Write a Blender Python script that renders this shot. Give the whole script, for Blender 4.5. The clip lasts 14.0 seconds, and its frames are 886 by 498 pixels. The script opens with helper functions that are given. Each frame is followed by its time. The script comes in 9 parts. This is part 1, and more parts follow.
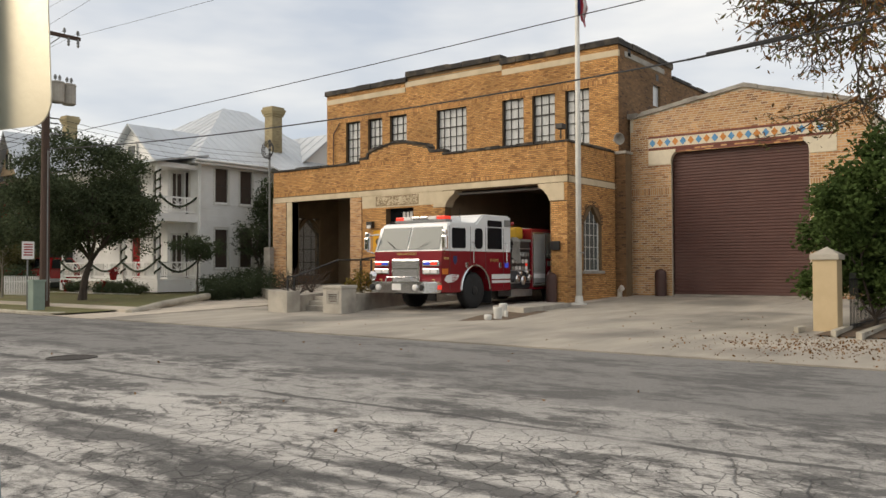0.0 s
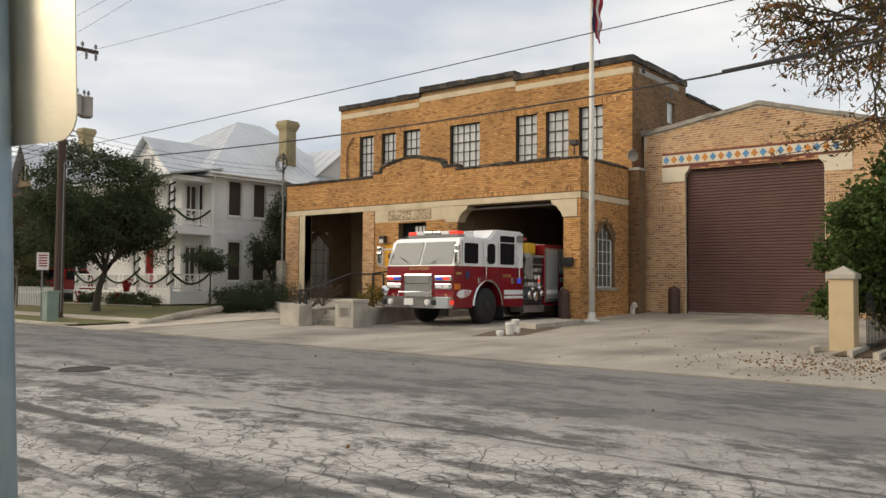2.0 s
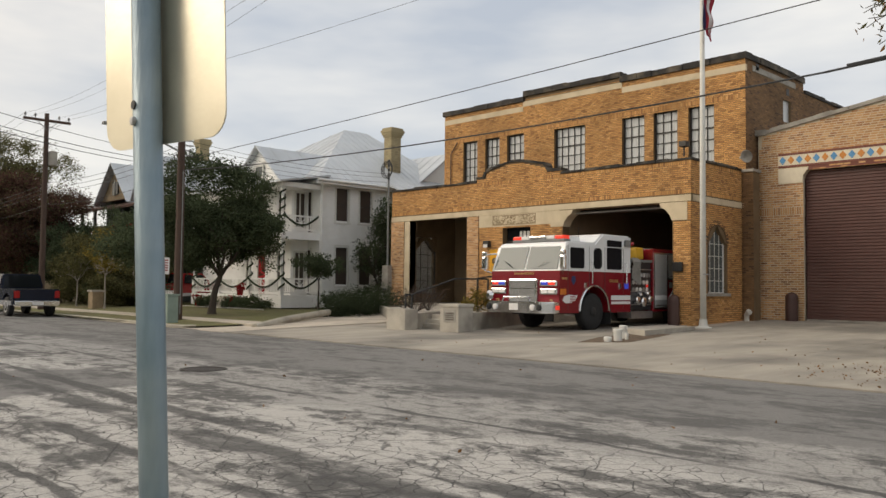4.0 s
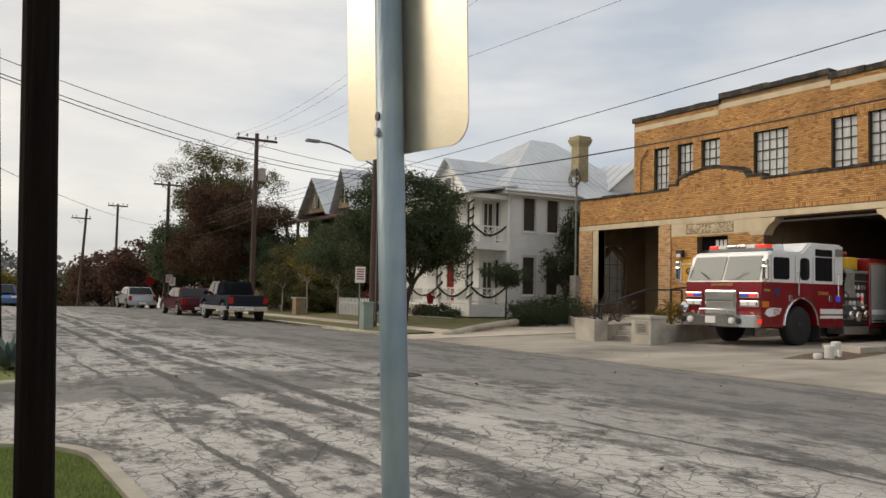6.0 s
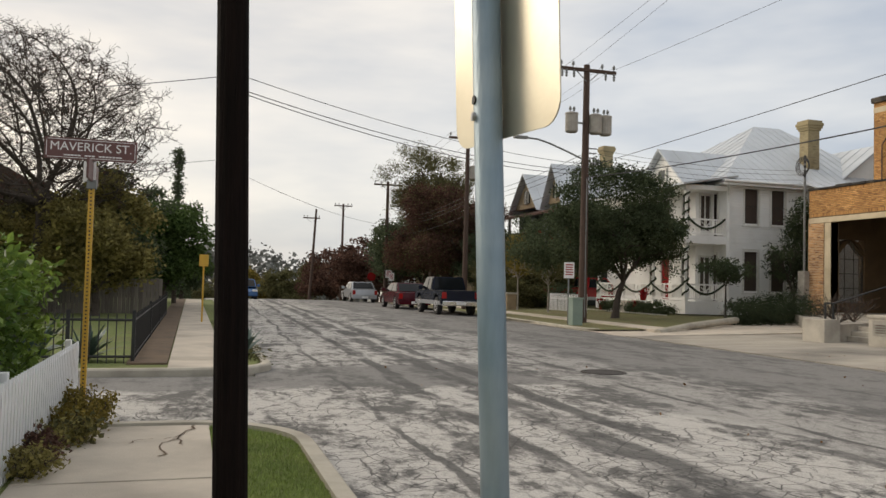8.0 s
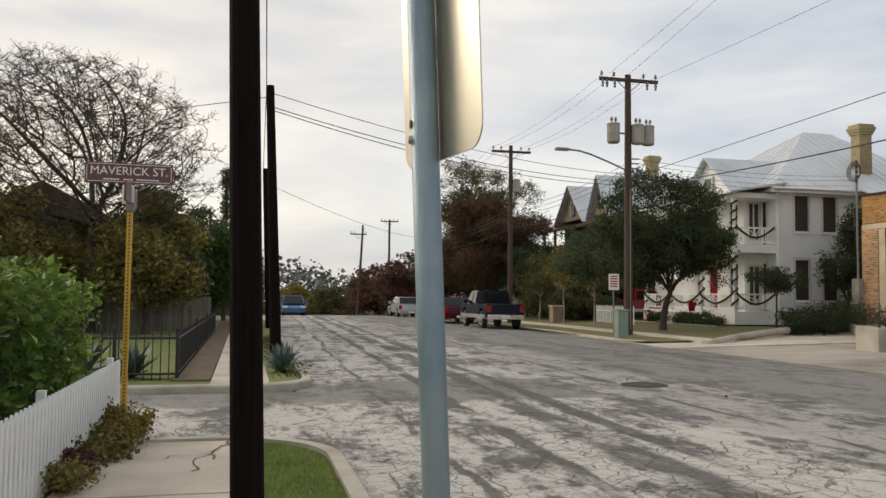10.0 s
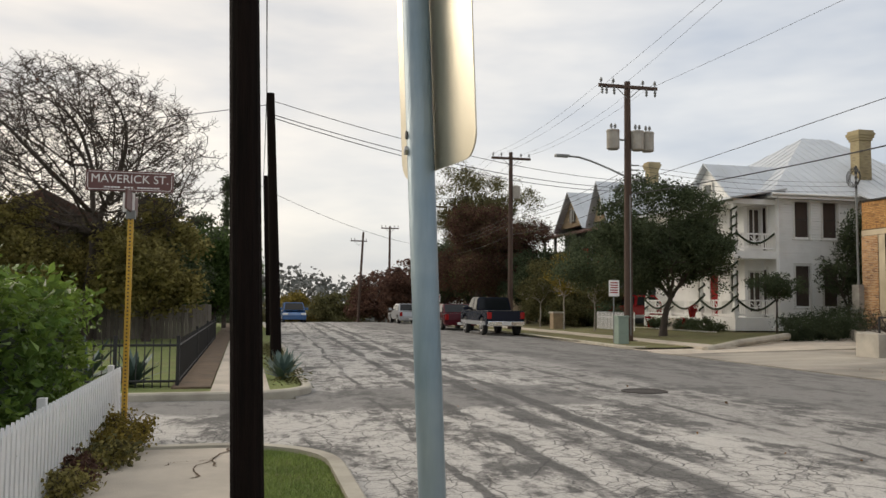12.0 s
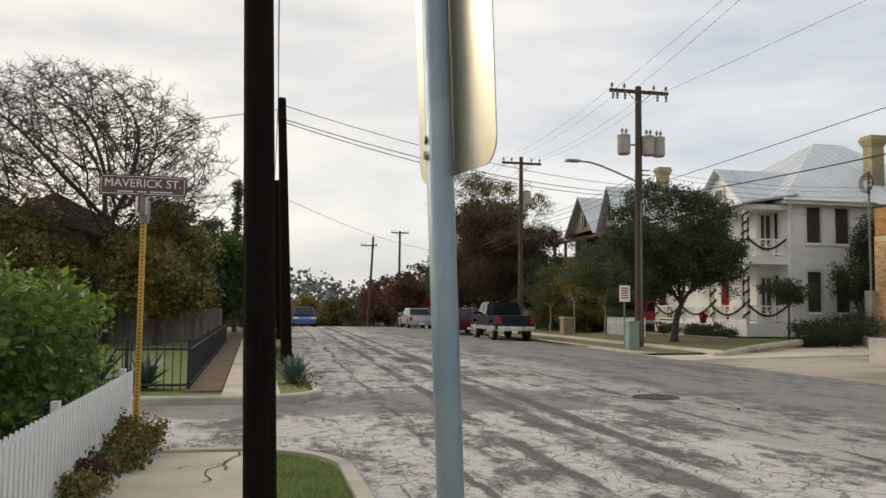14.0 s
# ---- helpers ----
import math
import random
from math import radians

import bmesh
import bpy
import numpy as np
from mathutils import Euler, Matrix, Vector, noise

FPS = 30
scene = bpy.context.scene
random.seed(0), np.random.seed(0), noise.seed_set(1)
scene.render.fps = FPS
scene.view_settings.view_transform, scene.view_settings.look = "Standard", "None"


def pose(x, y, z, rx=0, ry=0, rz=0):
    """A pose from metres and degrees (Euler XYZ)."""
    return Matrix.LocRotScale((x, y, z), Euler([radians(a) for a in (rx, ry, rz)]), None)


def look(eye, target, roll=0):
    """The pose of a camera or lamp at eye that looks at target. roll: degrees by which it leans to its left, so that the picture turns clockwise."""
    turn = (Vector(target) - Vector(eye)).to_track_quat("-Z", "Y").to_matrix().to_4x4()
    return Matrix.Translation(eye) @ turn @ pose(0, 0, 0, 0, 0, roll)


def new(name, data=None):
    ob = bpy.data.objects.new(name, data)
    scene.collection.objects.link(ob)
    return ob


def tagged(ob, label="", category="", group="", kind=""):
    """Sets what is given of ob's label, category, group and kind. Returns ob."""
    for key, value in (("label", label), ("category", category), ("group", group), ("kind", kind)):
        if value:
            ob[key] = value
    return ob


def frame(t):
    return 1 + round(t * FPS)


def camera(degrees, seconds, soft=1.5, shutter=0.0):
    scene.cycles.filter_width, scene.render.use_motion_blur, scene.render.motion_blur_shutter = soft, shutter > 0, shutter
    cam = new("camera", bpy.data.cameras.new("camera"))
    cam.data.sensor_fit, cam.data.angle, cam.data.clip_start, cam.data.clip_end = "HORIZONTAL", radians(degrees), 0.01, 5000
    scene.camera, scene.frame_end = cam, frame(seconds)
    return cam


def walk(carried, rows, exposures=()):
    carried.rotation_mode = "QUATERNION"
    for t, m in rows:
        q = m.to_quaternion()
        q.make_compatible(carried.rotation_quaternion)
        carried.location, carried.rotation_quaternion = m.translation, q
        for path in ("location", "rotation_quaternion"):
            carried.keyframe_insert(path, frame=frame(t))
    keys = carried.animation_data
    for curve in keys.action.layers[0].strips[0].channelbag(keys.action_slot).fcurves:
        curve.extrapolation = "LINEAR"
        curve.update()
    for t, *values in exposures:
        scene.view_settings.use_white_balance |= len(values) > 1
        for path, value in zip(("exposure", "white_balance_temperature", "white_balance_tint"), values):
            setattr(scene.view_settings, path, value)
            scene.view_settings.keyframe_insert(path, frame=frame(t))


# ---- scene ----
cam = camera(56.5, 14.0)
PATH = [
    (0, look((-1.307, 0.736, 1.443), (0.5476, 2.1622, 1.4953), -0.2)),
    (0.5, look((-1.287, 0.772, 1.446), (0.5710, 2.1926, 1.5198), -0.2)),
    (1, look((-1.282, 0.785, 1.452), (0.5686, 2.2148, 1.5315), -0.1)),
    (1.5, look((-1.293, 0.780, 1.450), (0.5499, 2.2207, 1.5350), -0.0)),
    (2, look((-1.302, 0.775, 1.454), (0.5312, 2.2265, 1.5479), 0.4)),
    (4.3, look((-1.310, 0.897, 1.437), (0.2800, 2.6112, 1.5444), 0.7)),
    (4.5, look((-1.310, 0.912, 1.436), (0.2458, 2.6568, 1.5444), 0.8)),
    (5, look((-1.313, 0.940, 1.434), (0.1685, 2.7472, 1.5479), 0.9)),
    (5.5, look((-1.336, 0.948, 1.437), (0.0339, 2.8419, 1.5584), 0.9)),
    (6, look((-1.360, 0.966, 1.436), (-0.1322, 2.9554, 1.5620), 1.2)),
    (6.5, look((-1.390, 0.979, 1.434), (-0.2867, 3.0397, 1.5584), 1.4)),
    (7, look((-1.400, 0.999, 1.437), (-0.4036, 3.1134, 1.5491), 1.1)),
    (7.5, look((-1.321, 0.997, 1.432), (-0.4306, 3.1578, 1.5339), 0.6)),
    (8, look((-1.147, 0.943, 1.433), (-0.4680, 3.1801, 1.5327), 1.5)),
    (8.2, look((-1.090, 0.928, 1.437), (-0.4855, 3.1859, 1.5339), 1.8)),
    (10.3, look((-0.975, 0.831, 1.444), (-0.4329, 3.1028, 1.5842), 0.7)),
    (10.5, look((-0.976, 0.824, 1.445), (-0.4388, 3.0970, 1.5865), 0.8)),
    (11, look((-0.977, 0.811, 1.441), (-0.4446, 3.0853, 1.5900), 0.8)),
    (11.5, look((-0.973, 0.814, 1.443), (-0.4341, 3.0865, 1.5971), 0.6)),
    (12, look((-0.973, 0.812, 1.444), (-0.4282, 3.0829, 1.5994), 0.5)),
    (12.5, look((-0.978, 0.811, 1.444), (-0.4388, 3.0829, 1.5982), 0.5)),
    (13, look((-0.983, 0.811, 1.444), (-0.4551, 3.0841, 1.6006), 0.5)),
    (13.5, look((-0.987, 0.811, 1.445), (-0.4692, 3.0865, 1.6052), 0.8)),
    (14, look((-0.989, 0.818, 1.445), (-0.4715, 3.0947, 1.6134), 0.7)),
]
walk(cam, PATH, [(0, 0.19, 6850, 10), (2.2, 0.17, 6850, 10), (5, 0.03, 6850, 10), (8, 0.05, 6800, 10), (14, 0.12, 6750, 10)])

# ---- world and light ----
world = bpy.data.worlds.new("world")
scene.world = world
world.use_nodes = True
wn, wl = world.node_tree.nodes, world.node_tree.links
wn.clear()
SUN_AZ = radians(-44)      # heading of the low sun, from +y towards +x
SUN_EL = radians(30)
w_out = wn.new("ShaderNodeOutputWorld")
w_bg = wn.new("ShaderNodeBackground")
w_sky = wn.new("ShaderNodeTexSky")
w_sky.sky_type, w_sky.sun_disc = "NISHITA", False
w_sky.sun_elevation, w_sky.sun_rotation = SUN_EL, SUN_AZ
w_sky.air_density, w_sky.dust_density = 1.0, 2.0
w_co = wn.new("ShaderNodeTexCoord")
w_map = wn.new("ShaderNodeMapping")
w_map.inputs["Scale"].default_value = (1.2, 1.2, 4.5)
w_noise = wn.new("ShaderNodeTexNoise")
w_noise.inputs["Scale"].default_value, w_noise.inputs["Detail"].default_value = 1.6, 5
w_noise.inputs["Roughness"].default_value = 0.52
w_ramp = wn.new("ShaderNodeValToRGB")
w_ramp.color_ramp.elements[0].position, w_ramp.color_ramp.elements[0].color = 0.34, (4.5, 5.0, 5.8, 1)
w_ramp.color_ramp.elements[1].position, w_ramp.color_ramp.elements[1].color = 0.62, (8.0, 8.0, 7.9, 1)
# clouds towards the sun are warmer and brighter
w_dot = wn.new("ShaderNodeVectorMath")
w_dot.operation = "DOT_PRODUCT"
w_dot.inputs[1].default_value = (math.sin(SUN_AZ) * math.cos(SUN_EL), math.cos(SUN_AZ) * math.cos(SUN_EL), math.sin(SUN_EL))
w_glow = wn.new("ShaderNodeMapRange")
w_glow.inputs["From Min"].default_value, w_glow.inputs["From Max"].default_value = 0.35, 1.0
w_glow.inputs["To Min"].default_value, w_glow.inputs["To Max"].default_value = 0.0, 1.0
w_warm = wn.new("ShaderNodeMix")
w_warm.data_type, w_warm.blend_type = "RGBA", "MULTIPLY"
w_warm.inputs["B"].default_value = (1.22, 1.08, 0.91, 1)
w_mix = wn.new("ShaderNodeMix")
w_mix.data_type = "RGBA"
w_mix.inputs["Factor"].default_value = 0.82
wl.new(w_co.outputs["Generated"], w_map.inputs["Vector"])
wl.new(w_map.outputs["Vector"], w_noise.inputs["Vector"])
wl.new(w_noise.outputs["Fac"], w_ramp.inputs["Fac"])
wl.new(w_co.outputs["Generated"], w_dot.inputs[0])
wl.new(w_dot.outputs["Value"], w_glow.inputs["Value"])
wl.new(w_glow.outputs["Result"], w_warm.inputs["Factor"])
w_core = wn.new("ShaderNodeMapRange")
w_core.interpolation_type = "SMOOTHSTEP"
w_core.inputs["From Min"].default_value, w_core.inputs["From Max"].default_value = 0.94, 1.0
w_core.inputs["To Min"].default_value, w_core.inputs["To Max"].default_value = 1.0, 1.9
w_lit = wn.new("ShaderNodeVectorMath")
w_lit.operation = "SCALE"
wl.new(w_dot.outputs["Value"], w_core.inputs["Value"])
wl.new(w_ramp.outputs["Color"], w_lit.inputs[0])
wl.new(w_core.outputs["Result"], w_lit.inputs["Scale"])
wl.new(w_lit.outputs["Vector"], w_warm.inputs["A"])
wl.new(w_sky.outputs["Color"], w_mix.inputs["A"])
wl.new(w_warm.outputs["Result"], w_mix.inputs["B"])
wl.new(w_mix.outputs["Result"], w_bg.inputs["Color"])
w_bg.inputs["Strength"].default_value = 0.12
wl.new(w_bg.outputs["Background"], w_out.inputs["Surface"])

sun_data = bpy.data.lights.new("sun", "SUN")
sun_data.energy, sun_data.angle, sun_data.color = 1.3, radians(34), (1.0, 0.91, 0.78)
sun = new("sun", sun_data)
sun.matrix_world = look((0, 0, 0), (-math.sin(SUN_AZ) * math.cos(SUN_EL), -math.cos(SUN_AZ) * math.cos(SUN_EL), -math.sin(SUN_EL)))


# ---- materials ----
def rgb(c):
    return (c[0], c[1], c[2], 1.0)


def surface(name, a, b=None, rough=0.7, metal=0.0, scale=3.0, bump=0.15, fine=40.0, stretch=(1, 1, 1), rnd=0.0, island=0.0, spec=0.5, dirt=None, dirt_scale=0.6, dirt_amount=0.5):
    """A painted or natural surface: two colours mixed by noise, fine grain in the relief, stains, and a random tone per piece."""
    b = b or tuple(min(1, v * 0.75) for v in a)
    m = bpy.data.materials.new(name)
    m.use_nodes = True
    n, l = m.node_tree.nodes, m.node_tree.links
    p = n["Principled BSDF"]
    co = n.new("ShaderNodeTexCoord")
    mp = n.new("ShaderNodeMapping")
    mp.inputs["Scale"].default_value = stretch
    l.new(co.outputs["Object"], mp.inputs["Vector"])
    n1 = n.new("ShaderNodeTexNoise")
    n1.inputs["Scale"].default_value, n1.inputs["Detail"].default_value = scale, 6
    n1.inputs["Roughness"].default_value = 0.65
    l.new(mp.outputs["Vector"], n1.inputs["Vector"])
    r = n.new("ShaderNodeValToRGB")
    r.color_ramp.elements[0].position, r.color_ramp.elements[0].color = 0.3, rgb(b)
    r.color_ramp.elements[1].position, r.color_ramp.elements[1].color = 0.7, rgb(a)
    l.new(n1.outputs["Fac"], r.inputs["Fac"])
    out = r.outputs["Color"]
    if dirt:
        nd = n.new("ShaderNodeTexNoise")
        nd.inputs["Scale"].default_value, nd.inputs["Detail"].default_value = dirt_scale, 4
        l.new(co.outputs["Object"], nd.inputs["Vector"])
        rd = n.new("ShaderNodeMapRange")
        rd.inputs["From Min"].default_value, rd.inputs["From Max"].default_value = 0.48, 0.68
        rd.inputs["To Max"].default_value = dirt_amount
        l.new(nd.outputs["Fac"], rd.inputs["Value"])
        mx = n.new("ShaderNodeMix")
        mx.data_type = "RGBA"
        l.new(rd.outputs["Result"], mx.inputs["Factor"])
        l.new(out, mx.inputs["A"])
        mx.inputs["B"].default_value = rgb(dirt)
        out = mx.outputs["Result"]
    if rnd or island:
        if island:
            g = n.new("ShaderNodeAttribute")
            g.attribute_name = "tone"
            src = g.outputs["Fac"]
        else:
            g = n.new("ShaderNodeObjectInfo")
            src = g.outputs["Random"]
        amt = island or rnd
        mr = n.new("ShaderNodeMapRange")
        mr.inputs["To Min"].default_value, mr.inputs["To Max"].default_value = 1 - amt, 1 + amt
        l.new(src, mr.inputs["Value"])
        hs = n.new("ShaderNodeHueSaturation")
        l.new(mr.outputs["Result"], hs.inputs["Value"])
        l.new(out, hs.inputs["Color"])
        out = hs.outputs["Color"]
    l.new(out, p.inputs["Base Color"])
    p.inputs["Roughness"].default_value, p.inputs["Metallic"].default_value = rough, metal
    p.inputs["Specular IOR Level"].default_value = spec
    if bump:
        n2 = n.new("ShaderNodeTexNoise")
        n2.inputs["Scale"].default_value, n2.inputs["Detail"].default_value = fine, 5
        l.new(mp.outputs["Vector"], n2.inputs["Vector"])
        bp = n.new("ShaderNodeBump")
        bp.inputs["Strength"].default_value, bp.inputs["Distance"].default_value = bump, 0.02
        l.new(n2.outputs["Fac"], bp.inputs["Height"])
        l.new(bp.outputs["Normal"], p.inputs["Normal"])
    return m


def toned(me, values):
    """Gives every face of a mesh its own random tone, from 0 to 1."""
    me.attributes.new("tone", "FLOAT", "FACE").data.foreach_set("value", values)


def brick_surface(name, colours, rnd_object=False):
    """Brick faces whose tone changes from piece to piece, with a sandy grain."""
    m = bpy.data.materials.new(name)
    m.use_nodes = True
    n, l = m.node_tree.nodes, m.node_tree.links
    p = n["Principled BSDF"]
    if rnd_object:
        src = n.new("ShaderNodeObjectInfo").outputs["Random"]
    else:
        at_ = n.new("ShaderNodeAttribute")
        at_.attribute_name = "tone"
        src = at_.outputs["Fac"]
    r = n.new("ShaderNodeValToRGB")
    r.color_ramp.interpolation = "LINEAR"
    e = r.color_ramp.elements
    for i, c in enumerate(colours):
        pos = i / (len(colours) - 1)
        el = e[0] if i == 0 else (e[len(e) - 1] if i == len(colours) - 1 else e.new(pos))
        el.position, el.color = pos, rgb(c)
    l.new(src, r.inputs["Fac"])
    co = n.new("ShaderNodeTexCoord")
    ns = n.new("ShaderNodeTexNoise")
    ns.inputs["Scale"].default_value, ns.inputs["Detail"].default_value = 0.45, 5
    l.new(co.outputs["Object"], ns.inputs["Vector"])
    mr = n.new("ShaderNodeMapRange")
    mr.inputs["From Min"].default_value, mr.inputs["From Max"].default_value = 0.35, 0.7
    mr.inputs["To Min"].default_value, mr.inputs["To Max"].default_value = 1.12, 0.74
    l.new(ns.outputs["Fac"], mr.inputs["Value"])
    hs = n.new("ShaderNodeHueSaturation")
    l.new(mr.outputs["Result"], hs.inputs["Value"])
    l.new(r.outputs["Color"], hs.inputs["Color"])
    l.new(hs.outputs["Color"], p.inputs["Base Color"])
    p.inputs["Roughness"].default_value = 0.9
    n2 = n.new("ShaderNodeTexNoise")
    n2.inputs["Scale"].default_value = 60
    l.new(co.outputs["Object"], n2.inputs["Vector"])
    bp = n.new("ShaderNodeBump")
    bp.inputs["Strength"].default_value, bp.inputs["Distance"].default_value = 0.35, 0.01
    l.new(n2.outputs["Fac"], bp.inputs["Height"])
    l.new(bp.outputs["Normal"], p.inputs["Normal"])
    return m


def glass_surface(name, tint=(0.012, 0.014, 0.016), rough=0.05, alpha=1.0):
    m = bpy.data.materials.new(name)
    m.use_nodes = True
    p = m.node_tree.nodes["Principled BSDF"]
    p.inputs["Base Color"].default_value = rgb(tint)
    p.inputs["Roughness"].default_value = rough
    p.inputs["IOR"].default_value = 1.5
    p.inputs["Alpha"].default_value = alpha
    p.inputs["Coat Weight"].default_value = 0.0
    p.inputs["Specular IOR Level"].default_value = 0.22
    p.inputs["Coat Roughness"].default_value = 0.03
    return m


def lamp_surface(name, col, strength):
    m = bpy.data.materials.new(name)
    m.use_nodes = True
    p = m.node_tree.nodes["Principled BSDF"]
    p.inputs["Base Color"].default_value = rgb(col)
    p.inputs["Roughness"].default_value = 0.25
    p.inputs["Emission Color"].default_value = rgb(col)
    p.inputs["Emission Strength"].default_value = strength
    return m


def road_surface(name):
    """Worn asphalt: bleached and dark patches drawn out along the lanes, a net of cracks, tar and fine stone."""
    m = bpy.data.materials.new(name)
    m.use_nodes = True
    n, l = m.node_tree.nodes, m.node_tree.links
    p = n["Principled BSDF"]
    co = n.new("ShaderNodeTexCoord")

    def mapped(sc):
        mp = n.new("ShaderNodeMapping")
        mp.inputs["Scale"].default_value = sc
        l.new(co.outputs["Object"], mp.inputs["Vector"])
        return mp.outputs["Vector"]

    def noisy(vec, sc, det=5, ro=0.6):
        t = n.new("ShaderNodeTexNoise")
        t.inputs["Scale"].default_value, t.inputs["Detail"].default_value, t.inputs["Roughness"].default_value = sc, det, ro
        l.new(vec, t.inputs["Vector"])
        return t

    def calc(op, a, b):
        t = n.new("ShaderNodeMath")
        t.operation = op
        for i, v in enumerate((a, b)):
            if isinstance(v, (int, float)):
                t.inputs[i].default_value = v
            else:
                l.new(v, t.inputs[i])
        return t.outputs[0]

    def ranged(v, a, b, c=0.0, d=1.0):
        t = n.new("ShaderNodeMapRange")
        for k, q in (("From Min", a), ("From Max", b), ("To Min", c), ("To Max", d)):
            t.inputs[k].default_value = q
        l.new(v, t.inputs["Value"])
        return t.outputs["Result"]

    long = noisy(mapped((1.0, 0.11, 1)), 1.0, 7, 0.6).outputs["Fac"]      # lanes of wear
    blot = noisy(mapped((1, 0.6, 1)), 0.95, 12, 0.78).outputs["Fac"]
    sep = n.new("ShaderNodeSeparateXYZ")
    l.new(co.outputs["Object"], sep.inputs[0])
    # the far lane was resurfaced: smoother and darker
    wob = calc("ADD", sep.outputs["X"], ranged(noisy(mapped((0.3, 0.3, 1)), 1.0, 6, 0.7).outputs["Fac"], 0.2, 0.8, -1.1, 1.1))
    far = calc("MAXIMUM", calc("MULTIPLY", ranged(wob, 4.7, 5.2), 0.5), ranged(wob, 6.6, 7.2))
    # the crossing was patched too
    wob2 = calc("ADD", sep.outputs["Y"], ranged(noisy(mapped((0.4, 0.4, 1)), 1.0, 6, 0.7).outputs["Fac"], 0.2, 0.8, -1.1, 1.1))
    cross = calc("MULTIPLY", calc("MULTIPLY", ranged(wob2, 13.0, 13.4), ranged(wob2, 16.6, 16.2)), ranged(wob, 5.2, 4.4))
    smooth = calc("MAXIMUM", far, cross)
    wear = ranged(calc("ADD", calc("ADD", calc("MULTIPLY", long, 0.24), calc("MULTIPLY", blot, 0.5)), calc("MULTIPLY", noisy(mapped((1, 0.55, 1)), 5.0, 8, 0.7).outputs["Fac"], 0.26)), 0.452, 0.512)
    light = n.new("ShaderNodeMix")
    light.data_type = "RGBA"
    light.inputs["A"].default_value = (0.115, 0.111, 0.105, 1)
    light.inputs["B"].default_value = (0.47, 0.45, 0.42, 1)
    l.new(wear, light.inputs["Factor"])
    dark = n.new("ShaderNodeMix")
    dark.data_type = "RGBA"
    dark.inputs["A"].default_value = (0.115, 0.111, 0.106, 1)
    dark.inputs["B"].default_value = (0.205, 0.198, 0.188, 1)
    l.new(wear, dark.inputs["Factor"])
    both = n.new("ShaderNodeMix")
    both.data_type = "RGBA"
    l.new(smooth, both.inputs["Factor"])
    l.new(light.outputs["Result"], both.inputs["A"])
    l.new(dark.outputs["Result"], both.inputs["B"])
    # old oil and damp stains with ragged edges
    stain = ranged(noisy(mapped((0.75, 0.28, 1)), 1.3, 9, 0.68).outputs["Fac"], 0.575, 0.615)
    oily = n.new("ShaderNodeMix")
    oily.data_type = "RGBA"
    l.new(calc("MULTIPLY", stain, 0.7), oily.inputs["Factor"])
    l.new(both.outputs["Result"], oily.inputs["A"])
    oily.inputs["B"].default_value = (0.095, 0.092, 0.088, 1)
    both = oily
    # net of cracks
    warp = n.new("ShaderNodeMix")
    warp.data_type = "RGBA"
    warp.inputs["Factor"].default_value = 0.16
    l.new(co.outputs["Object"], warp.inputs["A"])
    l.new(noisy(mapped((1, 1, 1)), 2.2, 4).outputs["Color"], warp.inputs["B"])

    def cracks(sc, a, b):
        v = n.new("ShaderNodeTexVoronoi")
        v.feature = "DISTANCE_TO_EDGE"
        v.inputs["Scale"].default_value = sc
        l.new(warp.outputs["Result"], v.inputs["Vector"])
        return ranged(v.outputs["Distance"], a, b, 1.0, 0.0)
    zone = ranged(noisy(mapped((1, 0.7, 1)), 0.5, 3).outputs["Fac"], 0.36, 0.52)
    net = calc("MULTIPLY", cracks(5.6, 0.008, 0.036), zone)
    big = calc("MULTIPLY", cracks(1.1, 0.003, 0.010), 0.8)
    crk = calc("MULTIPLY", calc("MAXIMUM", net, big), calc("SUBTRACT", 1.0, calc("MULTIPLY", smooth, 0.85)))
    ck = n.new("ShaderNodeMix")
    ck.data_type = "RGBA"
    l.new(calc("MULTIPLY", crk, 0.85), ck.inputs["Factor"])
    l.new(both.outputs["Result"], ck.inputs["A"])
    ck.inputs["B"].default_value = (0.035, 0.034, 0.033, 1)
    # tar-dark joints along the lanes
    lanes = None
    bend = calc("SUBTRACT", sep.outputs["X"], calc("MULTIPLY", calc("MAXIMUM", calc("SUBTRACT", sep.outputs["Y"], 11.0), 0.0), 0.03))
    for xc, wd in ((1.95, 0.1), (2.78, 0.2), (3.4, 0.13), (5.45, 0.05), (0.9, 0.05)):
        wig = calc("ADD", bend, ranged(noisy(mapped((0.8, 0.2, 1)), 1.1, 8, 0.7).outputs["Fac"], 0.2, 0.8, -0.24, 0.24))
        d_ = calc("ABSOLUTE", calc("SUBTRACT", wig, xc), 0.0)
        v_ = ranged(d_, wd * 0.8, wd * 1.4, 1.0, 0.0)
        lanes = v_ if lanes is None else calc("MAXIMUM", lanes, v_)
    lanes = calc("MULTIPLY", lanes, ranged(noisy(mapped((1, 0.3, 1)), 1.6, 6).outputs["Fac"], 0.36, 0.5))
    tar = n.new("ShaderNodeMix")
    tar.data_type = "RGBA"
    l.new(calc("MULTIPLY", lanes, 0.85), tar.inputs["Factor"])
    l.new(ck.outputs["Result"], tar.inputs["A"])
    tar.inputs["B"].default_value = (0.07, 0.068, 0.066, 1)
    ck = tar
    # stones
    gr = noisy(mapped((1, 1, 1)), 55, 3).outputs["Fac"]
    hs = n.new("ShaderNodeHueSaturation")
    l.new(ranged(gr, 0.25, 0.75, 0.72, 1.28), hs.inputs["Value"])
    l.new(ck.outputs["Result"], hs.inputs["Color"])
    l.new(hs.outputs["Color"], p.inputs["Base Color"])
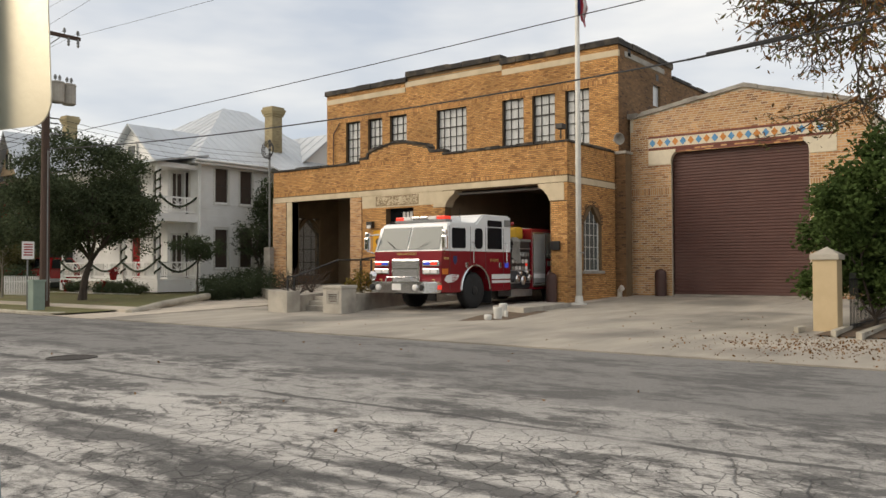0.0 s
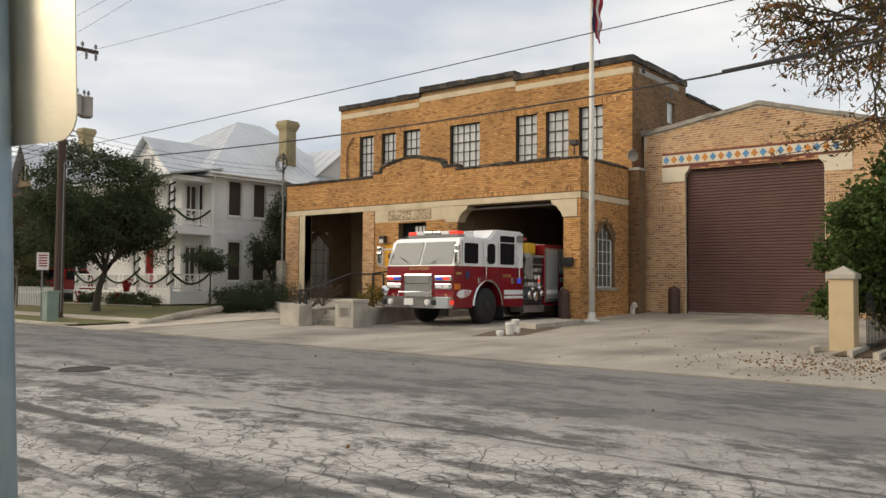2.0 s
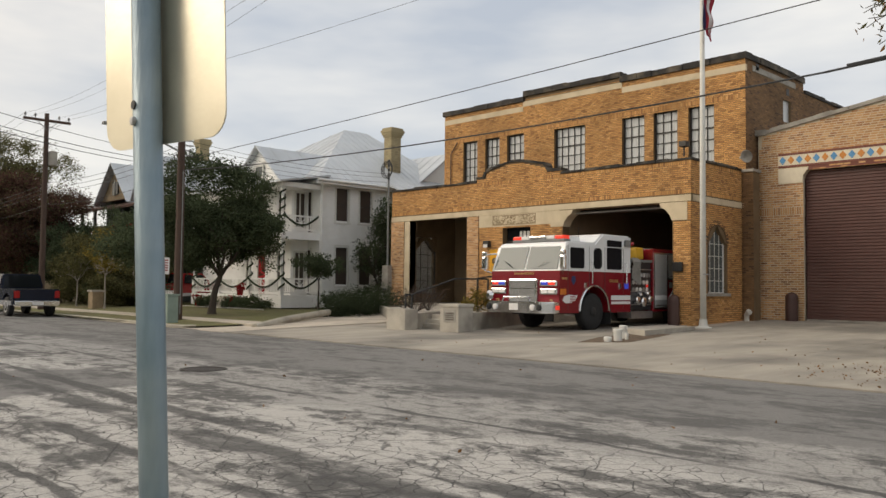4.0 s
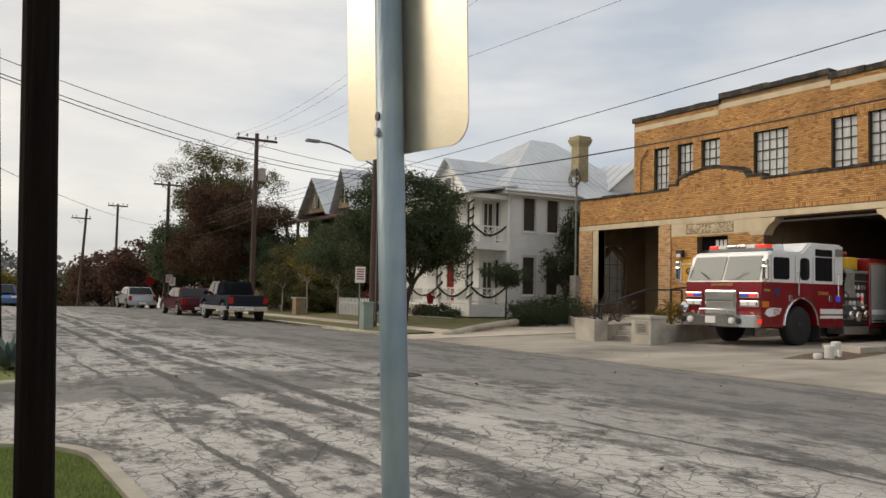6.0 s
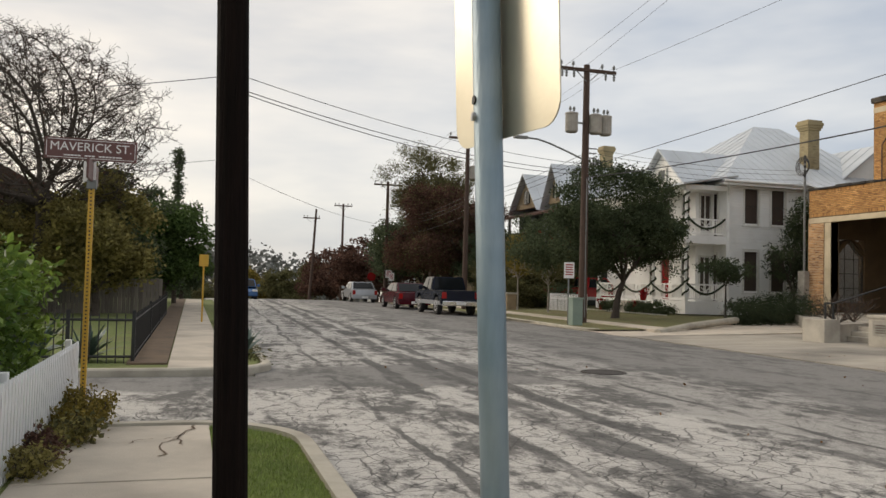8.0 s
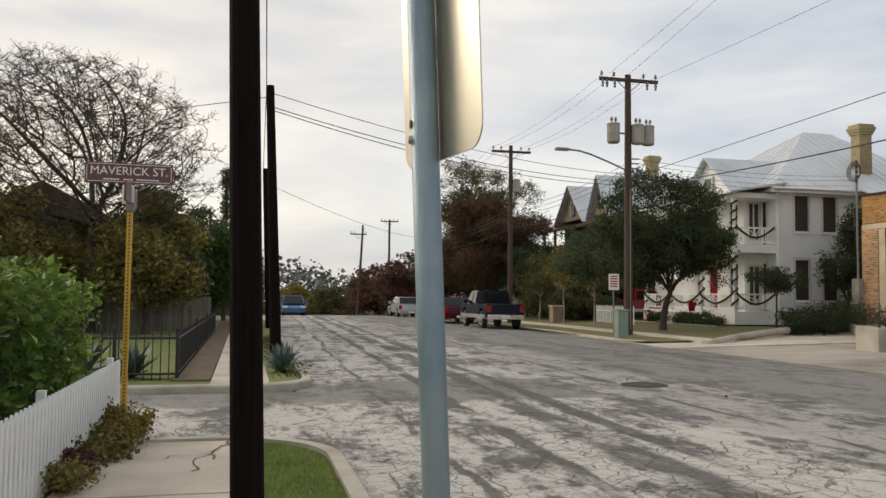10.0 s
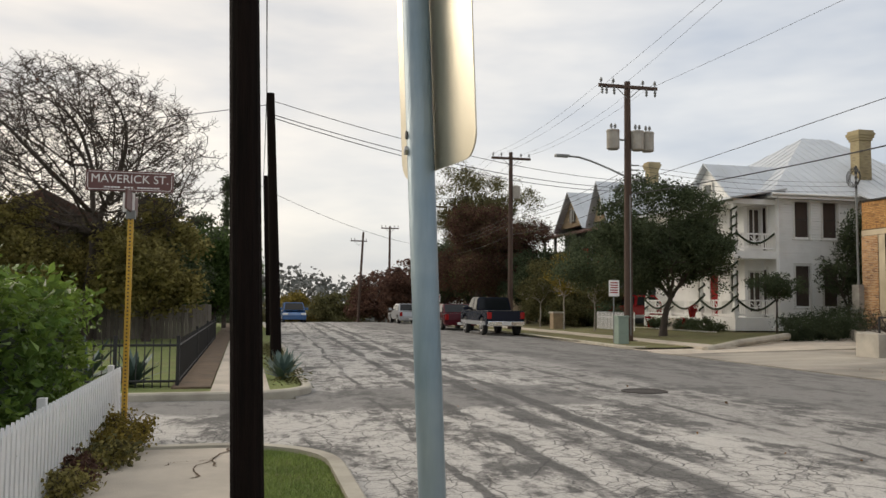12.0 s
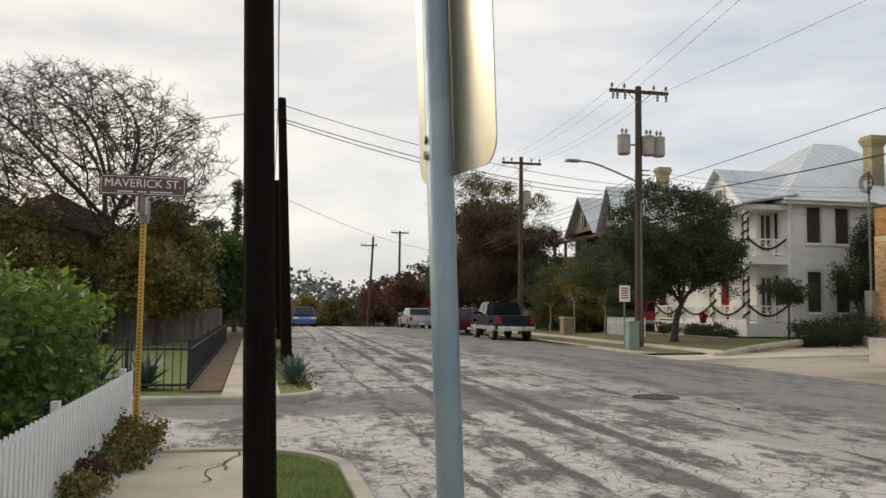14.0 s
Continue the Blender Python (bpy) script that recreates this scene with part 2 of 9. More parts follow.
    p.inputs["Roughness"].default_value = 0.85
    p.inputs["Specular IOR Level"].default_value = 0.35
    bp = n.new("ShaderNodeBump")
    bp.inputs["Strength"].default_value, bp.inputs["Distance"].default_value = 0.55, 0.02
    l.new(calc("SUBTRACT", calc("MULTIPLY", gr, 0.6), crk), bp.inputs["Height"])
    l.new(bp.outputs["Normal"], p.inputs["Normal"])
    return m


M = {}
M["road"] = road_surface("worn asphalt")
M["concrete"] = surface("pale concrete", (0.58, 0.51, 0.42), (0.44, 0.39, 0.325), 0.9, scale=1.3, bump=0.3, fine=60, dirt=(0.27, 0.235, 0.19), dirt_scale=0.8, dirt_amount=0.55)
M["apron"] = surface("drive concrete", (0.44, 0.395, 0.33), (0.26, 0.24, 0.205), 0.9, scale=0.55, bump=0.3, fine=60, dirt=(0.13, 0.12, 0.105), dirt_scale=0.3, dirt_amount=0.75, stretch=(0.4, 1.4, 1))
M["kerb"] = surface("kerb concrete", (0.5, 0.46, 0.38), (0.36, 0.33, 0.27), 0.9, scale=2, bump=0.35, dirt=(0.18, 0.16, 0.13), dirt_scale=1.2)
M["cast"] = surface("cast concrete", (0.5, 0.46, 0.39), (0.38, 0.35, 0.3), 0.88, scale=1.5, bump=0.3, dirt=(0.16, 0.14, 0.12), dirt_scale=0.9, dirt_amount=0.6)
M["stone"] = surface("cream cast stone", (0.68, 0.57, 0.40), (0.58, 0.48, 0.33), 0.85, scale=1.6, bump=0.25, dirt=(0.4, 0.32, 0.2), dirt_scale=1.1, dirt_amount=0.45)
M["mortar"] = surface("brown mortar", (0.21, 0.14, 0.075), (0.14, 0.092, 0.05), 0.95, scale=1.2, bump=0.3)
M["mortar2"] = surface("pale mortar", (0.70, 0.61, 0.47), (0.58, 0.5, 0.38), 0.95, scale=1.2, bump=0.3)
M["brick"] = brick_surface("tan brick", [(0.30, 0.14, 0.056), (0.54, 0.275, 0.095), (0.63, 0.335, 0.122), (0.50, 0.245, 0.085), (0.72, 0.415, 0.17), (0.52, 0.262, 0.09), (0.65, 0.357, 0.13), (0.59, 0.308, 0.108), (0.34, 0.165, 0.066)])
M["brick_piece"] = brick_surface("tan loose brick", [(0.33, 0.16, 0.064), (0.54, 0.275, 0.095), (0.63, 0.335, 0.122), (0.70, 0.405, 0.165), (0.56, 0.29, 0.10)], True)
M["brick2"] = brick_surface("buff brick", [(0.54, 0.285, 0.12), (0.66, 0.39, 0.18), (0.42, 0.2, 0.088), (0.72, 0.46, 0.24), (0.60, 0.33, 0.145), (0.28, 0.135, 0.068)])
# darker brick tones that carry the shade of the side turned from the sun
M["brick_dark"] = brick_surface("shaded side brick", [(0.13, 0.075, 0.04), (0.25, 0.14, 0.065), (0.2, 0.115, 0.055), (0.29, 0.165, 0.08), (0.1, 0.06, 0.04)])
M["coping"] = surface("blackened coping", (0.05, 0.045, 0.04), (0.02, 0.018, 0.017), 0.9, scale=2, bump=0.4, dirt=(0.22, 0.18, 0.13), dirt_scale=1.5, dirt_amount=0.5)
M["coping2"] = surface("grey stone coping", (0.42, 0.39, 0.34), (0.27, 0.25, 0.22), 0.9, scale=2, bump=0.4, dirt=(0.1, 0.09, 0.08), dirt_scale=1.2)
M["brown_door"] = surface("brown steel door", (0.115, 0.05, 0.04), (0.09, 0.04, 0.033), 0.45, scale=1.2, bump=0.05, dirt=(0.14, 0.075, 0.062), dirt_scale=0.5, dirt_amount=0.5)
M["brown_paint"] = surface("brown paint", (0.085, 0.042, 0.035), (0.065, 0.033, 0.028), 0.5, scale=3, bump=0.1)
M["dark_frame"] = surface("dark steel frame", (0.045, 0.038, 0.032), (0.03, 0.026, 0.022), 0.55, scale=4, bump=0.1)
M["white_frame"] = surface("white painted frame", (0.7, 0.69, 0.64), (0.58, 0.57, 0.53), 0.55, scale=4, bump=0.1)
M["curtain"] = surface("white blind behind glass", (0.66, 0.67, 0.66), (0.42, 0.43, 0.43), 0.2, scale=2.0, bump=0.0, stretch=(1, 6, 0.4), spec=0.7)
M["dark_glass"] = glass_surface("dark glass")
M["grey_glass"] = glass_surface("grey window glass", (0.11, 0.12, 0.117))
M["clear_glass"] = glass_surface("clear pane", (0.3, 0.32, 0.32), 0.05, 0.25)
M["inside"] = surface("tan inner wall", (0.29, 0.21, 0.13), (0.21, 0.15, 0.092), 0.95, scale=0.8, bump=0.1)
M["white_wood"] = surface("white painted boards", (0.86, 0.855, 0.83), (0.80, 0.795, 0.77), 0.6, scale=1.5, bump=0.1, dirt=(0.62, 0.6, 0.56), dirt_scale=0.8, dirt_amount=0.4)
M["tin"] = surface("pale standing seam tin", (0.60, 0.63, 0.66), (0.50, 0.53, 0.56), 0.42, metal=0.25, scale=0.7, bump=0.08, dirt=(0.4, 0.42, 0.43), dirt_scale=0.5, dirt_amount=0.4)
M["chimney"] = brick_surface("yellow chimney brick", [(0.34, 0.28, 0.16), (0.42, 0.35, 0.21), (0.26, 0.21, 0.13)])
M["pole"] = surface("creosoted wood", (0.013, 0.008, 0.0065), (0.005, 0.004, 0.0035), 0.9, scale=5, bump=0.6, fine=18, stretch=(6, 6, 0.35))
M["pole_brown"] = surface("weathered pole wood", (0.10, 0.062, 0.045), (0.055, 0.035, 0.028), 0.9, scale=5, bump=0.5, fine=18, stretch=(5, 5, 0.35))
M["galv"] = surface("painted galvanised post", (0.21, 0.285, 0.335), (0.14, 0.195, 0.24), 0.42, metal=0.35, scale=5, bump=0.12, stretch=(4, 4, 0.6), dirt=(0.42, 0.47, 0.48), dirt_scale=3, dirt_amount=0.5)
M["sign_back"] = surface("bare aluminium sign back", (0.66, 0.61, 0.49), (0.55, 0.51, 0.41), 0.32, metal=0.8, scale=2.5, bump=0.03, dirt=(0.4, 0.36, 0.27), dirt_scale=3, dirt_amount=0.35)
M["steel"] = surface("bare steel", (0.5, 0.5, 0.5), (0.38, 0.38, 0.38), 0.35, metal=0.9, scale=6, bump=0.05)
M["chrome"] = surface("chrome", (0.82, 0.82, 0.83), (0.75, 0.75, 0.77), 0.16, metal=1.0, scale=3, bump=0.0)
M["black"] = surface("black rubber", (0.02, 0.02, 0.021), (0.012, 0.012, 0.012), 0.75, scale=8, bump=0.2)
M["black_metal"] = surface("black painted iron", (0.02, 0.02, 0.02), (0.012, 0.012, 0.013), 0.5, scale=5, bump=0.1)
M["wire"] = surface("black cable", (0.03, 0.03, 0.033), (0.02, 0.02, 0.022), 0.6, scale=5, bump=0.0)
M["grass"] = surface("lawn", (0.19, 0.225, 0.06), (0.11, 0.145, 0.04), 0.95, scale=2.0, bump=0.8, fine=70, dirt=(0.18, 0.15, 0.07), dirt_scale=0.8, dirt_amount=0.6)
M["lawn"] = surface("thin winter lawn", (0.18, 0.17, 0.065), (0.115, 0.12, 0.045), 0.95, scale=1.2, bump=0.8, fine=70, dirt=(0.17, 0.125, 0.075), dirt_scale=0.6, dirt_amount=0.7)
M["blade"] = surface("grass blade", (0.27, 0.34, 0.085), (0.16, 0.22, 0.055), 0.8, scale=1.5, bump=0.0, island=0.35)
M["soil"] = surface("bare soil", (0.16, 0.11, 0.07), (0.09, 0.065, 0.045), 1.0, scale=2, bump=0.6, fine=30)
M["earth"] = surface("far ground", (0.12, 0.12, 0.06), (0.09, 0.085, 0.05), 1.0, scale=0.2, bump=0.2)
M["bark"] = surface("tree bark", (0.09, 0.07, 0.055), (0.045, 0.036, 0.03), 0.95, scale=6, bump=0.7, fine=20, stretch=(3, 3, 0.5))
M["white_bark"] = surface("pale bark", (0.4, 0.36, 0.31), (0.25, 0.22, 0.19), 0.9, scale=5, bump=0.4)


def leaf_surface(name, a, b, rough=0.75):
    m = surface(name, a, b, rough, scale=1.2, bump=0.0, island=0.45, spec=0.12)
    n, l = m.node_tree.nodes, m.node_tree.links
    p = n["Principled BSDF"]
    thin_ = n.new("ShaderNodeBsdfTranslucent")
    l.new(p.inputs["Base Color"].links[0].from_socket, thin_.inputs["Color"])
    mix = n.new("ShaderNodeMixShader")
    mix.inputs["Fac"].default_value = 0.38
    l.new(p.outputs["BSDF"], mix.inputs[1])
    l.new(thin_.outputs["BSDF"], mix.inputs[2])
    l.new(mix.outputs["Shader"], n["Material Output"].inputs["Surface"])
    return m


M["leaf_dark"] = leaf_surface("dark oak leaves", (0.105, 0.128, 0.07), (0.058, 0.078, 0.043))
M["leaf_green"] = leaf_surface("green leaves", (0.10, 0.15, 0.045), (0.055, 0.09, 0.028))
M["leaf_hedge"] = leaf_surface("hedge leaves", (0.21, 0.29, 0.052), (0.06, 0.115, 0.028), 0.34)
M["leaf_brown"] = leaf_surface("brown autumn leaves", (0.135, 0.07, 0.05), (0.075, 0.046, 0.036))
M["leaf_orange"] = leaf_surface("orange autumn leaves", (0.26, 0.13, 0.05), (0.16, 0.09, 0.04))
M["leaf_moss"] = leaf_surface("mossy olive leaves", (0.30, 0.26, 0.085), (0.17, 0.15, 0.06))
M["leaf_juniper"] = leaf_surface("juniper sprays", (0.075, 0.095, 0.05), (0.045, 0.06, 0.034))
M["leaf_yellow"] = leaf_surface("yellowing leaves", (0.25, 0.18, 0.04), (0.13, 0.11, 0.03))
M["leaf_dull"] = leaf_surface("dull mixed leaves", (0.145, 0.135, 0.058), (0.085, 0.085, 0.04))
M["agave"] = surface("blue green agave", (0.10, 0.15, 0.13), (0.06, 0.10, 0.085), 0.55, scale=3, bump=0.05)
M["red_paint"] = surface("red enamel", (0.22, 0.008, 0.016), (0.19, 0.007, 0.014), 0.18, scale=1.5, bump=0.0, spec=0.6, dirt=(0.2, 0.02, 0.022), dirt_scale=0.8, dirt_amount=0.3)
M["white_paint"] = surface("white enamel", (0.78, 0.79, 0.79), (0.72, 0.73, 0.73), 0.2, scale=1.5, bump=0.0, spec=0.6)
M["shutter"] = surface("satin aluminium shutter", (0.42, 0.43, 0.43), (0.36, 0.37, 0.37), 0.45, metal=0.3, scale=2, bump=0.0)
M["panel"] = surface("black pump panel", (0.035, 0.035, 0.037), (0.02, 0.02, 0.022), 0.4, scale=5, bump=0.1)
M["grey_paint"] = surface("grey steel", (0.22, 0.225, 0.22), (0.17, 0.175, 0.17), 0.5, scale=3, bump=0.1)
M["stripe_white"] = surface("white reflective stripe", (0.8, 0.8, 0.8), (0.74, 0.74, 0.74), 0.4, scale=4, bump=0.0)
M["gold"] = surface("gold leaf lettering", (0.62, 0.42, 0.16), (0.5, 0.34, 0.12), 0.4, metal=0.4, scale=5, bump=0.0)
M["yellow"] = surface("yellow plastic", (0.70, 0.42, 0.03), (0.58, 0.34, 0.03), 0.5, scale=4, bump=0.0)
M["amber"] = surface("amber lens", (0.7, 0.2, 0.03), (0.6, 0.16, 0.02), 0.25, scale=4, bump=0.0)
M["hose"] = surface("grey fire hose", (0.3, 0.285, 0.26), (0.19, 0.18, 0.165), 0.9, scale=8, bump=0.3)
M["red_lamp"] = lamp_surface("lit red lamp", (0.8, 0.05, 0.03), 0.55)
M["blue_lamp"] = lamp_surface("lit blue lamp", (0.05, 0.08, 0.6), 0.25)
M["sign_yellow"] = surface("yellow enamel sign", (0.80, 0.40, 0.015), (0.7, 0.34, 0.012), 0.45, scale=5, bump=0.0)
M["sign_brown"] = surface("brown sign face", (0.14, 0.055, 0.05), (0.11, 0.045, 0.04), 0.45, scale=4, bump=0.0)
M["sign_white"] = surface("white sign face", (0.78, 0.76, 0.74), (0.7, 0.68, 0.66), 0.5, scale=4, bump=0.0)
M["post_yellow"] = surface("yellow painted post", (0.62, 0.36, 0.035), (0.5, 0.29, 0.03), 0.5, scale=3, bump=0.1, dirt=(0.35, 0.2, 0.05), dirt_scale=3, dirt_amount=0.4)
M["stucco"] = surface("yellow stucco", (0.60, 0.47, 0.29), (0.52, 0.40, 0.24), 0.9, scale=1.5, bump=0.3, fine=90)
M["picket"] = surface("white picket paint", (0.86, 0.86, 0.86), (0.80, 0.80, 0.81), 0.5, scale=4, bump=0.1)
M["fence_wood"] = surface("weathered fence boards", (0.23, 0.2, 0.17), (0.14, 0.12, 0.105), 0.9, scale=4, bump=0.4, stretch=(4, 4, 0.4), rnd=0.25)
M["verdigris"] = surface("weathered bronze plaque", (0.15, 0.21, 0.22), (0.09, 0.13, 0.14), 0.55, metal=0.3, scale=6, bump=0.2)
M["tile_blue"] = surface("blue glazed tile", (0.10, 0.30, 0.55), (0.08, 0.24, 0.45), 0.25, scale=5, bump=0.0)
M["tile_orange"] = surface("orange glazed tile", (0.62, 0.25, 0.05), (0.52, 0.2, 0.04), 0.25, scale=5, bump=0.0)
M["tile_cream"] = surface("cream glazed tile", (0.74, 0.66, 0.50), (0.66, 0.58, 0.44), 0.3, scale=5, bump=0.0)
M["tile_red"] = surface("red brown brick trim", (0.20, 0.055, 0.032), (0.14, 0.04, 0.025), 0.6, scale=6, bump=0.1)
M["green_box"] = surface("green grey cabinet paint", (0.25, 0.32, 0.27), (0.2, 0.26, 0.22), 0.6, scale=3, bump=0.05)
M["iron_lid"] = surface("cast iron lid", (0.06, 0.05, 0.045), (0.04, 0.035, 0.03), 0.7, metal=0.4, scale=12, bump=0.5)
M["flag_red"] = surface("flag red cloth", (0.32, 0.03, 0.05), (0.26, 0.02, 0.04), 0.9, scale=4, bump=0.0)
M["flag_white"] = surface("flag white cloth", (0.66, 0.64, 0.64), (0.56, 0.54, 0.54), 0.9, scale=4, bump=0.0)
M["flag_blue"] = surface("flag blue cloth", (0.03, 0.035, 0.12), (0.025, 0.03, 0.09), 0.9, scale=4, bump=0.0)
M["navy"] = surface("navy car paint", (0.010, 0.014, 0.028), (0.008, 0.011, 0.022), 0.25, scale=2, bump=0.0, spec=0.3)
M["maroon"] = surface("maroon car paint", (0.075, 0.006, 0.012), (0.06, 0.005, 0.01), 0.22, scale=2, bump=0.0, spec=0.4)
M["silver"] = surface("silver car paint", (0.48, 0.49, 0.51), (0.44, 0.45, 0.47), 0.25, metal=0.4, scale=2, bump=0.0)
M["car_blue"] = surface("blue car paint", (0.035, 0.11, 0.27), (0.03, 0.09, 0.22), 0.2, scale=2, bump=0.0)
M["car_red"] = surface("red pickup paint", (0.30, 0.012, 0.014), (0.25, 0.01, 0.012), 0.25, scale=2, bump=0.0)
M["tail"] = surface("red tail lens", (0.35, 0.012, 0.012), (0.3, 0.01, 0.01), 0.2, scale=2, bump=0.0)
M["house_dark"] = surface("dark green boards", (0.055, 0.065, 0.06), (0.04, 0.05, 0.045), 0.7, scale=2, bump=0.1)
M["house_tan"] = surface("tan shingle gable", (0.36, 0.27, 0.165), (0.25, 0.185, 0.115), 0.85, scale=3, bump=0.3)
M["brown_roof"] = surface("brown roof shingle", (0.12, 0.06, 0.045), (0.08, 0.042, 0.034), 0.9, scale=3, bump=0.4)
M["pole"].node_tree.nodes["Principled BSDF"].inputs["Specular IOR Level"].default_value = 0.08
# distance haze is mixed into this grey-green leaf colour
M["hill"] = surface("far trees paled by haze", (0.17, 0.17, 0.155), (0.12, 0.125, 0.115), 1.0, scale=0.08, bump=0.0)
M["screen"] = surface("brown window screen", (0.06, 0.042, 0.032), (0.045, 0.032, 0.025), 0.6, scale=2, bump=0.05)
M["garland"] = surface("dark garland and hedge shade", (0.03, 0.045, 0.02), (0.02, 0.03, 0.014), 0.9, scale=20, bump=0.6)
M["bead"] = surface("white light bead", (0.85, 0.83, 0.78), (0.8, 0.78, 0.72), 0.4, scale=4, bump=0.0)


# ---- builders ----
def thing(name, at=(0, 0, 0), label="", category="", group="", kind="", turn=0.0):
    ob = new(name)
    ob.empty_display_size = 0.2
    ob.matrix_world = pose(*at, 0, 0, turn)
    return tagged(ob, label, category, group, kind)


def part(name, bm, material, parent=None, label="", smooth=False, kind=""):
    """Links a bmesh, in its parent's own coordinates, as one mesh under a thing or a part."""
    me = bpy.data.meshes.new(name)
    bm.to_mesh(me)
    bm.free()
    me.materials.append(material)
    if smooth:
        for f in me.polygons:
            f.use_smooth = True
    ob = new(name, me)
    if parent:
        ob.parent = parent
    return tagged(ob, label, kind=kind)


def whole(name, bm, material, label="", category="", group="", kind="", smooth=False):
    ob = part(name, bm, material, None, "", smooth)
    return tagged(ob, label, category, group, kind)


def box(bm, x0, x1, y0, y1, z0, z1, bevel=0.0, m=None):
    v = [bm.verts.new((x, y, z)) for z in (z0, z1) for y in (y0, y1) for x in (x0, x1)]
    fs = [bm.faces.new([v[i] for i in q]) for q in ((0, 2, 3, 1), (4, 5, 7, 6), (0, 1, 5, 4), (2, 6, 7, 3), (0, 4, 6, 2), (1, 3, 7, 5))]
    if bevel:
        es = list({e for f in fs for e in f.edges})
        r = bmesh.ops.bevel(bm, geom=es, offset=bevel, segments=2, affect="EDGES", profile=0.7)
        v = list({q for f in r["faces"] for q in f.verts} | {q for f in fs if f.is_valid for q in f.verts})
    if m is not None:
        bmesh.ops.transform(bm, matrix=m, verts=[q for q in v if q.is_valid])
    return bm


def B():
    return bmesh.new()


def boxed(x0, x1, y0, y1, z0, z1, bevel=0.0, m=None):
    return box(B(), x0, x1, y0, y1, z0, z1, bevel, m)


def rod(bm, p, q, r0, r1=None, seg=10, caps=True):
    """A tapered round bar from p to q."""
    r1 = r0 if r1 is None else r1
    p, q = Vector(p), Vector(q)
    d = q - p
    rot = d.to_track_quat("Z", "Y").to_matrix()
    rings = []
    for c, r in ((p, r0), (q, r1)):
        rings.append([bm.verts.new(c + rot @ Vector((r * math.cos(a), r * math.sin(a), 0))) for a in [i * 2 * math.pi / seg for i in range(seg)]])
    for i in range(seg):
        bm.faces.new((rings[0][i], rings[0][(i + 1) % seg], rings[1][(i + 1) % seg], rings[1][i]))
    if caps:
        bm.faces.new(rings[0][::-1])
        bm.faces.new(rings[1])
    return bm


def line(bm, pts, r, seg=8):
    """A bent round bar through several points, in one piece."""
    pts = [Vector(p) for p in pts]
    rings, u = [], None
    for i, p in enumerate(pts):
        a = (p - pts[i - 1]).normalized() if i else (pts[1] - p).normalized()
        b = (pts[i + 1] - p).normalized() if i < len(pts) - 1 else a
        d = (a + b).normalized() if (a + b).length > 1e-4 else a
        if u is None:
            u = d.orthogonal().normalized()
        u = (u - d * u.dot(d)).normalized()
        v = d.cross(u)
        k = min(1.8, 1 / max(0.45, math.sqrt(max(0.0, (1 + a.dot(b)) / 2))))
        rings.append([bm.verts.new(p + (u * math.cos(t) + v * math.sin(t)) * r * k) for t in [j * 2 * math.pi / seg for j in range(seg)]])
    for a, b in zip(rings, rings[1:]):
        for j in range(seg):
            bm.faces.new((a[j], a[(j + 1) % seg], b[(j + 1) % seg], b[j]))
    bm.faces.new(rings[0][::-1])
    bm.faces.new(rings[-1])
    return bm


def lathe(bm, prof, at=(0, 0, 0), seg=20, m=None):
    """A turned shape from (radius, height) pairs round z."""
    rings = []
    for r, z in prof:
        rings.append([bm.verts.new((at[0] + r * math.cos(i * 2 * math.pi / seg), at[1] + r * math.sin(i * 2 * math.pi / seg), at[2] + z)) for i in range(seg)])
    for a, b in zip(rings, rings[1:]):
        for i in range(seg):
            bm.faces.new((a[i], a[(i + 1) % seg], b[(i + 1) % seg], b[i]))
    bm.faces.new(rings[0][::-1])
    bm.faces.new(rings[-1])
    if m is not None:
        bmesh.ops.transform(bm, matrix=m, verts=[v for g in rings for v in g])
    return bm


def prism(bm, pts, axis, a, b):
    """A flat outline, given in the two other axes, drawn out along axis from a to b."""
    def put(u, v, w):
        return {"x": (w, u, v), "y": (u, w, v), "z": (u, v, w)}[axis]
    lo = [bm.verts.new(put(u, v, a)) for u, v in pts]
    hi = [bm.verts.new(put(u, v, b)) for u, v in pts]
    n = len(pts)
    faces = [bm.faces.new(lo[::-1]), bm.faces.new(hi)]
    for i in range(n):
        faces.append(bm.faces.new((lo[i], lo[(i + 1) % n], hi[(i + 1) % n], hi[i])))
    bmesh.ops.recalc_face_normals(bm, faces=faces)
    return bm


def cells(bm, axis, a, b, u0, u1, z0, z1, holes):
    """A wall slab from a to b along axis, with rectangular holes (u0, u1, z0, z1) through it."""
    us = sorted({u0, u1, *[min(max(h[i], u0), u1) for h in holes for i in (0, 1)]})
    for ua, ub in zip(us, us[1:]):
        um = (ua + ub) / 2
        cut = sorted([(max(h[2], z0), min(h[3], z1)) for h in holes if h[0] < um < h[1]])
        z = z0
        for c, d in cut + [(z1, z1)]:
            if c > z + 1e-4:
                if axis == "x":
                    box(bm, a, b, ua, ub, z, c)
                else:
                    box(bm, ua, ub, a, b, z, c)
            z = max(z, d)
    bmesh.ops.remove_doubles(bm, verts=bm.verts[:], dist=0.0005)
    return bm


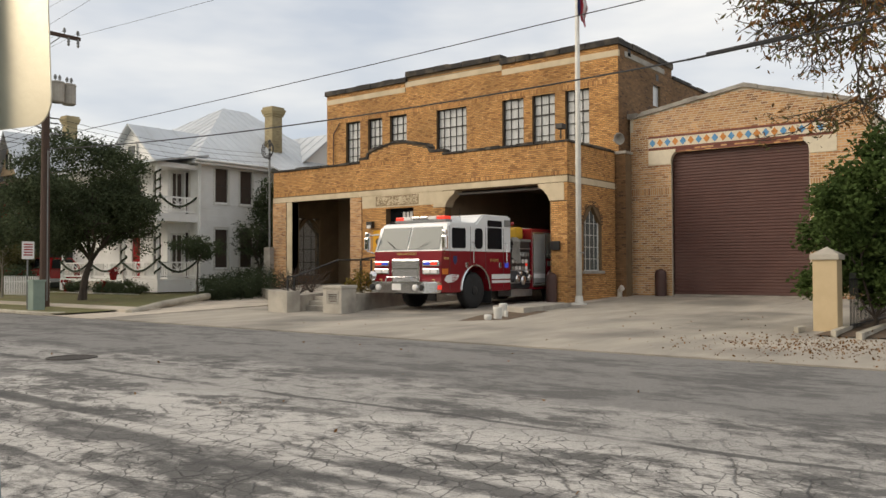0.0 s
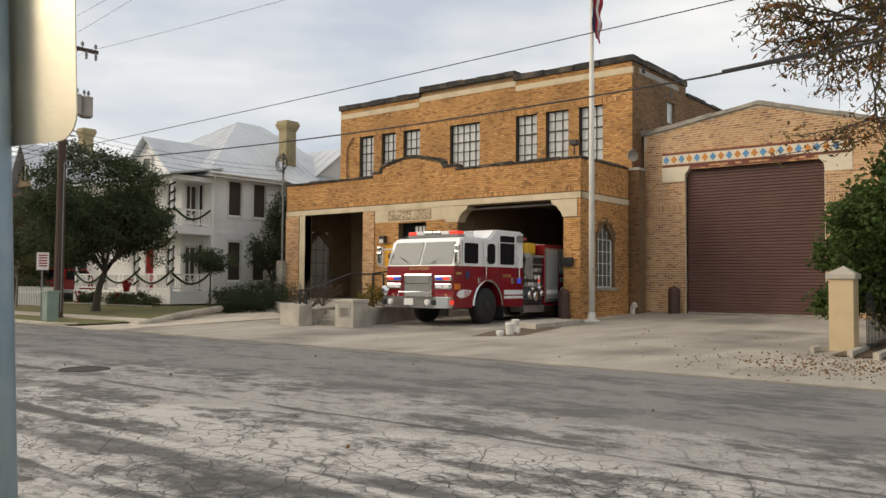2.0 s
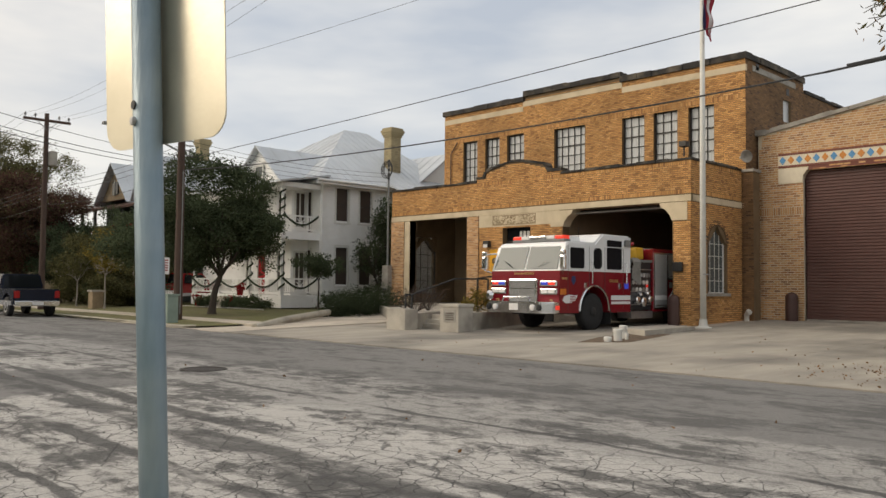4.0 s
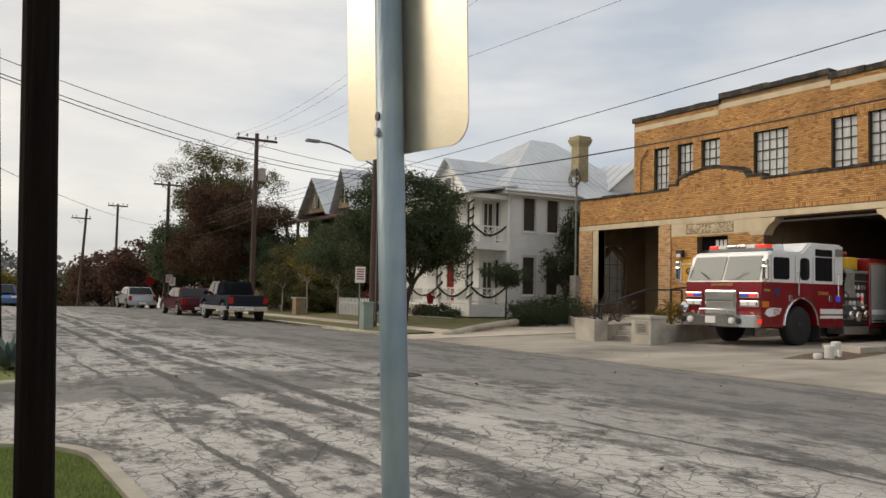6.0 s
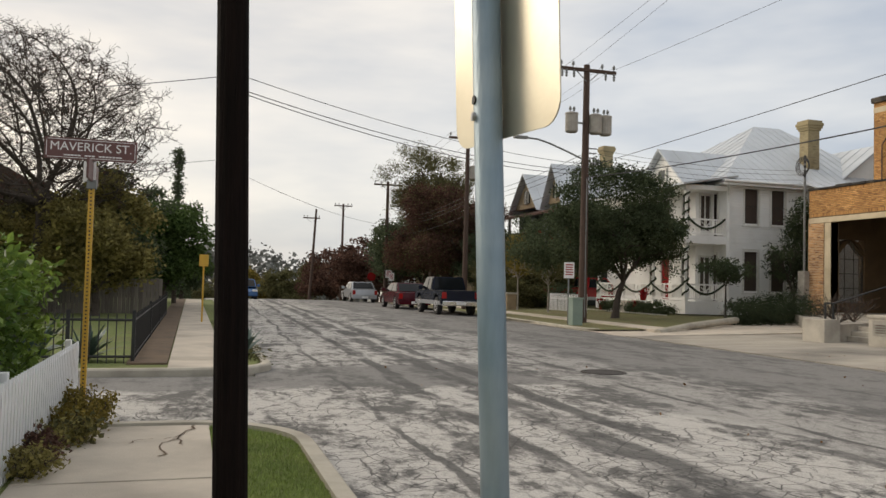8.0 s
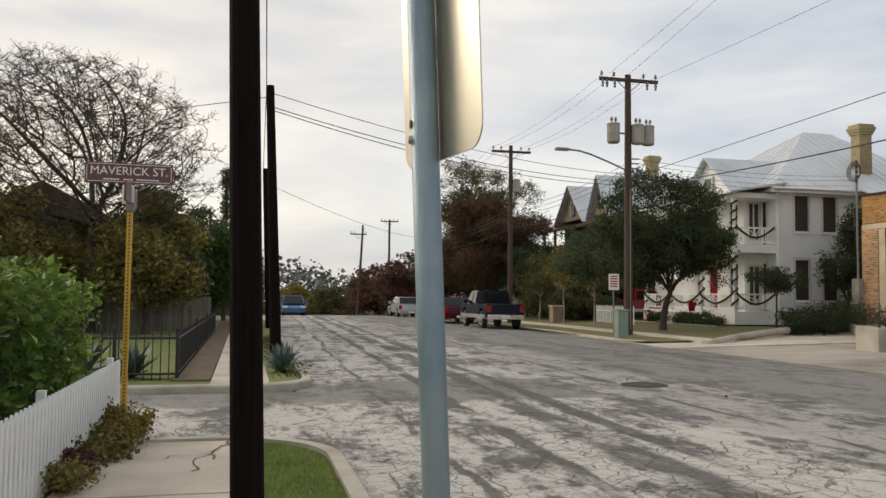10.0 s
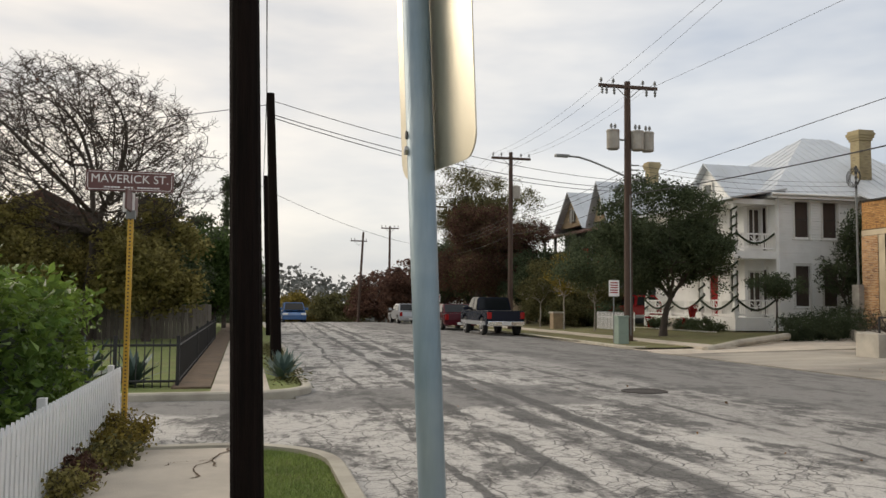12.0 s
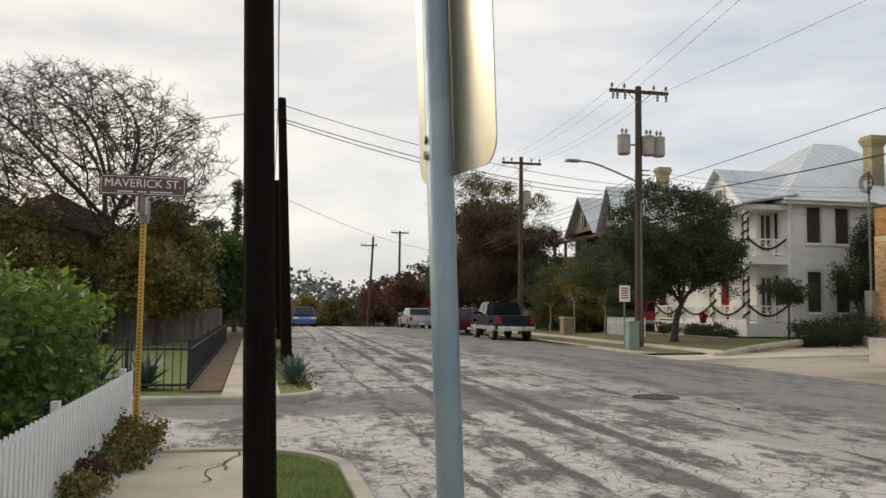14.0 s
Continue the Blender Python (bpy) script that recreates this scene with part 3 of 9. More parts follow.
def lettering(text, size, material, parent, m, name="lettering", depth=0.004):
    cu = bpy.data.curves.new(name, "FONT")
    cu.body, cu.size, cu.extrude = text, size, depth
    cu.align_x, cu.align_y = "CENTER", "CENTER"
    tmp = bpy.data.objects.new(name, cu)
    scene.collection.objects.link(tmp)
    dg = bpy.context.evaluated_depsgraph_get()
    me = bpy.data.meshes.new_from_object(tmp.evaluated_get(dg))
    bpy.data.objects.remove(tmp)
    me.materials.clear()
    me.materials.append(material)
    ob = new(name, me)
    ob.parent = parent
    ob.matrix_local = m
    return ob


M["screen_glass"] = glass_surface("reflecting windscreen", (0.07, 0.09, 0.088), 0.04)
M["screen_glass"].node_tree.nodes["Principled BSDF"].inputs["Specular IOR Level"].default_value = 0.4


def tube_mesh(name, segs, material, parent=None, label="", sides=6, kind=""):
    """Tapered bars, (p, q, r0, r1) each, as one mesh."""
    P = np.array([s[0] for s in segs], float)
    Q = np.array([s[1] for s in segs], float)
    R0, R1 = np.array([s[2] for s in segs]), np.array([s[3] for s in segs])
    D = Q - P
    D /= np.maximum(np.linalg.norm(D, axis=1, keepdims=True), 1e-9)
    ref = np.where(np.abs(D[:, 2:3]) > 0.9, np.array([[1.0, 0, 0]]), np.array([[0, 0, 1.0]]))
    U = np.cross(D, ref)
    U /= np.linalg.norm(U, axis=1, keepdims=True)
    V = np.cross(D, U)
    ang = np.arange(sides) * 2 * math.pi / sides
    ring = U[:, None, :] * np.cos(ang)[None, :, None] + V[:, None, :] * np.sin(ang)[None, :, None]
    A = P[:, None, :] + ring * R0[:, None, None]
    C = Q[:, None, :] + ring * R1[:, None, None]
    verts = np.concatenate([A, C], axis=1).reshape(-1, 3)
    faces = []
    for i in range(len(segs)):
        k = i * 2 * sides
        for j in range(sides):
            j2 = (j + 1) % sides
            faces.append((k + j, k + sides + j, k + sides + j2, k + j2))
    me = bpy.data.meshes.new(name)
    me.from_pydata(verts.tolist(), [], faces)
    me.materials.append(material)
    me.polygons.foreach_set("use_smooth", [True] * len(faces))
    ob = new(name, me)
    if parent:
        ob.parent = parent
    return tagged(ob, label, kind=kind)


def foliage(name, spots, size, per, spread, material, parent=None, seed=0, label="", droop=0.0, lens=0.6, kind=""):
    """Leaf blades strewn round spots, as one mesh."""
    rs = np.random.RandomState(seed)
    S = np.repeat(np.array(spots, float), per, axis=0)
    n = len(S)
    O = S + rs.normal(0, 1, (n, 3)) * np.array([spread, spread, spread * 0.8]) * 0.5
    A = rs.uniform(-1, 1, (n, 3))
    A[:, 2] = A[:, 2] * 0.7 - droop
    A /= np.linalg.norm(A, axis=1, keepdims=True)
    W = np.cross(A, rs.uniform(-1, 1, (n, 3)))
    W /= np.maximum(np.linalg.norm(W, axis=1, keepdims=True), 1e-6)
    s = size * rs.uniform(0.55, 1.35, (n, 1))
    N = np.cross(A, W) * s * 0.1
    verts = np.stack([O - A * s * 0.5, O - W * s * lens * 0.5 + N, O + A * s * 0.5, O + W * s * lens * 0.5 + N], axis=1).reshape(-1, 3)
    me = bpy.data.meshes.new(name)
    me.from_pydata(verts.tolist(), [], [(4 * i, 4 * i + 1, 4 * i + 2, 4 * i + 3) for i in range(n)])
    me.materials.append(material)
    toned(me, rs.uniform(0, 1, n))
    ob = new(name, me)
    if parent:
        ob.parent = parent
    return tagged(ob, label, kind=kind)


def grow(rng, p, d, length, r, depth, segs, tips, spread=0.6, up=0.1, wiggle=0.25, kids=(2, 3), shrink=0.74, thin=0.66, min_r=0.006):
    """Grows a limb and its twigs."""
    steps = 3 if depth > 1 else 2
    q = Vector(p)
    dd = Vector(d).normalized()
    for i in range(steps):
        dd = (dd + Vector((rng.uniform(-1, 1), rng.uniform(-1, 1), rng.uniform(-1, 1) + up)) * wiggle).normalized()
        e = q + dd * (length / steps)
        ra, rb = r * (1 - 0.3 * i / steps), r * (1 - 0.3 * (i + 1) / steps)
        segs.append((tuple(q), tuple(e), max(ra, min_r), max(rb, min_r)))
        q = e
        if depth <= 2:
            tips.append(tuple(q))
        if depth > 0 and i < steps - 1 and rng.random() < 0.5:
            side = (dd + Vector((rng.uniform(-1, 1), rng.uniform(-1, 1), rng.uniform(-0.6, 1))) * spread * 1.3).normalized()
            grow(rng, q, side, length * shrink * 0.8, r * thin * 0.75, depth - 1, segs, tips, spread, up, wiggle, kids, shrink, thin, min_r)
    if depth > 0:
        for _ in range(rng.randint(*kids)):
            side = (dd + Vector((rng.uniform(-1, 1), rng.uniform(-1, 1), rng.uniform(-0.8, 0.9) + up)) * spread).normalized()
            grow(rng, q, side, length * shrink * rng.uniform(0.8, 1.15), r * thin, depth - 1, segs, tips, spread, up, wiggle, kids, shrink, thin, min_r)


def blob_spots(rng, centre, radii, n, shell=0.45, lumps=7):
    """Clump places in a crown of many uneven lumps with gaps between them."""
    heads = [(Vector((0, 0, -0.05)), 0.5)]
    for _ in range(lumps * 3):
        d = Vector((rng.gauss(0, 1), rng.gauss(0, 1), rng.gauss(0.15, 0.8))).normalized()
        d.z = max(d.z, -0.6)
        r = rng.uniform(0.17, 0.36)
        heads.append((d * rng.uniform(0.55, 1.02 - r * 0.5), r))
    weights = [r * r for _, r in heads]
    out = []
    while len(out) < n:
        c, r = rng.choices(heads, weights)[0]
        v = Vector((rng.gauss(0, 1), rng.gauss(0, 1), rng.gauss(0.25, 0.8))).normalized() * r * rng.uniform(shell, 1.0) ** 0.6
        out.append((centre[0] + (c.x + v.x) * radii[0], centre[1] + (c.y + v.y) * radii[1], centre[2] + (c.z + v.z * 0.8) * radii[2]))
    return out


def tree(at, label, height, trunk_r, crown_c, crown_r, leaf, seed, spots=500, per=26, size=0.13, spread=0.55, bark="bark", lean=(0, 0), name="tree", forks=4, category="tree", depth=3, extra=None):
    """A tapered trunk with limbs, and a lumpy crown of many leaves. crown_c is measured from the foot."""
    rng = random.Random(seed)
    t = thing(name, at, label, category)
    segs, tips = [], []
    fork = Vector((lean[0], lean[1], crown_c[2] - crown_r[2] * 0.75))
    steps = 4
    q = Vector((0, 0, -0.1))
    for i in range(steps):
        e = Vector((fork.x * (i + 1) / steps, fork.y * (i + 1) / steps, -0.1 + (fork.z + 0.1) * (i + 1) / steps)) + Vector((rng.uniform(-1, 1), rng.uniform(-1, 1), 0)) * trunk_r * 0.4
        segs.append((tuple(q), tuple(e), trunk_r * (1.35 if i == 0 else 1.1 - 0.12 * i), trunk_r * (1 - 0.1 * i)))
        q = e
    for i in range(forks):
        a = 2 * math.pi * i / forks + rng.uniform(-0.4, 0.4)
        d = Vector((math.cos(a) * crown_r[0], math.sin(a) * crown_r[1], crown_r[2] * rng.uniform(1.0, 1.7)))
        grow(rng, q, d, max(crown_r) * 0.33, trunk_r * 0.5, depth, segs, tips)
    tube_mesh("trunk", segs, M[bark], t, "", 7)
    sp_ = blob_spots(rng, crown_c, crown_r, spots)
    sp_ += rng.sample(tips, min(len(tips), spots // 3))
    foliage("crown", sp_, size * 1.05, int(per * 1.3), spread * 0.72, M[leaf], t, seed)
    if extra:
        foliage("crown", rng.sample(sp_, max(1, len(sp_) // 4)), size, per, spread, M[extra], t, seed + 1)
    return t


# ---- ground ----
def sheet(bm, xs, ys, height):
    vs = [[bm.verts.new((x, y, height(x, y))) for y in ys] for x in xs]
    for i in range(len(xs) - 1):
        for j in range(len(ys) - 1):
            bm.faces.new((vs[i][j], vs[i + 1][j], vs[i + 1][j + 1], vs[i][j + 1]))
    return bm


def fall(y):
    """The street runs level and then dips beyond the crest."""
    return 0.0 if y < 62 else -0.00085 * (y - 62) ** 2 if y < 130 else -3.93 - 0.115 * (y - 130) if y < 260 else -18.9


FAR = [-700, -300, -120, -60, -40, -20, -10, -5, 0, 6, 12, 20, 28, 36, 44, 52, 58, 64, 70, 76, 84, 94, 106, 120, 140, 170, 210, 260, 400, 900, 2200]
whole("ground", sheet(B(), [-1500, -400, -120, -60, -30, -12, -4, 0, 6, 12.5, 20, 34, 60, 120, 400, 1500], FAR, lambda x, y: fall(y) - 0.06), M["earth"], "dry grassy ground reaching to the horizon", "ground", kind="structure")

road = B()
sheet(road, [-0.2, 1.5, 3, 6.2, 9.5, 11, 12.6, 13.3], [v for v in FAR if -130 < v < 420], lambda x, y: fall(y) + 0.05 * (1 - ((x - 6.3) / 6.3) ** 2))
whole("road", road, M["road"], "cracked and patched grey asphalt street", "road", kind="structure")
side_road = B()
sheet(side_road, [-60, -30, -12, -6, -3, -1.2, 0.0], [9.98, 11, 12.5, 14, 14.95], lambda x, y: 0.0 + 0.002)
whole("road_2", side_road, M["road"], "cracked asphalt side street meeting the main street", "road", kind="structure")

# near corner: sidewalk, grass strip, kerb with a rounded corner
def kerb_strip(path, w, z0, z1):
    """A kerb with a rounded lip along a path, its outer side on the path's right."""
    bm = B()
    prof = [(0, z0), (0, z1 - 0.03), (0.03, z1), (w, z1), (w, z0)]
    rings = []
    for i, p in enumerate(path):
        a = Vector(path[max(0, i - 1)])
        b = Vector(path[min(len(path) - 1, i + 1)])
        d = (b - a).normalized()
        nrm = Vector((-d.y, d.x))
        rings.append([bm.verts.new((p[0] + nrm.x * u, p[1] + nrm.y * u, v)) for u, v in prof])
    for a, b in zip(rings, rings[1:]):
        for i in range(len(prof)):
            bm.faces.new((a[i], a[(i + 1) % len(prof)], b[(i + 1) % len(prof)], b[i]))
    bm.faces.new(rings[0])
    bm.faces.new(rings[-1][::-1])
    bmesh.ops.recalc_face_normals(bm, faces=bm.faces[:])
    return bm


def arc(cx, cy, r, a0, a1, n=10):
    return [(cx + r * math.cos(radians(a0 + (a1 - a0) * i / n)), cy + r * math.sin(radians(a0 + (a1 - a0) * i / n))) for i in range(n + 1)]


near_path = [(-0.12, y) for y in range(-60, 8, 2)] + arc(-1.37, 8.75, 1.25, 0, 90, 10) + [(-3, 10.0), (-8, 10.0), (-30, 10.0)]
whole("kerb_1", kerb_strip(near_path, 0.16, -0.1, 0.13), M["kerb"], "pale concrete kerb round the near street corner", "kerb", kind="structure")
base = B()
prism(base, [(-30, -60), (-0.28, -60), (-0.28, 8.7)] + arc(-1.37, 8.75, 1.09, 0, 90, 8) + [(-30, 9.84)], "z", -0.1, 0.085)
whole("verge", base, M["grass"], "short green grass strip beside the kerb", "grass", kind="structure")
walk_slab = thing("pavement_1", (0, 0, 0), "cracked pale concrete sidewalk slabs", "sidewalk", kind="structure")
y = -30.0
while y < 9.6:
    y2 = min(y + 1.5, 9.82)
    part("slab", boxed(-2.45, -1.05, y + 0.006, y2 - 0.006, -0.05, 0.105 + 0.004 * math.sin(y * 7), 0.008), M["concrete"], walk_slab)
    y += 1.5
# crack across the corner slab
ck = B()
rng = random.Random(5)
for x0, y0, dx, dy, k in ((-1.2, 9.75, -0.03, -0.12, 13), (-1.45, 9.1, 0.05, -0.07, 5), (-1.75, 8.9, 0.05, 0.03, 9)):
    px_, py_ = x0, y0
    for i in range(k):
        qx, qy = px_ + dx + rng.uniform(-0.06, 0.06), py_ + dy + rng.uniform(-0.05, 0.05)
        w = rng.uniform(0.006, 0.014)
        v = [ck.verts.new(p) for p in ((px_ - w, py_, 0.1135), (px_ + w, py_, 0.1135), (qx + w, qy, 0.1135), (qx - w, qy, 0.1135))]
        ck.faces.new(v)
        px_, py_ = qx, qy
part("crack", ck, M["soil"], walk_slab, "dark jagged crack")

# the next block on the near side
far_path = [(-30, 14.95), (-8, 14.95), (-2.4, 14.95), (-1.5, 15.0)] + arc(-1.0, 16.2, 1.15, -90, 0, 10) + [(0.15, 20), (0.3, 30), (0.3, 45), (0.3, 58), (0.3, 61)]
whole("kerb_2", kerb_strip(far_path, 0.16, -0.1, 0.13), M["kerb"], "pale concrete kerb beyond the side street", "kerb", kind="structure")
blk = B()
prism(blk, [(-60, 15.1), (-1.1, 15.15), (-0.2, 15.7), (-0.02, 16.6), (0.1, 20), (0.14, 61), (-60, 61)], "z", -0.1, 0.09)
whole("verge_2", blk, M["grass"], "patchy grass beside the far sidewalk", "grass", kind="structure")
soilp = boxed(-2.28, -1.62, 16.0, 60, 0.0, 0.125, 0.02)
whole("soil_strip", soilp, M["soil"], "bare brown soil strip with fallen leaves", "soil", kind="structure")
pave2 = thing("pavement_2", (0, 0, 0), "pale concrete sidewalk beyond the side street", "sidewalk", kind="structure")
y = 15.2
while y < 60:
    part("slab", boxed(-1.6, -0.62, y + 0.006, y + 1.494, -0.05, 0.115, 0.008), M["concrete"], pave2)
    y += 1.5

# station side: kerb, lawn, and the wide concrete apron that rises to the doors
def rise(x, y=0):
    return 0.015 if x < 12.6 else 0.03 + (min(x, 26.4) - 12.6) * 0.0155 + max(0, min(x, 45) - 26.4) * 0.03


apron = thing("pavement_3", (0, 0, 0), "stained pale concrete apron sloping to the station doors", "driveway", kind="structure")
xs = [12.6, 15.4, 18.6, 22.0, 26.4, 31.7]
ys = [-26, -21, -16, -11, -6, -1.5, 2.2, 5.2, 8.8, 12.2, 15.6, 18.8, 22.0, 25.6]
for i in range(len(xs) - 1):
    for j in range(len(ys) - 1):
        if xs[i] > 26 and ys[j] > 15:
            continue
        if ys[j] < 5 and xs[i] > 18:
            continue
        g = 0.008
        bm = B()
        v = []
        for x_ in (xs[i] + g, xs[i + 1] - g):
            for y_ in (ys[j] + g, ys[j + 1] - g):
                v.append((x_, y_))
        lo = [bm.verts.new((a, b, -0.1)) for a, b in v]
        hi = [bm.verts.new((a, b, rise(a))) for a, b in v]
        for q in ((0, 2, 3, 1),):
            bm.faces.new([hi[k] for k in q])
        for a, b in ((0, 2), (2, 3), (3, 1), (1, 0)):
            bm.faces.new((lo[a], lo[b], hi[b], hi[a]))
        bmesh.ops.recalc_face_normals(bm, faces=bm.faces[:])
        part("slab", bm, M["apron"], apron)
fillb = B()
sheet(fillb, [12.6, 26.4, 31.7, 45], [-26, 5, 15.6, 25.6, 34], lambda x, y: rise(x) - 0.012)
whole("bedding", fillb, M["concrete"], "grey joint bed under the concrete apron", "concrete", kind="structure")
# sloping drive to the house side and its low kerb
drv = B()
prism(drv, [(12.6, 25.6), (26.4, 25.6), (26.4, 33.2), (19.5, 30.5), (14.8, 27.2), (12.6, 27.2)], "z", -0.1, 0.0)
for v_ in drv.verts:
    if v_.co.z > -0.05:
        v_.co.z = rise(v_.co.x) + 0.012 * max(0, v_.co.x - 14) * 0.6
whole("pavement_4", drv, M["concrete"], "sunlit pale concrete side drive", "driveway", kind="structure")
dk = B()
for a, b in (((14.6, 26.9, 0.06), (16.8, 28.2, 0.25)), ((16.8, 28.2, 0.25), (20.4, 30.3, 0.42))):
    rod(dk, a, b, 0.14, 0.14, 8)
whole("drive_kerb", dk, M["kerb"], "low rounded concrete kerb beside the drive", "kerb", kind="structure")
house_kerb = [(12.95, 61), (12.95, 50), (12.95, 40), (12.8, 34), (12.6, 29.2)] + arc(13.4, 29.2, 0.8, 180, 250, 5)
whole("kerb_3", kerb_strip(house_kerb, 0.16, -0.1, 0.12), M["kerb"], "worn concrete kerb along the house lots", "kerb", kind="structure")
lawn = B()
sheet(lawn, [12.76, 14, 15.2, 18, 22, 40, 60], [28.2, 33, 40, 48, 56, 61], lambda x, y: 0.09 + max(0, min(x, 24) - 14) * 0.03)
for v_ in lawn.verts:
    if v_.co.y < 29:
        v_.co.y = 28.2 + max(0, v_.co.x - 15.5) * 0.52
whole("lawn", lawn, M["lawn"], "thin winter lawn in front of the houses", "lawn", kind="structure")
pv = thing("pavement_5", (0, 0, 0), "concrete sidewalk in front of the houses", "sidewalk", kind="structure")
y = 27.4
while y < 60:
    part("slab", boxed(14.9, 16.2, y + 0.006, y + 1.494, -0.05, 0.155, 0.008), M["concrete"], pv)
    y += 1.5
mh = thing("manhole_cover", (6.03, 14.75, 0.05), "round cast iron manhole cover in the asphalt", "manhole cover")
part("rim", lathe(B(), [(0.42, -0.03), (0.42, 0.012), (0.36, 0.012), (0.355, -0.03)], seg=28), M["iron_lid"], mh)
part("lid", lathe(B(), [(0.35, -0.03), (0.35, 0.006), (0.02, 0.009)], seg=28), M["iron_lid"], mh)


# ---- fire station ----
PX, MX, GX = 26.43, 30.67, 31.6          # planes of the porch, the upper storey and the newer bay
PY0, PY1, PTOP = 16.25, 33.1, 6.42
MY0, MY1, MTOP = 16.12, 33.58, 11.16
station = thing("fire_station", (PX, 24.7, 0.2), "two-storey tan brick fire station with cream stone bands", "fire station")
SO = Vector((PX, 24.7, 0.2))


def sp(name, bm, material, parent=None, label="", smooth=False, kind=""):
    """A part of the station, given in world coordinates."""
    bmesh.ops.translate(bm, vec=-SO, verts=bm.verts[:])
    return part(name, bm, material, parent or station, label, smooth, kind)


def coping_run(x0, x1, y0, y1, z0, z1, seed):
    """Worn blackened coping stones of uneven length and height, laid end to end."""
    rg = random.Random(seed)
    along_x = x1 - x0 > y1 - y0
    a, e = (x0, x1) if along_x else (y0, y1)
    while a < e - 0.05:
        b = min(e, a + rg.uniform(0.5, 1.0))
        u, zt = rg.uniform(-0.03, 0.03), z1 + rg.uniform(-0.03, 0.025)
        if along_x:
            stone = boxed(a, b - 0.008, y0 + u, y1, z0, zt, 0.015)
        else:
            stone = boxed(x0 + u, x1, a, b - 0.008, z0, zt, 0.015)
        sp("coping_stone", stone, M["coping"])
        a = b


def wall_bricks(axis, face, out, u0, u1, z0, z1, holes, rng, course=0.0765, length=0.215, joint=0.018, proud=0.011, top=None, depth=0.03, soldiers=()):
    """Courses of bricks standing proud of a wall face; out is the side that they face (-1 or 1)."""
    verts, faces = [], []

    def brick(a, b, c, d):
        p = proud + rng.uniform(-0.003, 0.003)
        w0, w1 = face - out * depth * 0.2, face + out * p
        k = len(verts)
        for w in (w0, w1):
            for u, z in ((a, c), (b, c), (b, d), (a, d)):
                verts.append((w, u, z) if axis == "x" else (u, w, z))
        quads = ((4, 5, 6, 7), (0, 1, 5, 4), (1, 2, 6, 5), (2, 3, 7, 6), (3, 0, 4, 7))
        flip = (out > 0) != (axis == "x")
        for q in quads:
            faces.append(tuple(k + i for i in (q[::-1] if flip else q)))

    z, row = z0, 0
    while z < z1 - 0.02:
        sold = next((s for s in soldiers if s[0] - 0.01 <= z < s[1] - 0.05), None)
        h = (sold[1] - z) if sold else min(course, z1 - z)
        zc = z + h / 2
        spans = [(u0, u1)]
        if top:
            spans = top(z + h) or []
        for hu0, hu1, hz0, hz1 in holes:
            if hz0 < zc < hz1:
                nxt = []
                for a, b in spans:
                    if hu1 <= a or hu0 >= b:
                        nxt.append((a, b))
                    else:
                        if hu0 > a:
                            nxt.append((a, hu0))
                        if hu1 < b:
                            nxt.append((hu1, b))
                spans = nxt
        ln = course if sold else length
        for a, b in spans:
            u = a - (0 if sold else (ln / 2 if row % 2 else 0))
            while u < b - 0.02:
                s, e = max(u, a), min(u + ln, b)
                if e - s > 0.03:
                    brick(s, e - joint, z, z + h - joint)
                u += ln
        z += h
        row += 1
    return verts, faces


def brick_part(name, data, material, parent=None, label=""):
    me = bpy.data.meshes.new(name)
    me.from_pydata([Vector(v) - SO for v in data[0]], [], data[1])
    me.materials.append(material)
    toned(me, np.repeat(np.random.RandomState(len(data[1])).uniform(0, 1, len(data[1]) // 5), 5))
    ob = new(name, me)
    ob.parent = parent or station
    return tagged(ob, label, kind="stuff")


rng = random.Random(11)
# openings (y0, y1, z0, z1)
O_LEFT = (27.72, 31.7, -1, 4.95)
O_DOOR = (23.9, 25.5, -1, 4.28)
O_BAY = (17.0, 22.15, -1, 4.85)
# porch front
front = B()
cells(front, "x", PX, PX + 0.45, PY0, PY1, 0.0, PTOP, [O_LEFT, O_DOOR, O_BAY])
pw = sp("porch_wall", front, M["mortar"])
gab = [(27.15, PTOP), (27.15, 6.6), (26.6, 6.6), (26.5, 6.86), (26.1, 6.98), (25.1, 7.18), (24.5, 7.16), (23.2, 6.92), (23.08, 6.78), (22.95, 6.58), (22.5, 6.56), (22.2, 6.56), (22.2, PTOP)]
sp("porch_gable", prism(B(), gab, "x", PX, PX + 0.4), M["mortar"])


def gable_span(z):
    if z <= PTOP:
        return [(PY0, PY1)]
    if z <= 6.58:
        return [(22.2, 27.15)]
    if z <= 6.84:
        return [(23.0, 26.52)]
    k = max(0.0, min(1, (z - 6.84) / 0.33))
    return [(23.2 + 1.3 * k, 26.5 - 1.4 * k)] if z <= 7.14 else []


brick_part("brick_face", wall_bricks("x", PX, -1, PY0, PY1, 0.2, 7.32, [O_LEFT, O_DOOR, O_BAY, (PY0, PY1, 4.86, 5.14), (22.15, 27.0, 4.3, 4.86), (26.95, 27.72, 0, 4.86), (31.7, 33.1, 0, 4.86), (16.2, 17.02, 0.2, 4.18)], rng, top=gable_span, soldiers=((5.14, 5.34), (6.22, 6.42))), M["brick"])
brick_part("pier_brick", wall_bricks("x", PX - 0.04, -1, 26.97, 27.7, 0.2, 4.86, [], rng, depth=0.25), M["brick2"], label="paler brick pier beside the veranda")
brick_part("pier_brick", wall_bricks("x", PX - 0.04, -1, 32.1, 33.1, 0.2, 4.86, [], rng, depth=0.25), M["brick2"], label="paler brick pier beside the veranda")
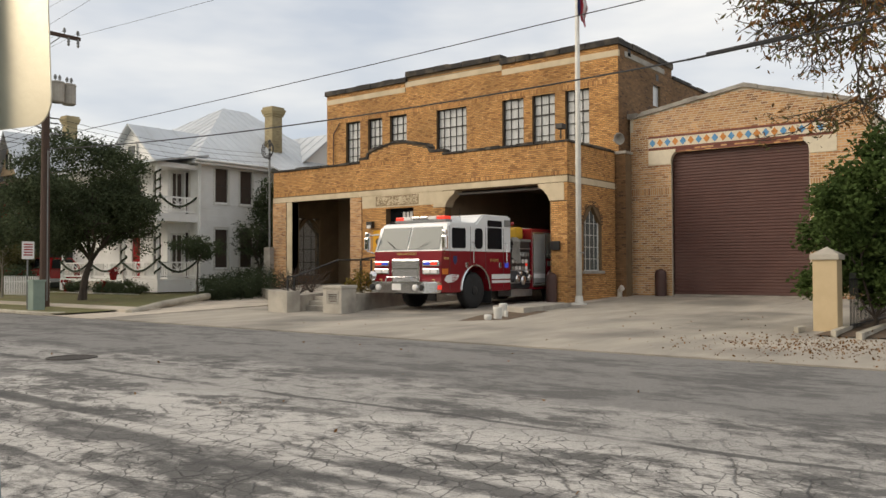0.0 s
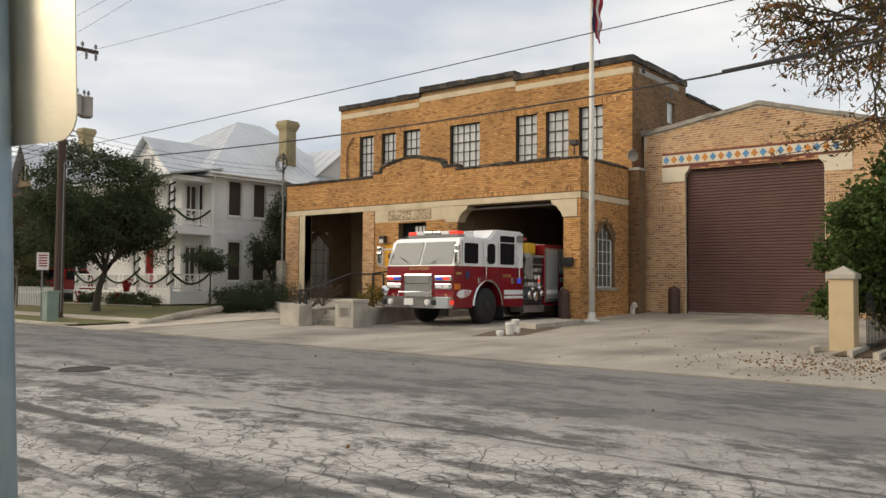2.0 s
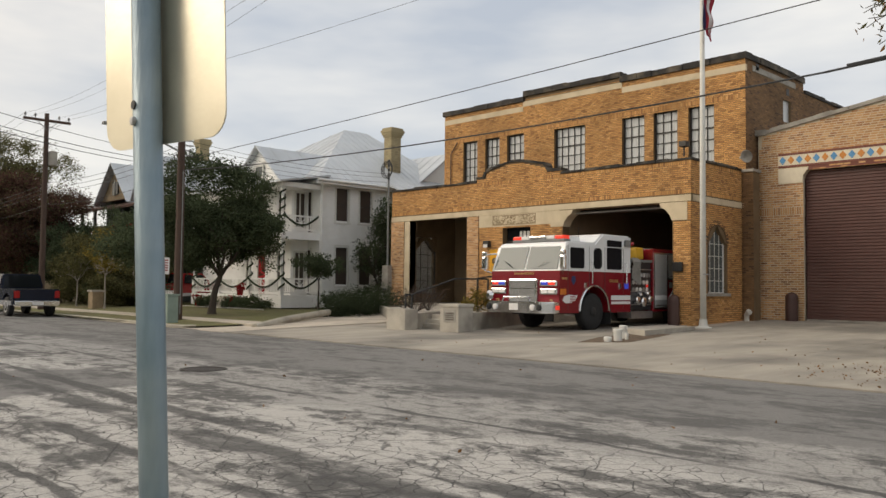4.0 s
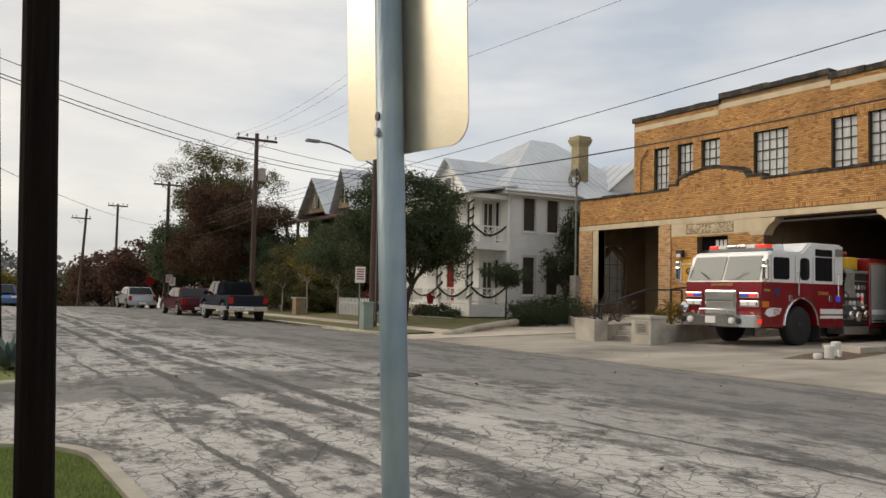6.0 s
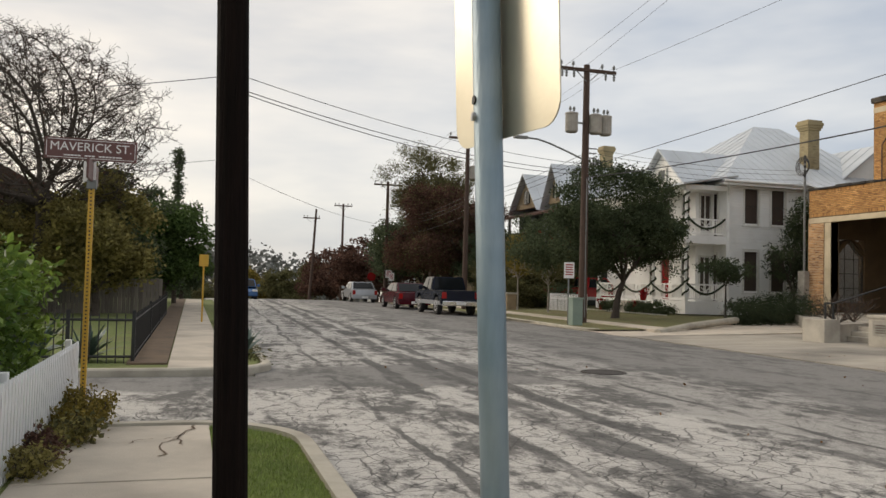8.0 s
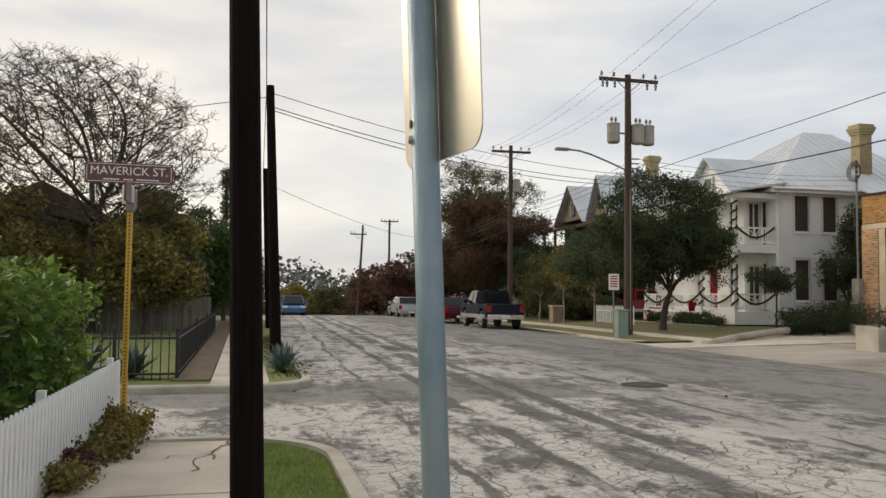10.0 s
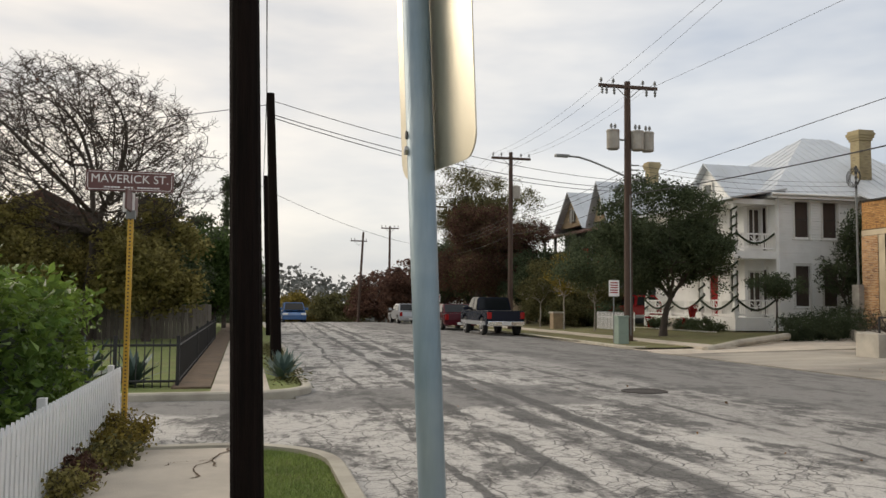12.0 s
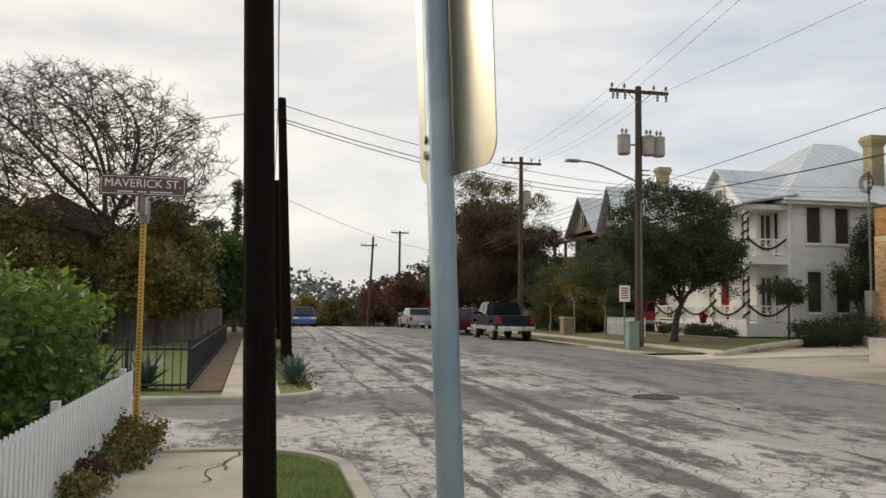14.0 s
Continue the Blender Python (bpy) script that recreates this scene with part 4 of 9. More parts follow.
sp("pier", boxed(PX - 0.04, PX + 0.45, 26.98, 27.69, 0.1, 4.86), M["mortar2"])
sp("pier", boxed(PX - 0.04, PX + 0.45, 32.1, 33.1, 0.1, 4.86), M["mortar2"])
sp("pier", boxed(PX - 0.02, PX + 0.42, 31.7, 32.1, 0.1, 4.86, 0.02), M["stone"], label="cream stone jamb")
sp("stone_band", boxed(PX - 0.035, PX + 0.1, PY0 - 0.035, PY1, 4.88, 5.12, 0.012), M["stone"], label="cream stone belt course")
sp("stone_band", boxed(PX - 0.03, MX, PY0 - 0.035, PY0 + 0.05, 4.88, 5.12, 0.012), M["stone"], label="cream stone belt course")
# stone panel over the door with a relief of leaves
sp("stone_panel", boxed(PX - 0.022, PX + 0.05, 22.3, 26.95, 4.32, 4.878, 0.01), M["stone"], label="cream stone lintel panel")
sp("relief_ground", boxed(PX - 0.026, PX + 0.04, 23.58, 26.1, 4.38, 4.83, 0.006), M["house_tan"], label="tan ground of the carved panel")
rel = B()
for i in range(230):
    yy, zz = rng.uniform(23.66, 26.02), rng.uniform(4.43, 4.78)
    r_ = rng.uniform(0.02, 0.05)
    lathe(rel, [(r_, -0.02), (r_ * 0.8, 0.012), (0.004, 0.02)], (0, 0, 0), 6, Matrix.Translation((PX - 0.025, yy, zz)) @ pose(0, 0, 0, 0, -90, 0) @ Matrix.Diagonal((1, rng.uniform(0.5, 1.8), 1, 1)))
lathe(rel, [(0.15, -0.02), (0.13, 0.02), (0.01, 0.04)], (0, 0, 0), 14, Matrix.Translation((PX - 0.025, 24.6, 4.61)) @ pose(0, 0, 0, 0, -90, 0))
sp("relief", rel, M["stone"], label="carved leaf relief", kind="stuff")
# corbels of the engine bay
for yy, sgn in ((22.15, -1), (17.0, 1)):
    c = B()
    o = [(yy - sgn * 0.62, 4.86), (yy + sgn * 0.55, 4.86), (yy + sgn * 0.5, 4.72), (yy + sgn * 0.28, 4.58), (yy + sgn * 0.12, 4.4), (yy + sgn * 0.02, 4.18), (yy - sgn * 0.62, 4.18)]
    prism(c, o, "x", PX - 0.03, PX + 0.5)
    sp("corbel", c, M["stone"], label="cream stone corbel")
# copings, blackened
coping_run(PX - 0.07, PX + 0.45, 27.1, PY1 + 0.05, PTOP, PTOP + 0.11, 1)
coping_run(PX - 0.07, PX + 0.45, PY0 - 0.07, 22.25, PTOP, PTOP + 0.11, 2)
for (a, b), (c, d) in zip(gab[1:-1], gab[2:-1]):
    ln = math.hypot(c - a, d - b)
    n_st = max(1, round(ln / 0.45))
    ny, nz = (d - b) / ln, -(c - a) / ln
    for k in range(n_st):
        (ka, kb), (kc, kd) = ((a + (c - a) * t_, b + (d - b) * t_) for t_ in (k / n_st, (k + 0.985) / n_st))
        h_ = rng.uniform(0.07, 0.13)
        sp("coping_stone", prism(B(), [(ka, kb), (kc, kd), (kc + ny * h_, kd + nz * h_), (ka + ny * h_, kb + nz * h_)], "x", PX - 0.06 + rng.uniform(-0.02, 0.02), PX + 0.42), M["coping"])
coping_run(PX + 0.45, MX, PY0 - 0.07, PY0 + 0.35, PTOP, PTOP + 0.1, 8)
# porch side with the arched window
WX0, WX1 = 27.75, 29.2
side = B()
cells(side, "y", PY0, PY0 + 0.4, PX + 0.45, MX, 0.0, PTOP, [(WX0, WX1, 1.45, 4.05)])
sp("side_wall", side, M["mortar"])


def arch_holes(u0, u1, z0, zs, n=12):
    """Strips that make up an arched hole."""
    r, c = (u1 - u0) / 2, (u0 + u1) / 2
    out = [(u0, u1, z0, zs)]
    for i in range(n):
        za, zb = zs + r * i / n, zs + r * (i + 1) / n
        h = math.sqrt(max(0, r * r - ((za + zb) / 2 - zs) ** 2))
        out.append((c - h, c + h, za, zb))
    return out


brick_part("brick_face", wall_bricks("y", PY0, -1, PX, MX, 0.2, PTOP, arch_holes(WX0 - 0.1, WX1 + 0.1, 1.45, 3.3) + [(PX, MX, 4.86, 5.14)], rng, soldiers=((6.22, 6.42), (5.14, 5.34))), M["brick"])


def arched_window(u0, u1, z0, zs, axis, w, inward, parent, cols=4, rows=5, glass="grey_glass", frame_mat="white_frame"):
    """An arched metal window in its opening, with glazing bars."""
    r, c = (u1 - u0) / 2, (u0 + u1) / 2
    def at(u, z, d):
        return (u, w + inward * d, z) if axis == "y" else (w + inward * d, u, z)
    outline = [(u0, z0), (u1, z0)] + [(c + r * math.cos(math.pi * i / 14), zs + r * math.sin(math.pi * i / 14)) for i in range(15)]
    a, b = sorted((w + inward * 0.16, w + inward * 0.17))
    win = sp("window", prism(B(), outline, axis, a, b), M[glass], parent, "arched window")
    ring = [(c + (r - 0.03) * math.cos(math.pi * i / 14), zs + (r - 0.03) * math.sin(math.pi * i / 14)) for i in range(15)]
    fr = B()
    line(fr, [at(u, z, 0.13) for u, z in [(u1 - 0.03, z0)] + ring + [(u0 + 0.03, z0), (u1 - 0.03, z0)]], 0.035, 6)
    sp("window_frame", fr, M[frame_mat], win)
    for i in range(1, cols):
        u = u0 + (u1 - u0) * i / cols
        top_ = zs + math.sqrt(max(0, r * r - (u - c) ** 2))
        bb = B()
        rod(bb, at(u, z0, 0.13), at(u, top_, 0.13), 0.016, None, 6)
        sp("glazing_bar", bb, M[frame_mat], win)
    for i in range(1, rows):
        z = z0 + (zs + r * 0.7 - z0) * i / rows
        h = r if z <= zs else math.sqrt(max(0, r * r - (z - zs) ** 2))
        bb = B()
        rod(bb, at(c - h, z, 0.13), at(c + h, z, 0.13), 0.016, None, 6)
        sp("glazing_bar", bb, M[frame_mat], win)
    # spandrels that close the corners of the square opening
    for s in (-1, 1):
        o = [(c + s * r, zs + r + 0.02), (c + s * r, zs)] + [(c + s * r * math.cos(math.pi / 2 * i / 8), zs + r * math.sin(math.pi / 2 * i / 8)) for i in range(9)] + [(c, zs + r + 0.02)]
        a, b = sorted((w, w + inward * 0.4))
        sp("spandrel", prism(B(), o[1:], axis, a, b), M["mortar"])
    return win


arched_window(WX0, WX1, 1.45, 3.325, "y", PY0, 1, station)
sp("sill", boxed(WX0 - 0.15, WX1 + 0.15, PY0 - 0.12, PY0 + 0.3, 1.33, 1.45, 0.015), M["coping2"])
ar = B()
for i in range(21):
    a = math.pi * i / 20
    m_ = Matrix.Translation(((WX0 + WX1) / 2, PY0, 3.325)) @ pose(0, 0, 0, 0, -math.degrees(a), 0)
    box(ar, 0.74, 0.95, -0.012, 0.05, -0.045, 0.045, 0, m_)
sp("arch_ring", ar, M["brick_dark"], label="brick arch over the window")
# left end wall of the veranda, open through an arch
lw = B()
cells(lw, "y", PY1 - 0.4, PY1, PX + 0.45, MX, 0.0, PTOP, [(27.7, 29.3, 1.2, 4.2)])
sp("side_wall", lw, M["mortar"])
arched_window(27.7, 29.3, 1.2, 3.4, "y", PY1 - 0.4, 1, station, 3, 4, "clear_glass", "dark_frame")
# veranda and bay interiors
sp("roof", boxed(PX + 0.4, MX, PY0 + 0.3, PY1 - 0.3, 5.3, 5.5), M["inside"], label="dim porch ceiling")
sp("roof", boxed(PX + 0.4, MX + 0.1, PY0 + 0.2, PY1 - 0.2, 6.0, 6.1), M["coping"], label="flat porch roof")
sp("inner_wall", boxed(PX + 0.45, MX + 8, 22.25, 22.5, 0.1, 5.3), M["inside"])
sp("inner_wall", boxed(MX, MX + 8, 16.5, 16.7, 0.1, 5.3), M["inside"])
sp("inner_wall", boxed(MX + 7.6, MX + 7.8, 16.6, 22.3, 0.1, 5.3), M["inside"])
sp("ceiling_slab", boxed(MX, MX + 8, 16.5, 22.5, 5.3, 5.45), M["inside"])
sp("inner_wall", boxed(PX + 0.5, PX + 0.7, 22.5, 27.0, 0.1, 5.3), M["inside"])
sp("bay_floor", boxed(PX - 0.1, MX + 8, 16.4, 22.3, 0.0, 0.26), M["apron"])
sp("veranda_floor", boxed(PX - 0.02, MX, 22.5, 32.7, 0.0, 0.75), M["cast"])
bd = sp("door", boxed(27.75, 28.95, 22.15, 22.24, 0.55, 3.5, 0.01), M["dark_frame"], label="dark inner door of the engine bay")
k = B()
lathe(k, [(0.03, 0), (0.04, 0.03), (0.02, 0.06)], (0, 0, 0), 10, Matrix.Translation((28.8, 22.15, 1.6)) @ pose(0, 0, 0, 90, 0, 0))
sp("door_knob", k, M["steel"], bd)
# shutter box over the bay
sp("shutter_roll", boxed(PX + 0.5, PX + 1.0, 16.7, 22.2, 4.7, 5.25, 0.05), M["dark_frame"])
sp("rail", line(B(), [(PX + 0.3, 16.75, 4.72), (PX + 0.3, 22.1, 4.72)], 0.04), M["steel"])
# ground storey back wall of the veranda
bw_ = B()
cells(bw_, "x", MX, MX + 0.4, 22.5, MY1, 0.1, 6.2, [(28.1, 29.3, -1, 3.0)])
sp("inner_wall", bw_, M["inside"])
sp("door", boxed(MX + 0.12, MX + 0.2, 28.1, 29.3, 0.75, 3.0), M["dark_frame"])
# entrance door
dr = sp("door", boxed(PX + 0.32, PX + 0.38, 23.95, 25.45, 0.75, 3.55, 0.01), M["brown_paint"], label="brown panelled entrance door")
for i in range(6):
    sp("door_panel", boxed(PX + 0.295, PX + 0.33, 24.05, 25.35, 0.9 + i * 0.44, 1.26 + i * 0.44, 0.012), M["brown_paint"], dr)
sp("kick_plate", boxed(PX + 0.285, PX + 0.295, 24.05, 25.35, 0.78, 1.25), M["steel"], dr)
sp("door_frame", boxed(PX + 0.25, PX + 0.34, 23.9, 25.5, 3.55, 3.68, 0.01), M["dark_frame"])
sp("transom", boxed(PX + 0.3, PX + 0.34, 23.92, 25.48, 3.68, 4.26), M["dark_glass"], label="dark transom light with three white bars")
num = B()
for i in range(3):
    box(num, PX + 0.285, PX + 0.298, 24.17 + i * 0.21, 24.32 + i * 0.21, 3.83, 4.1, 0.01)
sp("number_bars", num, M["sign_white"], label="three white plain bars")
# upper storey
UW = [(31.08, 32.12, 7.15, 9.45), (29.5, 30.5, 7.12, 9.45), (27.84, 28.97, 7.12, 9.45), (24.07, 25.9, 7.1, 9.42), (20.84, 22.0, 7.08, 9.42), (19.2, 20.37, 7.08, 9.42), (17.5, 18.67, 6.95, 9.42)]
MSTEP = (22.1, 27.8)
up = B()
cells(up, "x", MX, MX + 0.45, MY0, MY1, 5.45, MTOP, UW)
sp("upper_wall", up, M["mortar"])
sp("upper_parapet", boxed(MX, MX + 0.45, MSTEP[0], MSTEP[1], MTOP, MTOP + 0.24), M["mortar"])
brick_part("brick_face", wall_bricks("x", MX, -1, MY0, MY1, 6.4, MTOP, UW + [(MY0, MSTEP[0] - 0.1, 10.54, 10.84), (MSTEP[0] - 0.1, MSTEP[1] + 0.1, 10.78, 11.08), (MSTEP[1] + 0.1, MY1, 10.54, 10.84)], rng, soldiers=((9.43, 9.66),)), M["brick"])
sp("stone_band", boxed(MX - 0.03, MX + 0.1, MY0 - 0.03, MSTEP[0] - 0.1, 10.56, 10.83, 0.01), M["stone"], label="cream stone belt course")
sp("stone_band", boxed(MX - 0.03, MX + 0.1, MSTEP[0] - 0.1, MSTEP[1] + 0.1, 10.80, 11.07, 0.01), M["stone"], label="cream stone belt course")
sp("stone_band", boxed(MX - 0.03, MX + 0.1, MSTEP[1] + 0.1, MY1, 10.56, 10.83, 0.01), M["stone"], label="cream stone belt course")
for a, b, z in ((MY0 - 0.08, MSTEP[0], MTOP), (MSTEP[0] - 0.05, MSTEP[1] + 0.05, MTOP + 0.24), (MSTEP[1], MY1 + 0.08, MTOP)):
    coping_run(MX - 0.1, MX + 0.5, a, b, z - 0.1, z + 0.17, int(a * 7))


def steel_window(y0, y1, z0, z1, x, cols, rows):
    """A steel sash window with a light blind behind the glass."""
    win = sp("window", boxed(x + 0.2, x + 0.215, y0, y1, z0, z1), M["curtain"], label="steel sash window with white blind")
    f = B()
    for a, b, c, d in ((y0, y1, z0, z0 + 0.06), (y0, y1, z1 - 0.06, z1), (y0, y0 + 0.06, z0 + 0.06, z1 - 0.06), (y1 - 0.06, y1, z0 + 0.06, z1 - 0.06)):
        box(f, x + 0.13, x + 0.195, a, b, c, d)
    sp("window_frame", f, M["dark_frame"], win)
    for i in range(1, cols):
        yy = y0 + (y1 - y0) * i / cols
        sp("glazing_bar", boxed(x + 0.155, x + 0.19, yy - 0.014, yy + 0.014, z0 + 0.06, z1 - 0.06), M["dark_frame"], win)
    for i in range(1, rows):
        zz = z0 + (z1 - z0) * i / rows
        t_ = 0.03 if i == rows - rows // 2 else 0.014
        sp("glazing_bar", boxed(x + 0.15, x + 0.185, y0 + 0.06, y1 - 0.06, zz - t_, zz + t_), M["dark_frame"], win)
    sp("window_sill", boxed(x - 0.05, x + 0.2, y0 - 0.05, y1 + 0.05, z0 - 0.09, z0, 0.01), M["coping2"], win)


for w_ in UW:
    steel_window(*w_, MX, 5 if w_[1] - w_[0] > 1.5 else 3, 5)
# side wall of the upper storey, its shade put into darker brick, with a lower back part
sd = B()
cells(sd, "y", MY0, MY0 + 0.4, MX + 0.45, 36.5, 0.1, MTOP, [(34.3, 35.1, 9.0, 10.0)])
cells(sd, "y", MY0, MY0 + 0.4, 36.5, 50, 0.1, MTOP - 0.55, [])
sp("side_wall", sd, M["mortar"])
brick_part("brick_face", wall_bricks("y", MY0, -1, MX, 36.5, 6.0, MTOP, [(34.3, 35.1, 9.0, 10.0), (31.3, 35.6, 10.62, 10.92)], rng), M["brick_dark"], label="brown side brick with shade in its colour")
brick_part("brick_face", wall_bricks("y", MY0, -1, 36.5, 50, 6.5, MTOP - 0.55, [], rng), M["brick_dark"], label="brown side brick with shade in its colour")
sp("stone_band", boxed(31.3, 35.6, MY0 - 0.02, MY0 + 0.1, 10.66, 10.9, 0.01), M["coping2"], label="grimy tile band")
sp("window", boxed(34.3, 35.1, MY0 + 0.1, MY0 + 0.14, 9.0, 10.0), M["curtain"], label="small white side window")
coping_run(MX + 0.5, 36.6, MY0 - 0.08, MY0 + 0.45, MTOP - 0.1, MTOP + 0.17, 9)
coping_run(36.6, 50.1, MY0 - 0.08, MY0 + 0.45, MTOP - 0.55, MTOP - 0.4, 5)
for xx, zz in ((31.6, 10.75), (34.6, 10.2)):
    sp("vent", boxed(xx, xx + 0.3, MY0 - 0.02, MY0 + 0.02, zz, zz + 0.3), M["dark_frame"])
sp("roof", boxed(MX + 0.4, 50, MY0 + 0.3, MY1 - 0.3, 10.2, 10.4), M["coping"], label="flat main roof")
sp("back_wall", boxed(49.7, 50.1, MY0 + 0.4, MY1, 0.1, 10.7), M["mortar"])
sp("side_wall", boxed(MX + 0.45, 49.7, MY1 - 0.4, MY1, 0.1, MTOP - 0.3), M["mortar"])
sp("downpipe", line(B(), [(MX - 0.08, 33.0, 6.5), (MX - 0.08, 33.0, 8.9), (MX - 0.08, 32.5, 9.5)], 0.03), M["brown_paint"])
# wall lamps, yellow sign, plaque, mailbox, floodlight, horn
for yy, zz in ((26.35, 3.42), (23.0, 3.5)):
    wl_ = sp("wall_lamp", boxed(PX - 0.22, PX - 0.02, yy - 0.17, yy + 0.17, zz, zz + 0.28, 0.03), M["dark_frame"], label="small dark wall lamp")
    sp("lens", boxed(PX - 0.235, PX - 0.2, yy - 0.12, yy + 0.12, zz - 0.03, zz + 0.12, 0.01), M["sign_white"], wl_)
sgn = sp("safety_sign", boxed(PX - 0.03, PX - 0.01, 25.62, 26.25, 2.25, 3.3, 0.008), M["sign_yellow"], label="yellow enamel notice with a dark round emblem")
em = B()
prism(em, [(25.93 + 0.17 * math.cos(i * math.pi / 8), 2.78 + 0.15 * math.sin(i * math.pi / 8)) for i in range(16)], "x", PX - 0.036, PX - 0.031)
sp("emblem", em, M["black_metal"], sgn)
em = B()
for z_, h_ in ((3.05, 0.035), (2.5, 0.03), (2.4, 0.03)):
    box(em, PX - 0.036, PX - 0.031, 25.72, 26.15, z_, z_ + h_)
prism(em, [(25.84, 2.74), (26.02, 2.74), (26.0, 2.86), (25.93, 2.9), (25.86, 2.86)], "x", PX - 0.041, PX - 0.0365)
sp("text_bars", em, M["house_tan"], sgn)
pq = sp("plaque", boxed(PX - 0.06, PX - 0.01, 22.4, 23.55, 1.75, 2.85, 0.015), M["verdigris"], label="weathered green bronze plaque")
tb = B()
for i in range(9):
    box(tb, PX - 0.066, PX - 0.061, 22.52, 23.42 - 0.1 * (i % 3), 1.85 + i * 0.1, 1.885 + i * 0.1)
sp("text_bars", tb, M["grey_paint"], pq)
sp("mail_box", boxed(PX - 0.14, PX - 0.02, 16.55, 17.0 - 0.05, 2.25, 2.6, 0.03), M["black_metal"], label="black letter box")
fl_ = B()
box(fl_, PX + 0.0, PX + 0.3, 16.45, 16.75, 6.95, 7.15, 0.02)
sp("flood_light", fl_, M["dark_frame"], label="small dark floodlight on the parapet")
sp("lamp_arm", line(B(), [(PX + 0.15, 16.6, 6.58), (PX + 0.15, 16.6, 6.98)], 0.03), M["dark_frame"])
hn = B()
lathe(hn, [(0.06, -0.25), (0.08, 0), (0.2, 0.16), (0.26, 0.2), (0.24, 0.21), (0.05, 0.02)], (0, 0, 0), 18, Matrix.Translation((30.35, 16.05, 6.95)) @ pose(0, 0, 0, 90, 0, -35))
sp("siren_horn", hn, M["coping2"], label="grey warning horn on the parapet")
# the corner pier beside the engine bay, brick by brick
shared = {}
rngb = random.Random(63)
zc_, row_ = 0.24, 0
while zc_ < 4.12:
    u_ = 16.26
    run = [0.2, 0.2, 0.2, 0.13] if row_ % 2 == 0 else [0.1, 0.2, 0.2, 0.2, 0.03]
    for ln_ in run:
        if ln_ > 0.05:
            if ln_ not in shared:
                q_ = boxed(-0.012, 0.02, 0.0, ln_ - 0.015, 0.0, 0.0615, 0.003)
                shared[ln_] = bpy.data.meshes.new("brick")
                q_.to_mesh(shared[ln_])
                q_.free()
                shared[ln_].materials.append(M["brick_piece"])
            o_ = new("brick", shared[ln_])
            o_.parent = station
            o_.location = Vector((PX + rngb.uniform(-0.003, 0.003), u_, zc_)) - SO
        u_ += ln_
    zc_ += 0.0765
    row_ += 1
# narrow link between the old front and the newer bay
sp("link_wall", boxed(MX - 0.15, MX + 0.45, 15.75, MY0 - 0.002, 0.1, 6.35), M["mortar"])
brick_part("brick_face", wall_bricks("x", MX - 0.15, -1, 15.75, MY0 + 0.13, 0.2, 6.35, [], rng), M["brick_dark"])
sp("coping", boxed(MX - 0.22, MX + 0.5, 15.7, MY0 + 0.1, 6.35, 6.47, 0.015), M["coping2"])
vp = B()
line(vp, [(30.2, 15.9, 0.15), (30.2, 15.9, 0.6), (30.05, 15.75, 0.75), (29.95, 15.65, 0.7)], 0.09, 10)
sp("vent_pipe", vp, M["white_frame"], label="white bent plastic pipe")

# newer engine bay
bay = thing("engine_bay", (GX, 11.4, 0.3), "newer buff brick engine bay with a wide brown roller door", "garage")
SO = Vector((GX, 11.4, 0.3))
BY0, BY1 = 6.6, 16.02
O_ROLL = (8.78, 14.2, -1, 6.38)
ga = [(BY0, 7.45), (BY0 + 0.5, 7.62), (11.2, 8.72), (15.5, 8.02), (BY1, 7.95)]


def bay_top(z):
    if z <= 7.45:
        return [(BY0, BY1)]
    k = (z - 7.5) / 1.22
    k2 = (z - 7.95) / 0.77
    a, b = BY0 + 0.2 + 4.4 * k, (15.9 - 4.7 * max(0, k2))
    return [(a, b)] if b - a > 0.3 else []


bf = B()
cells(bf, "x", GX, GX + 0.45, BY0, BY1, 0.0, 7.4, [O_ROLL])
sp("front_wall", bf, M["mortar2"], bay)
sp("gable", prism(B(), [(BY0, 7.4)] + ga + [(BY1, 7.4)], "x", GX, GX + 0.45), M["mortar2"], bay)
brick_part("brick_face", wall_bricks("x", GX, -1, BY0, BY1, 0.3, 8.6, [O_ROLL, (7.85, 15.2, 6.52, 7.1), (14.0, 15.2, 5.85, 6.5), (7.85, 9.0, 5.85, 6.5)], rng, top=bay_top, soldiers=((4.6, 4.95),), course=0.094, length=0.27, joint=0.028), M["brick2"], bay)
for (a, b), (c, d) in zip(ga, ga[1:]):
    n_st = max(1, round((c - a) / 0.62))
    for k in range(n_st):
        (ka, kb), (kc, kd) = ((a + (c - a) * t_, b + (d - b) * t_) for t_ in (k / n_st, (k + 0.985) / n_st))
        h_ = 0.16 + rng.uniform(-0.025, 0.025)
        sp("coping_stone", prism(B(), [(ka, kb), (kc, kd), (kc, kd + h_), (ka, kb + h_)], "x", GX - 0.1 + rng.uniform(-0.02, 0.02), GX + 0.5), M["coping2"], bay)
sp("coping_stone", boxed(GX - 0.12, GX + 0.5, BY1 - 0.35, BY1 + 0.1, 7.95, 8.18), M["coping2"], bay)
for y_, sgn in ((14.2, -1), (8.78, 1)):
    o = [(y_ - sgn * 0.98, 6.5), (y_ + sgn * 0.22, 6.5), (y_ + sgn * 0.18, 6.38), (y_ + sgn * 0.02, 6.2), (y_ - sgn * 0.03, 5.88), (y_ - sgn * 0.98, 5.88)]
    sp("corbel", prism(B(), o, "x", GX - 0.035, GX + 0.3), M["tile_cream"], bay, "pale stone corbel")
sp("lintel", boxed(GX - 0.012, GX + 0.3, 9.0, 14.0, 6.38, 6.53), M["tile_red"], bay)
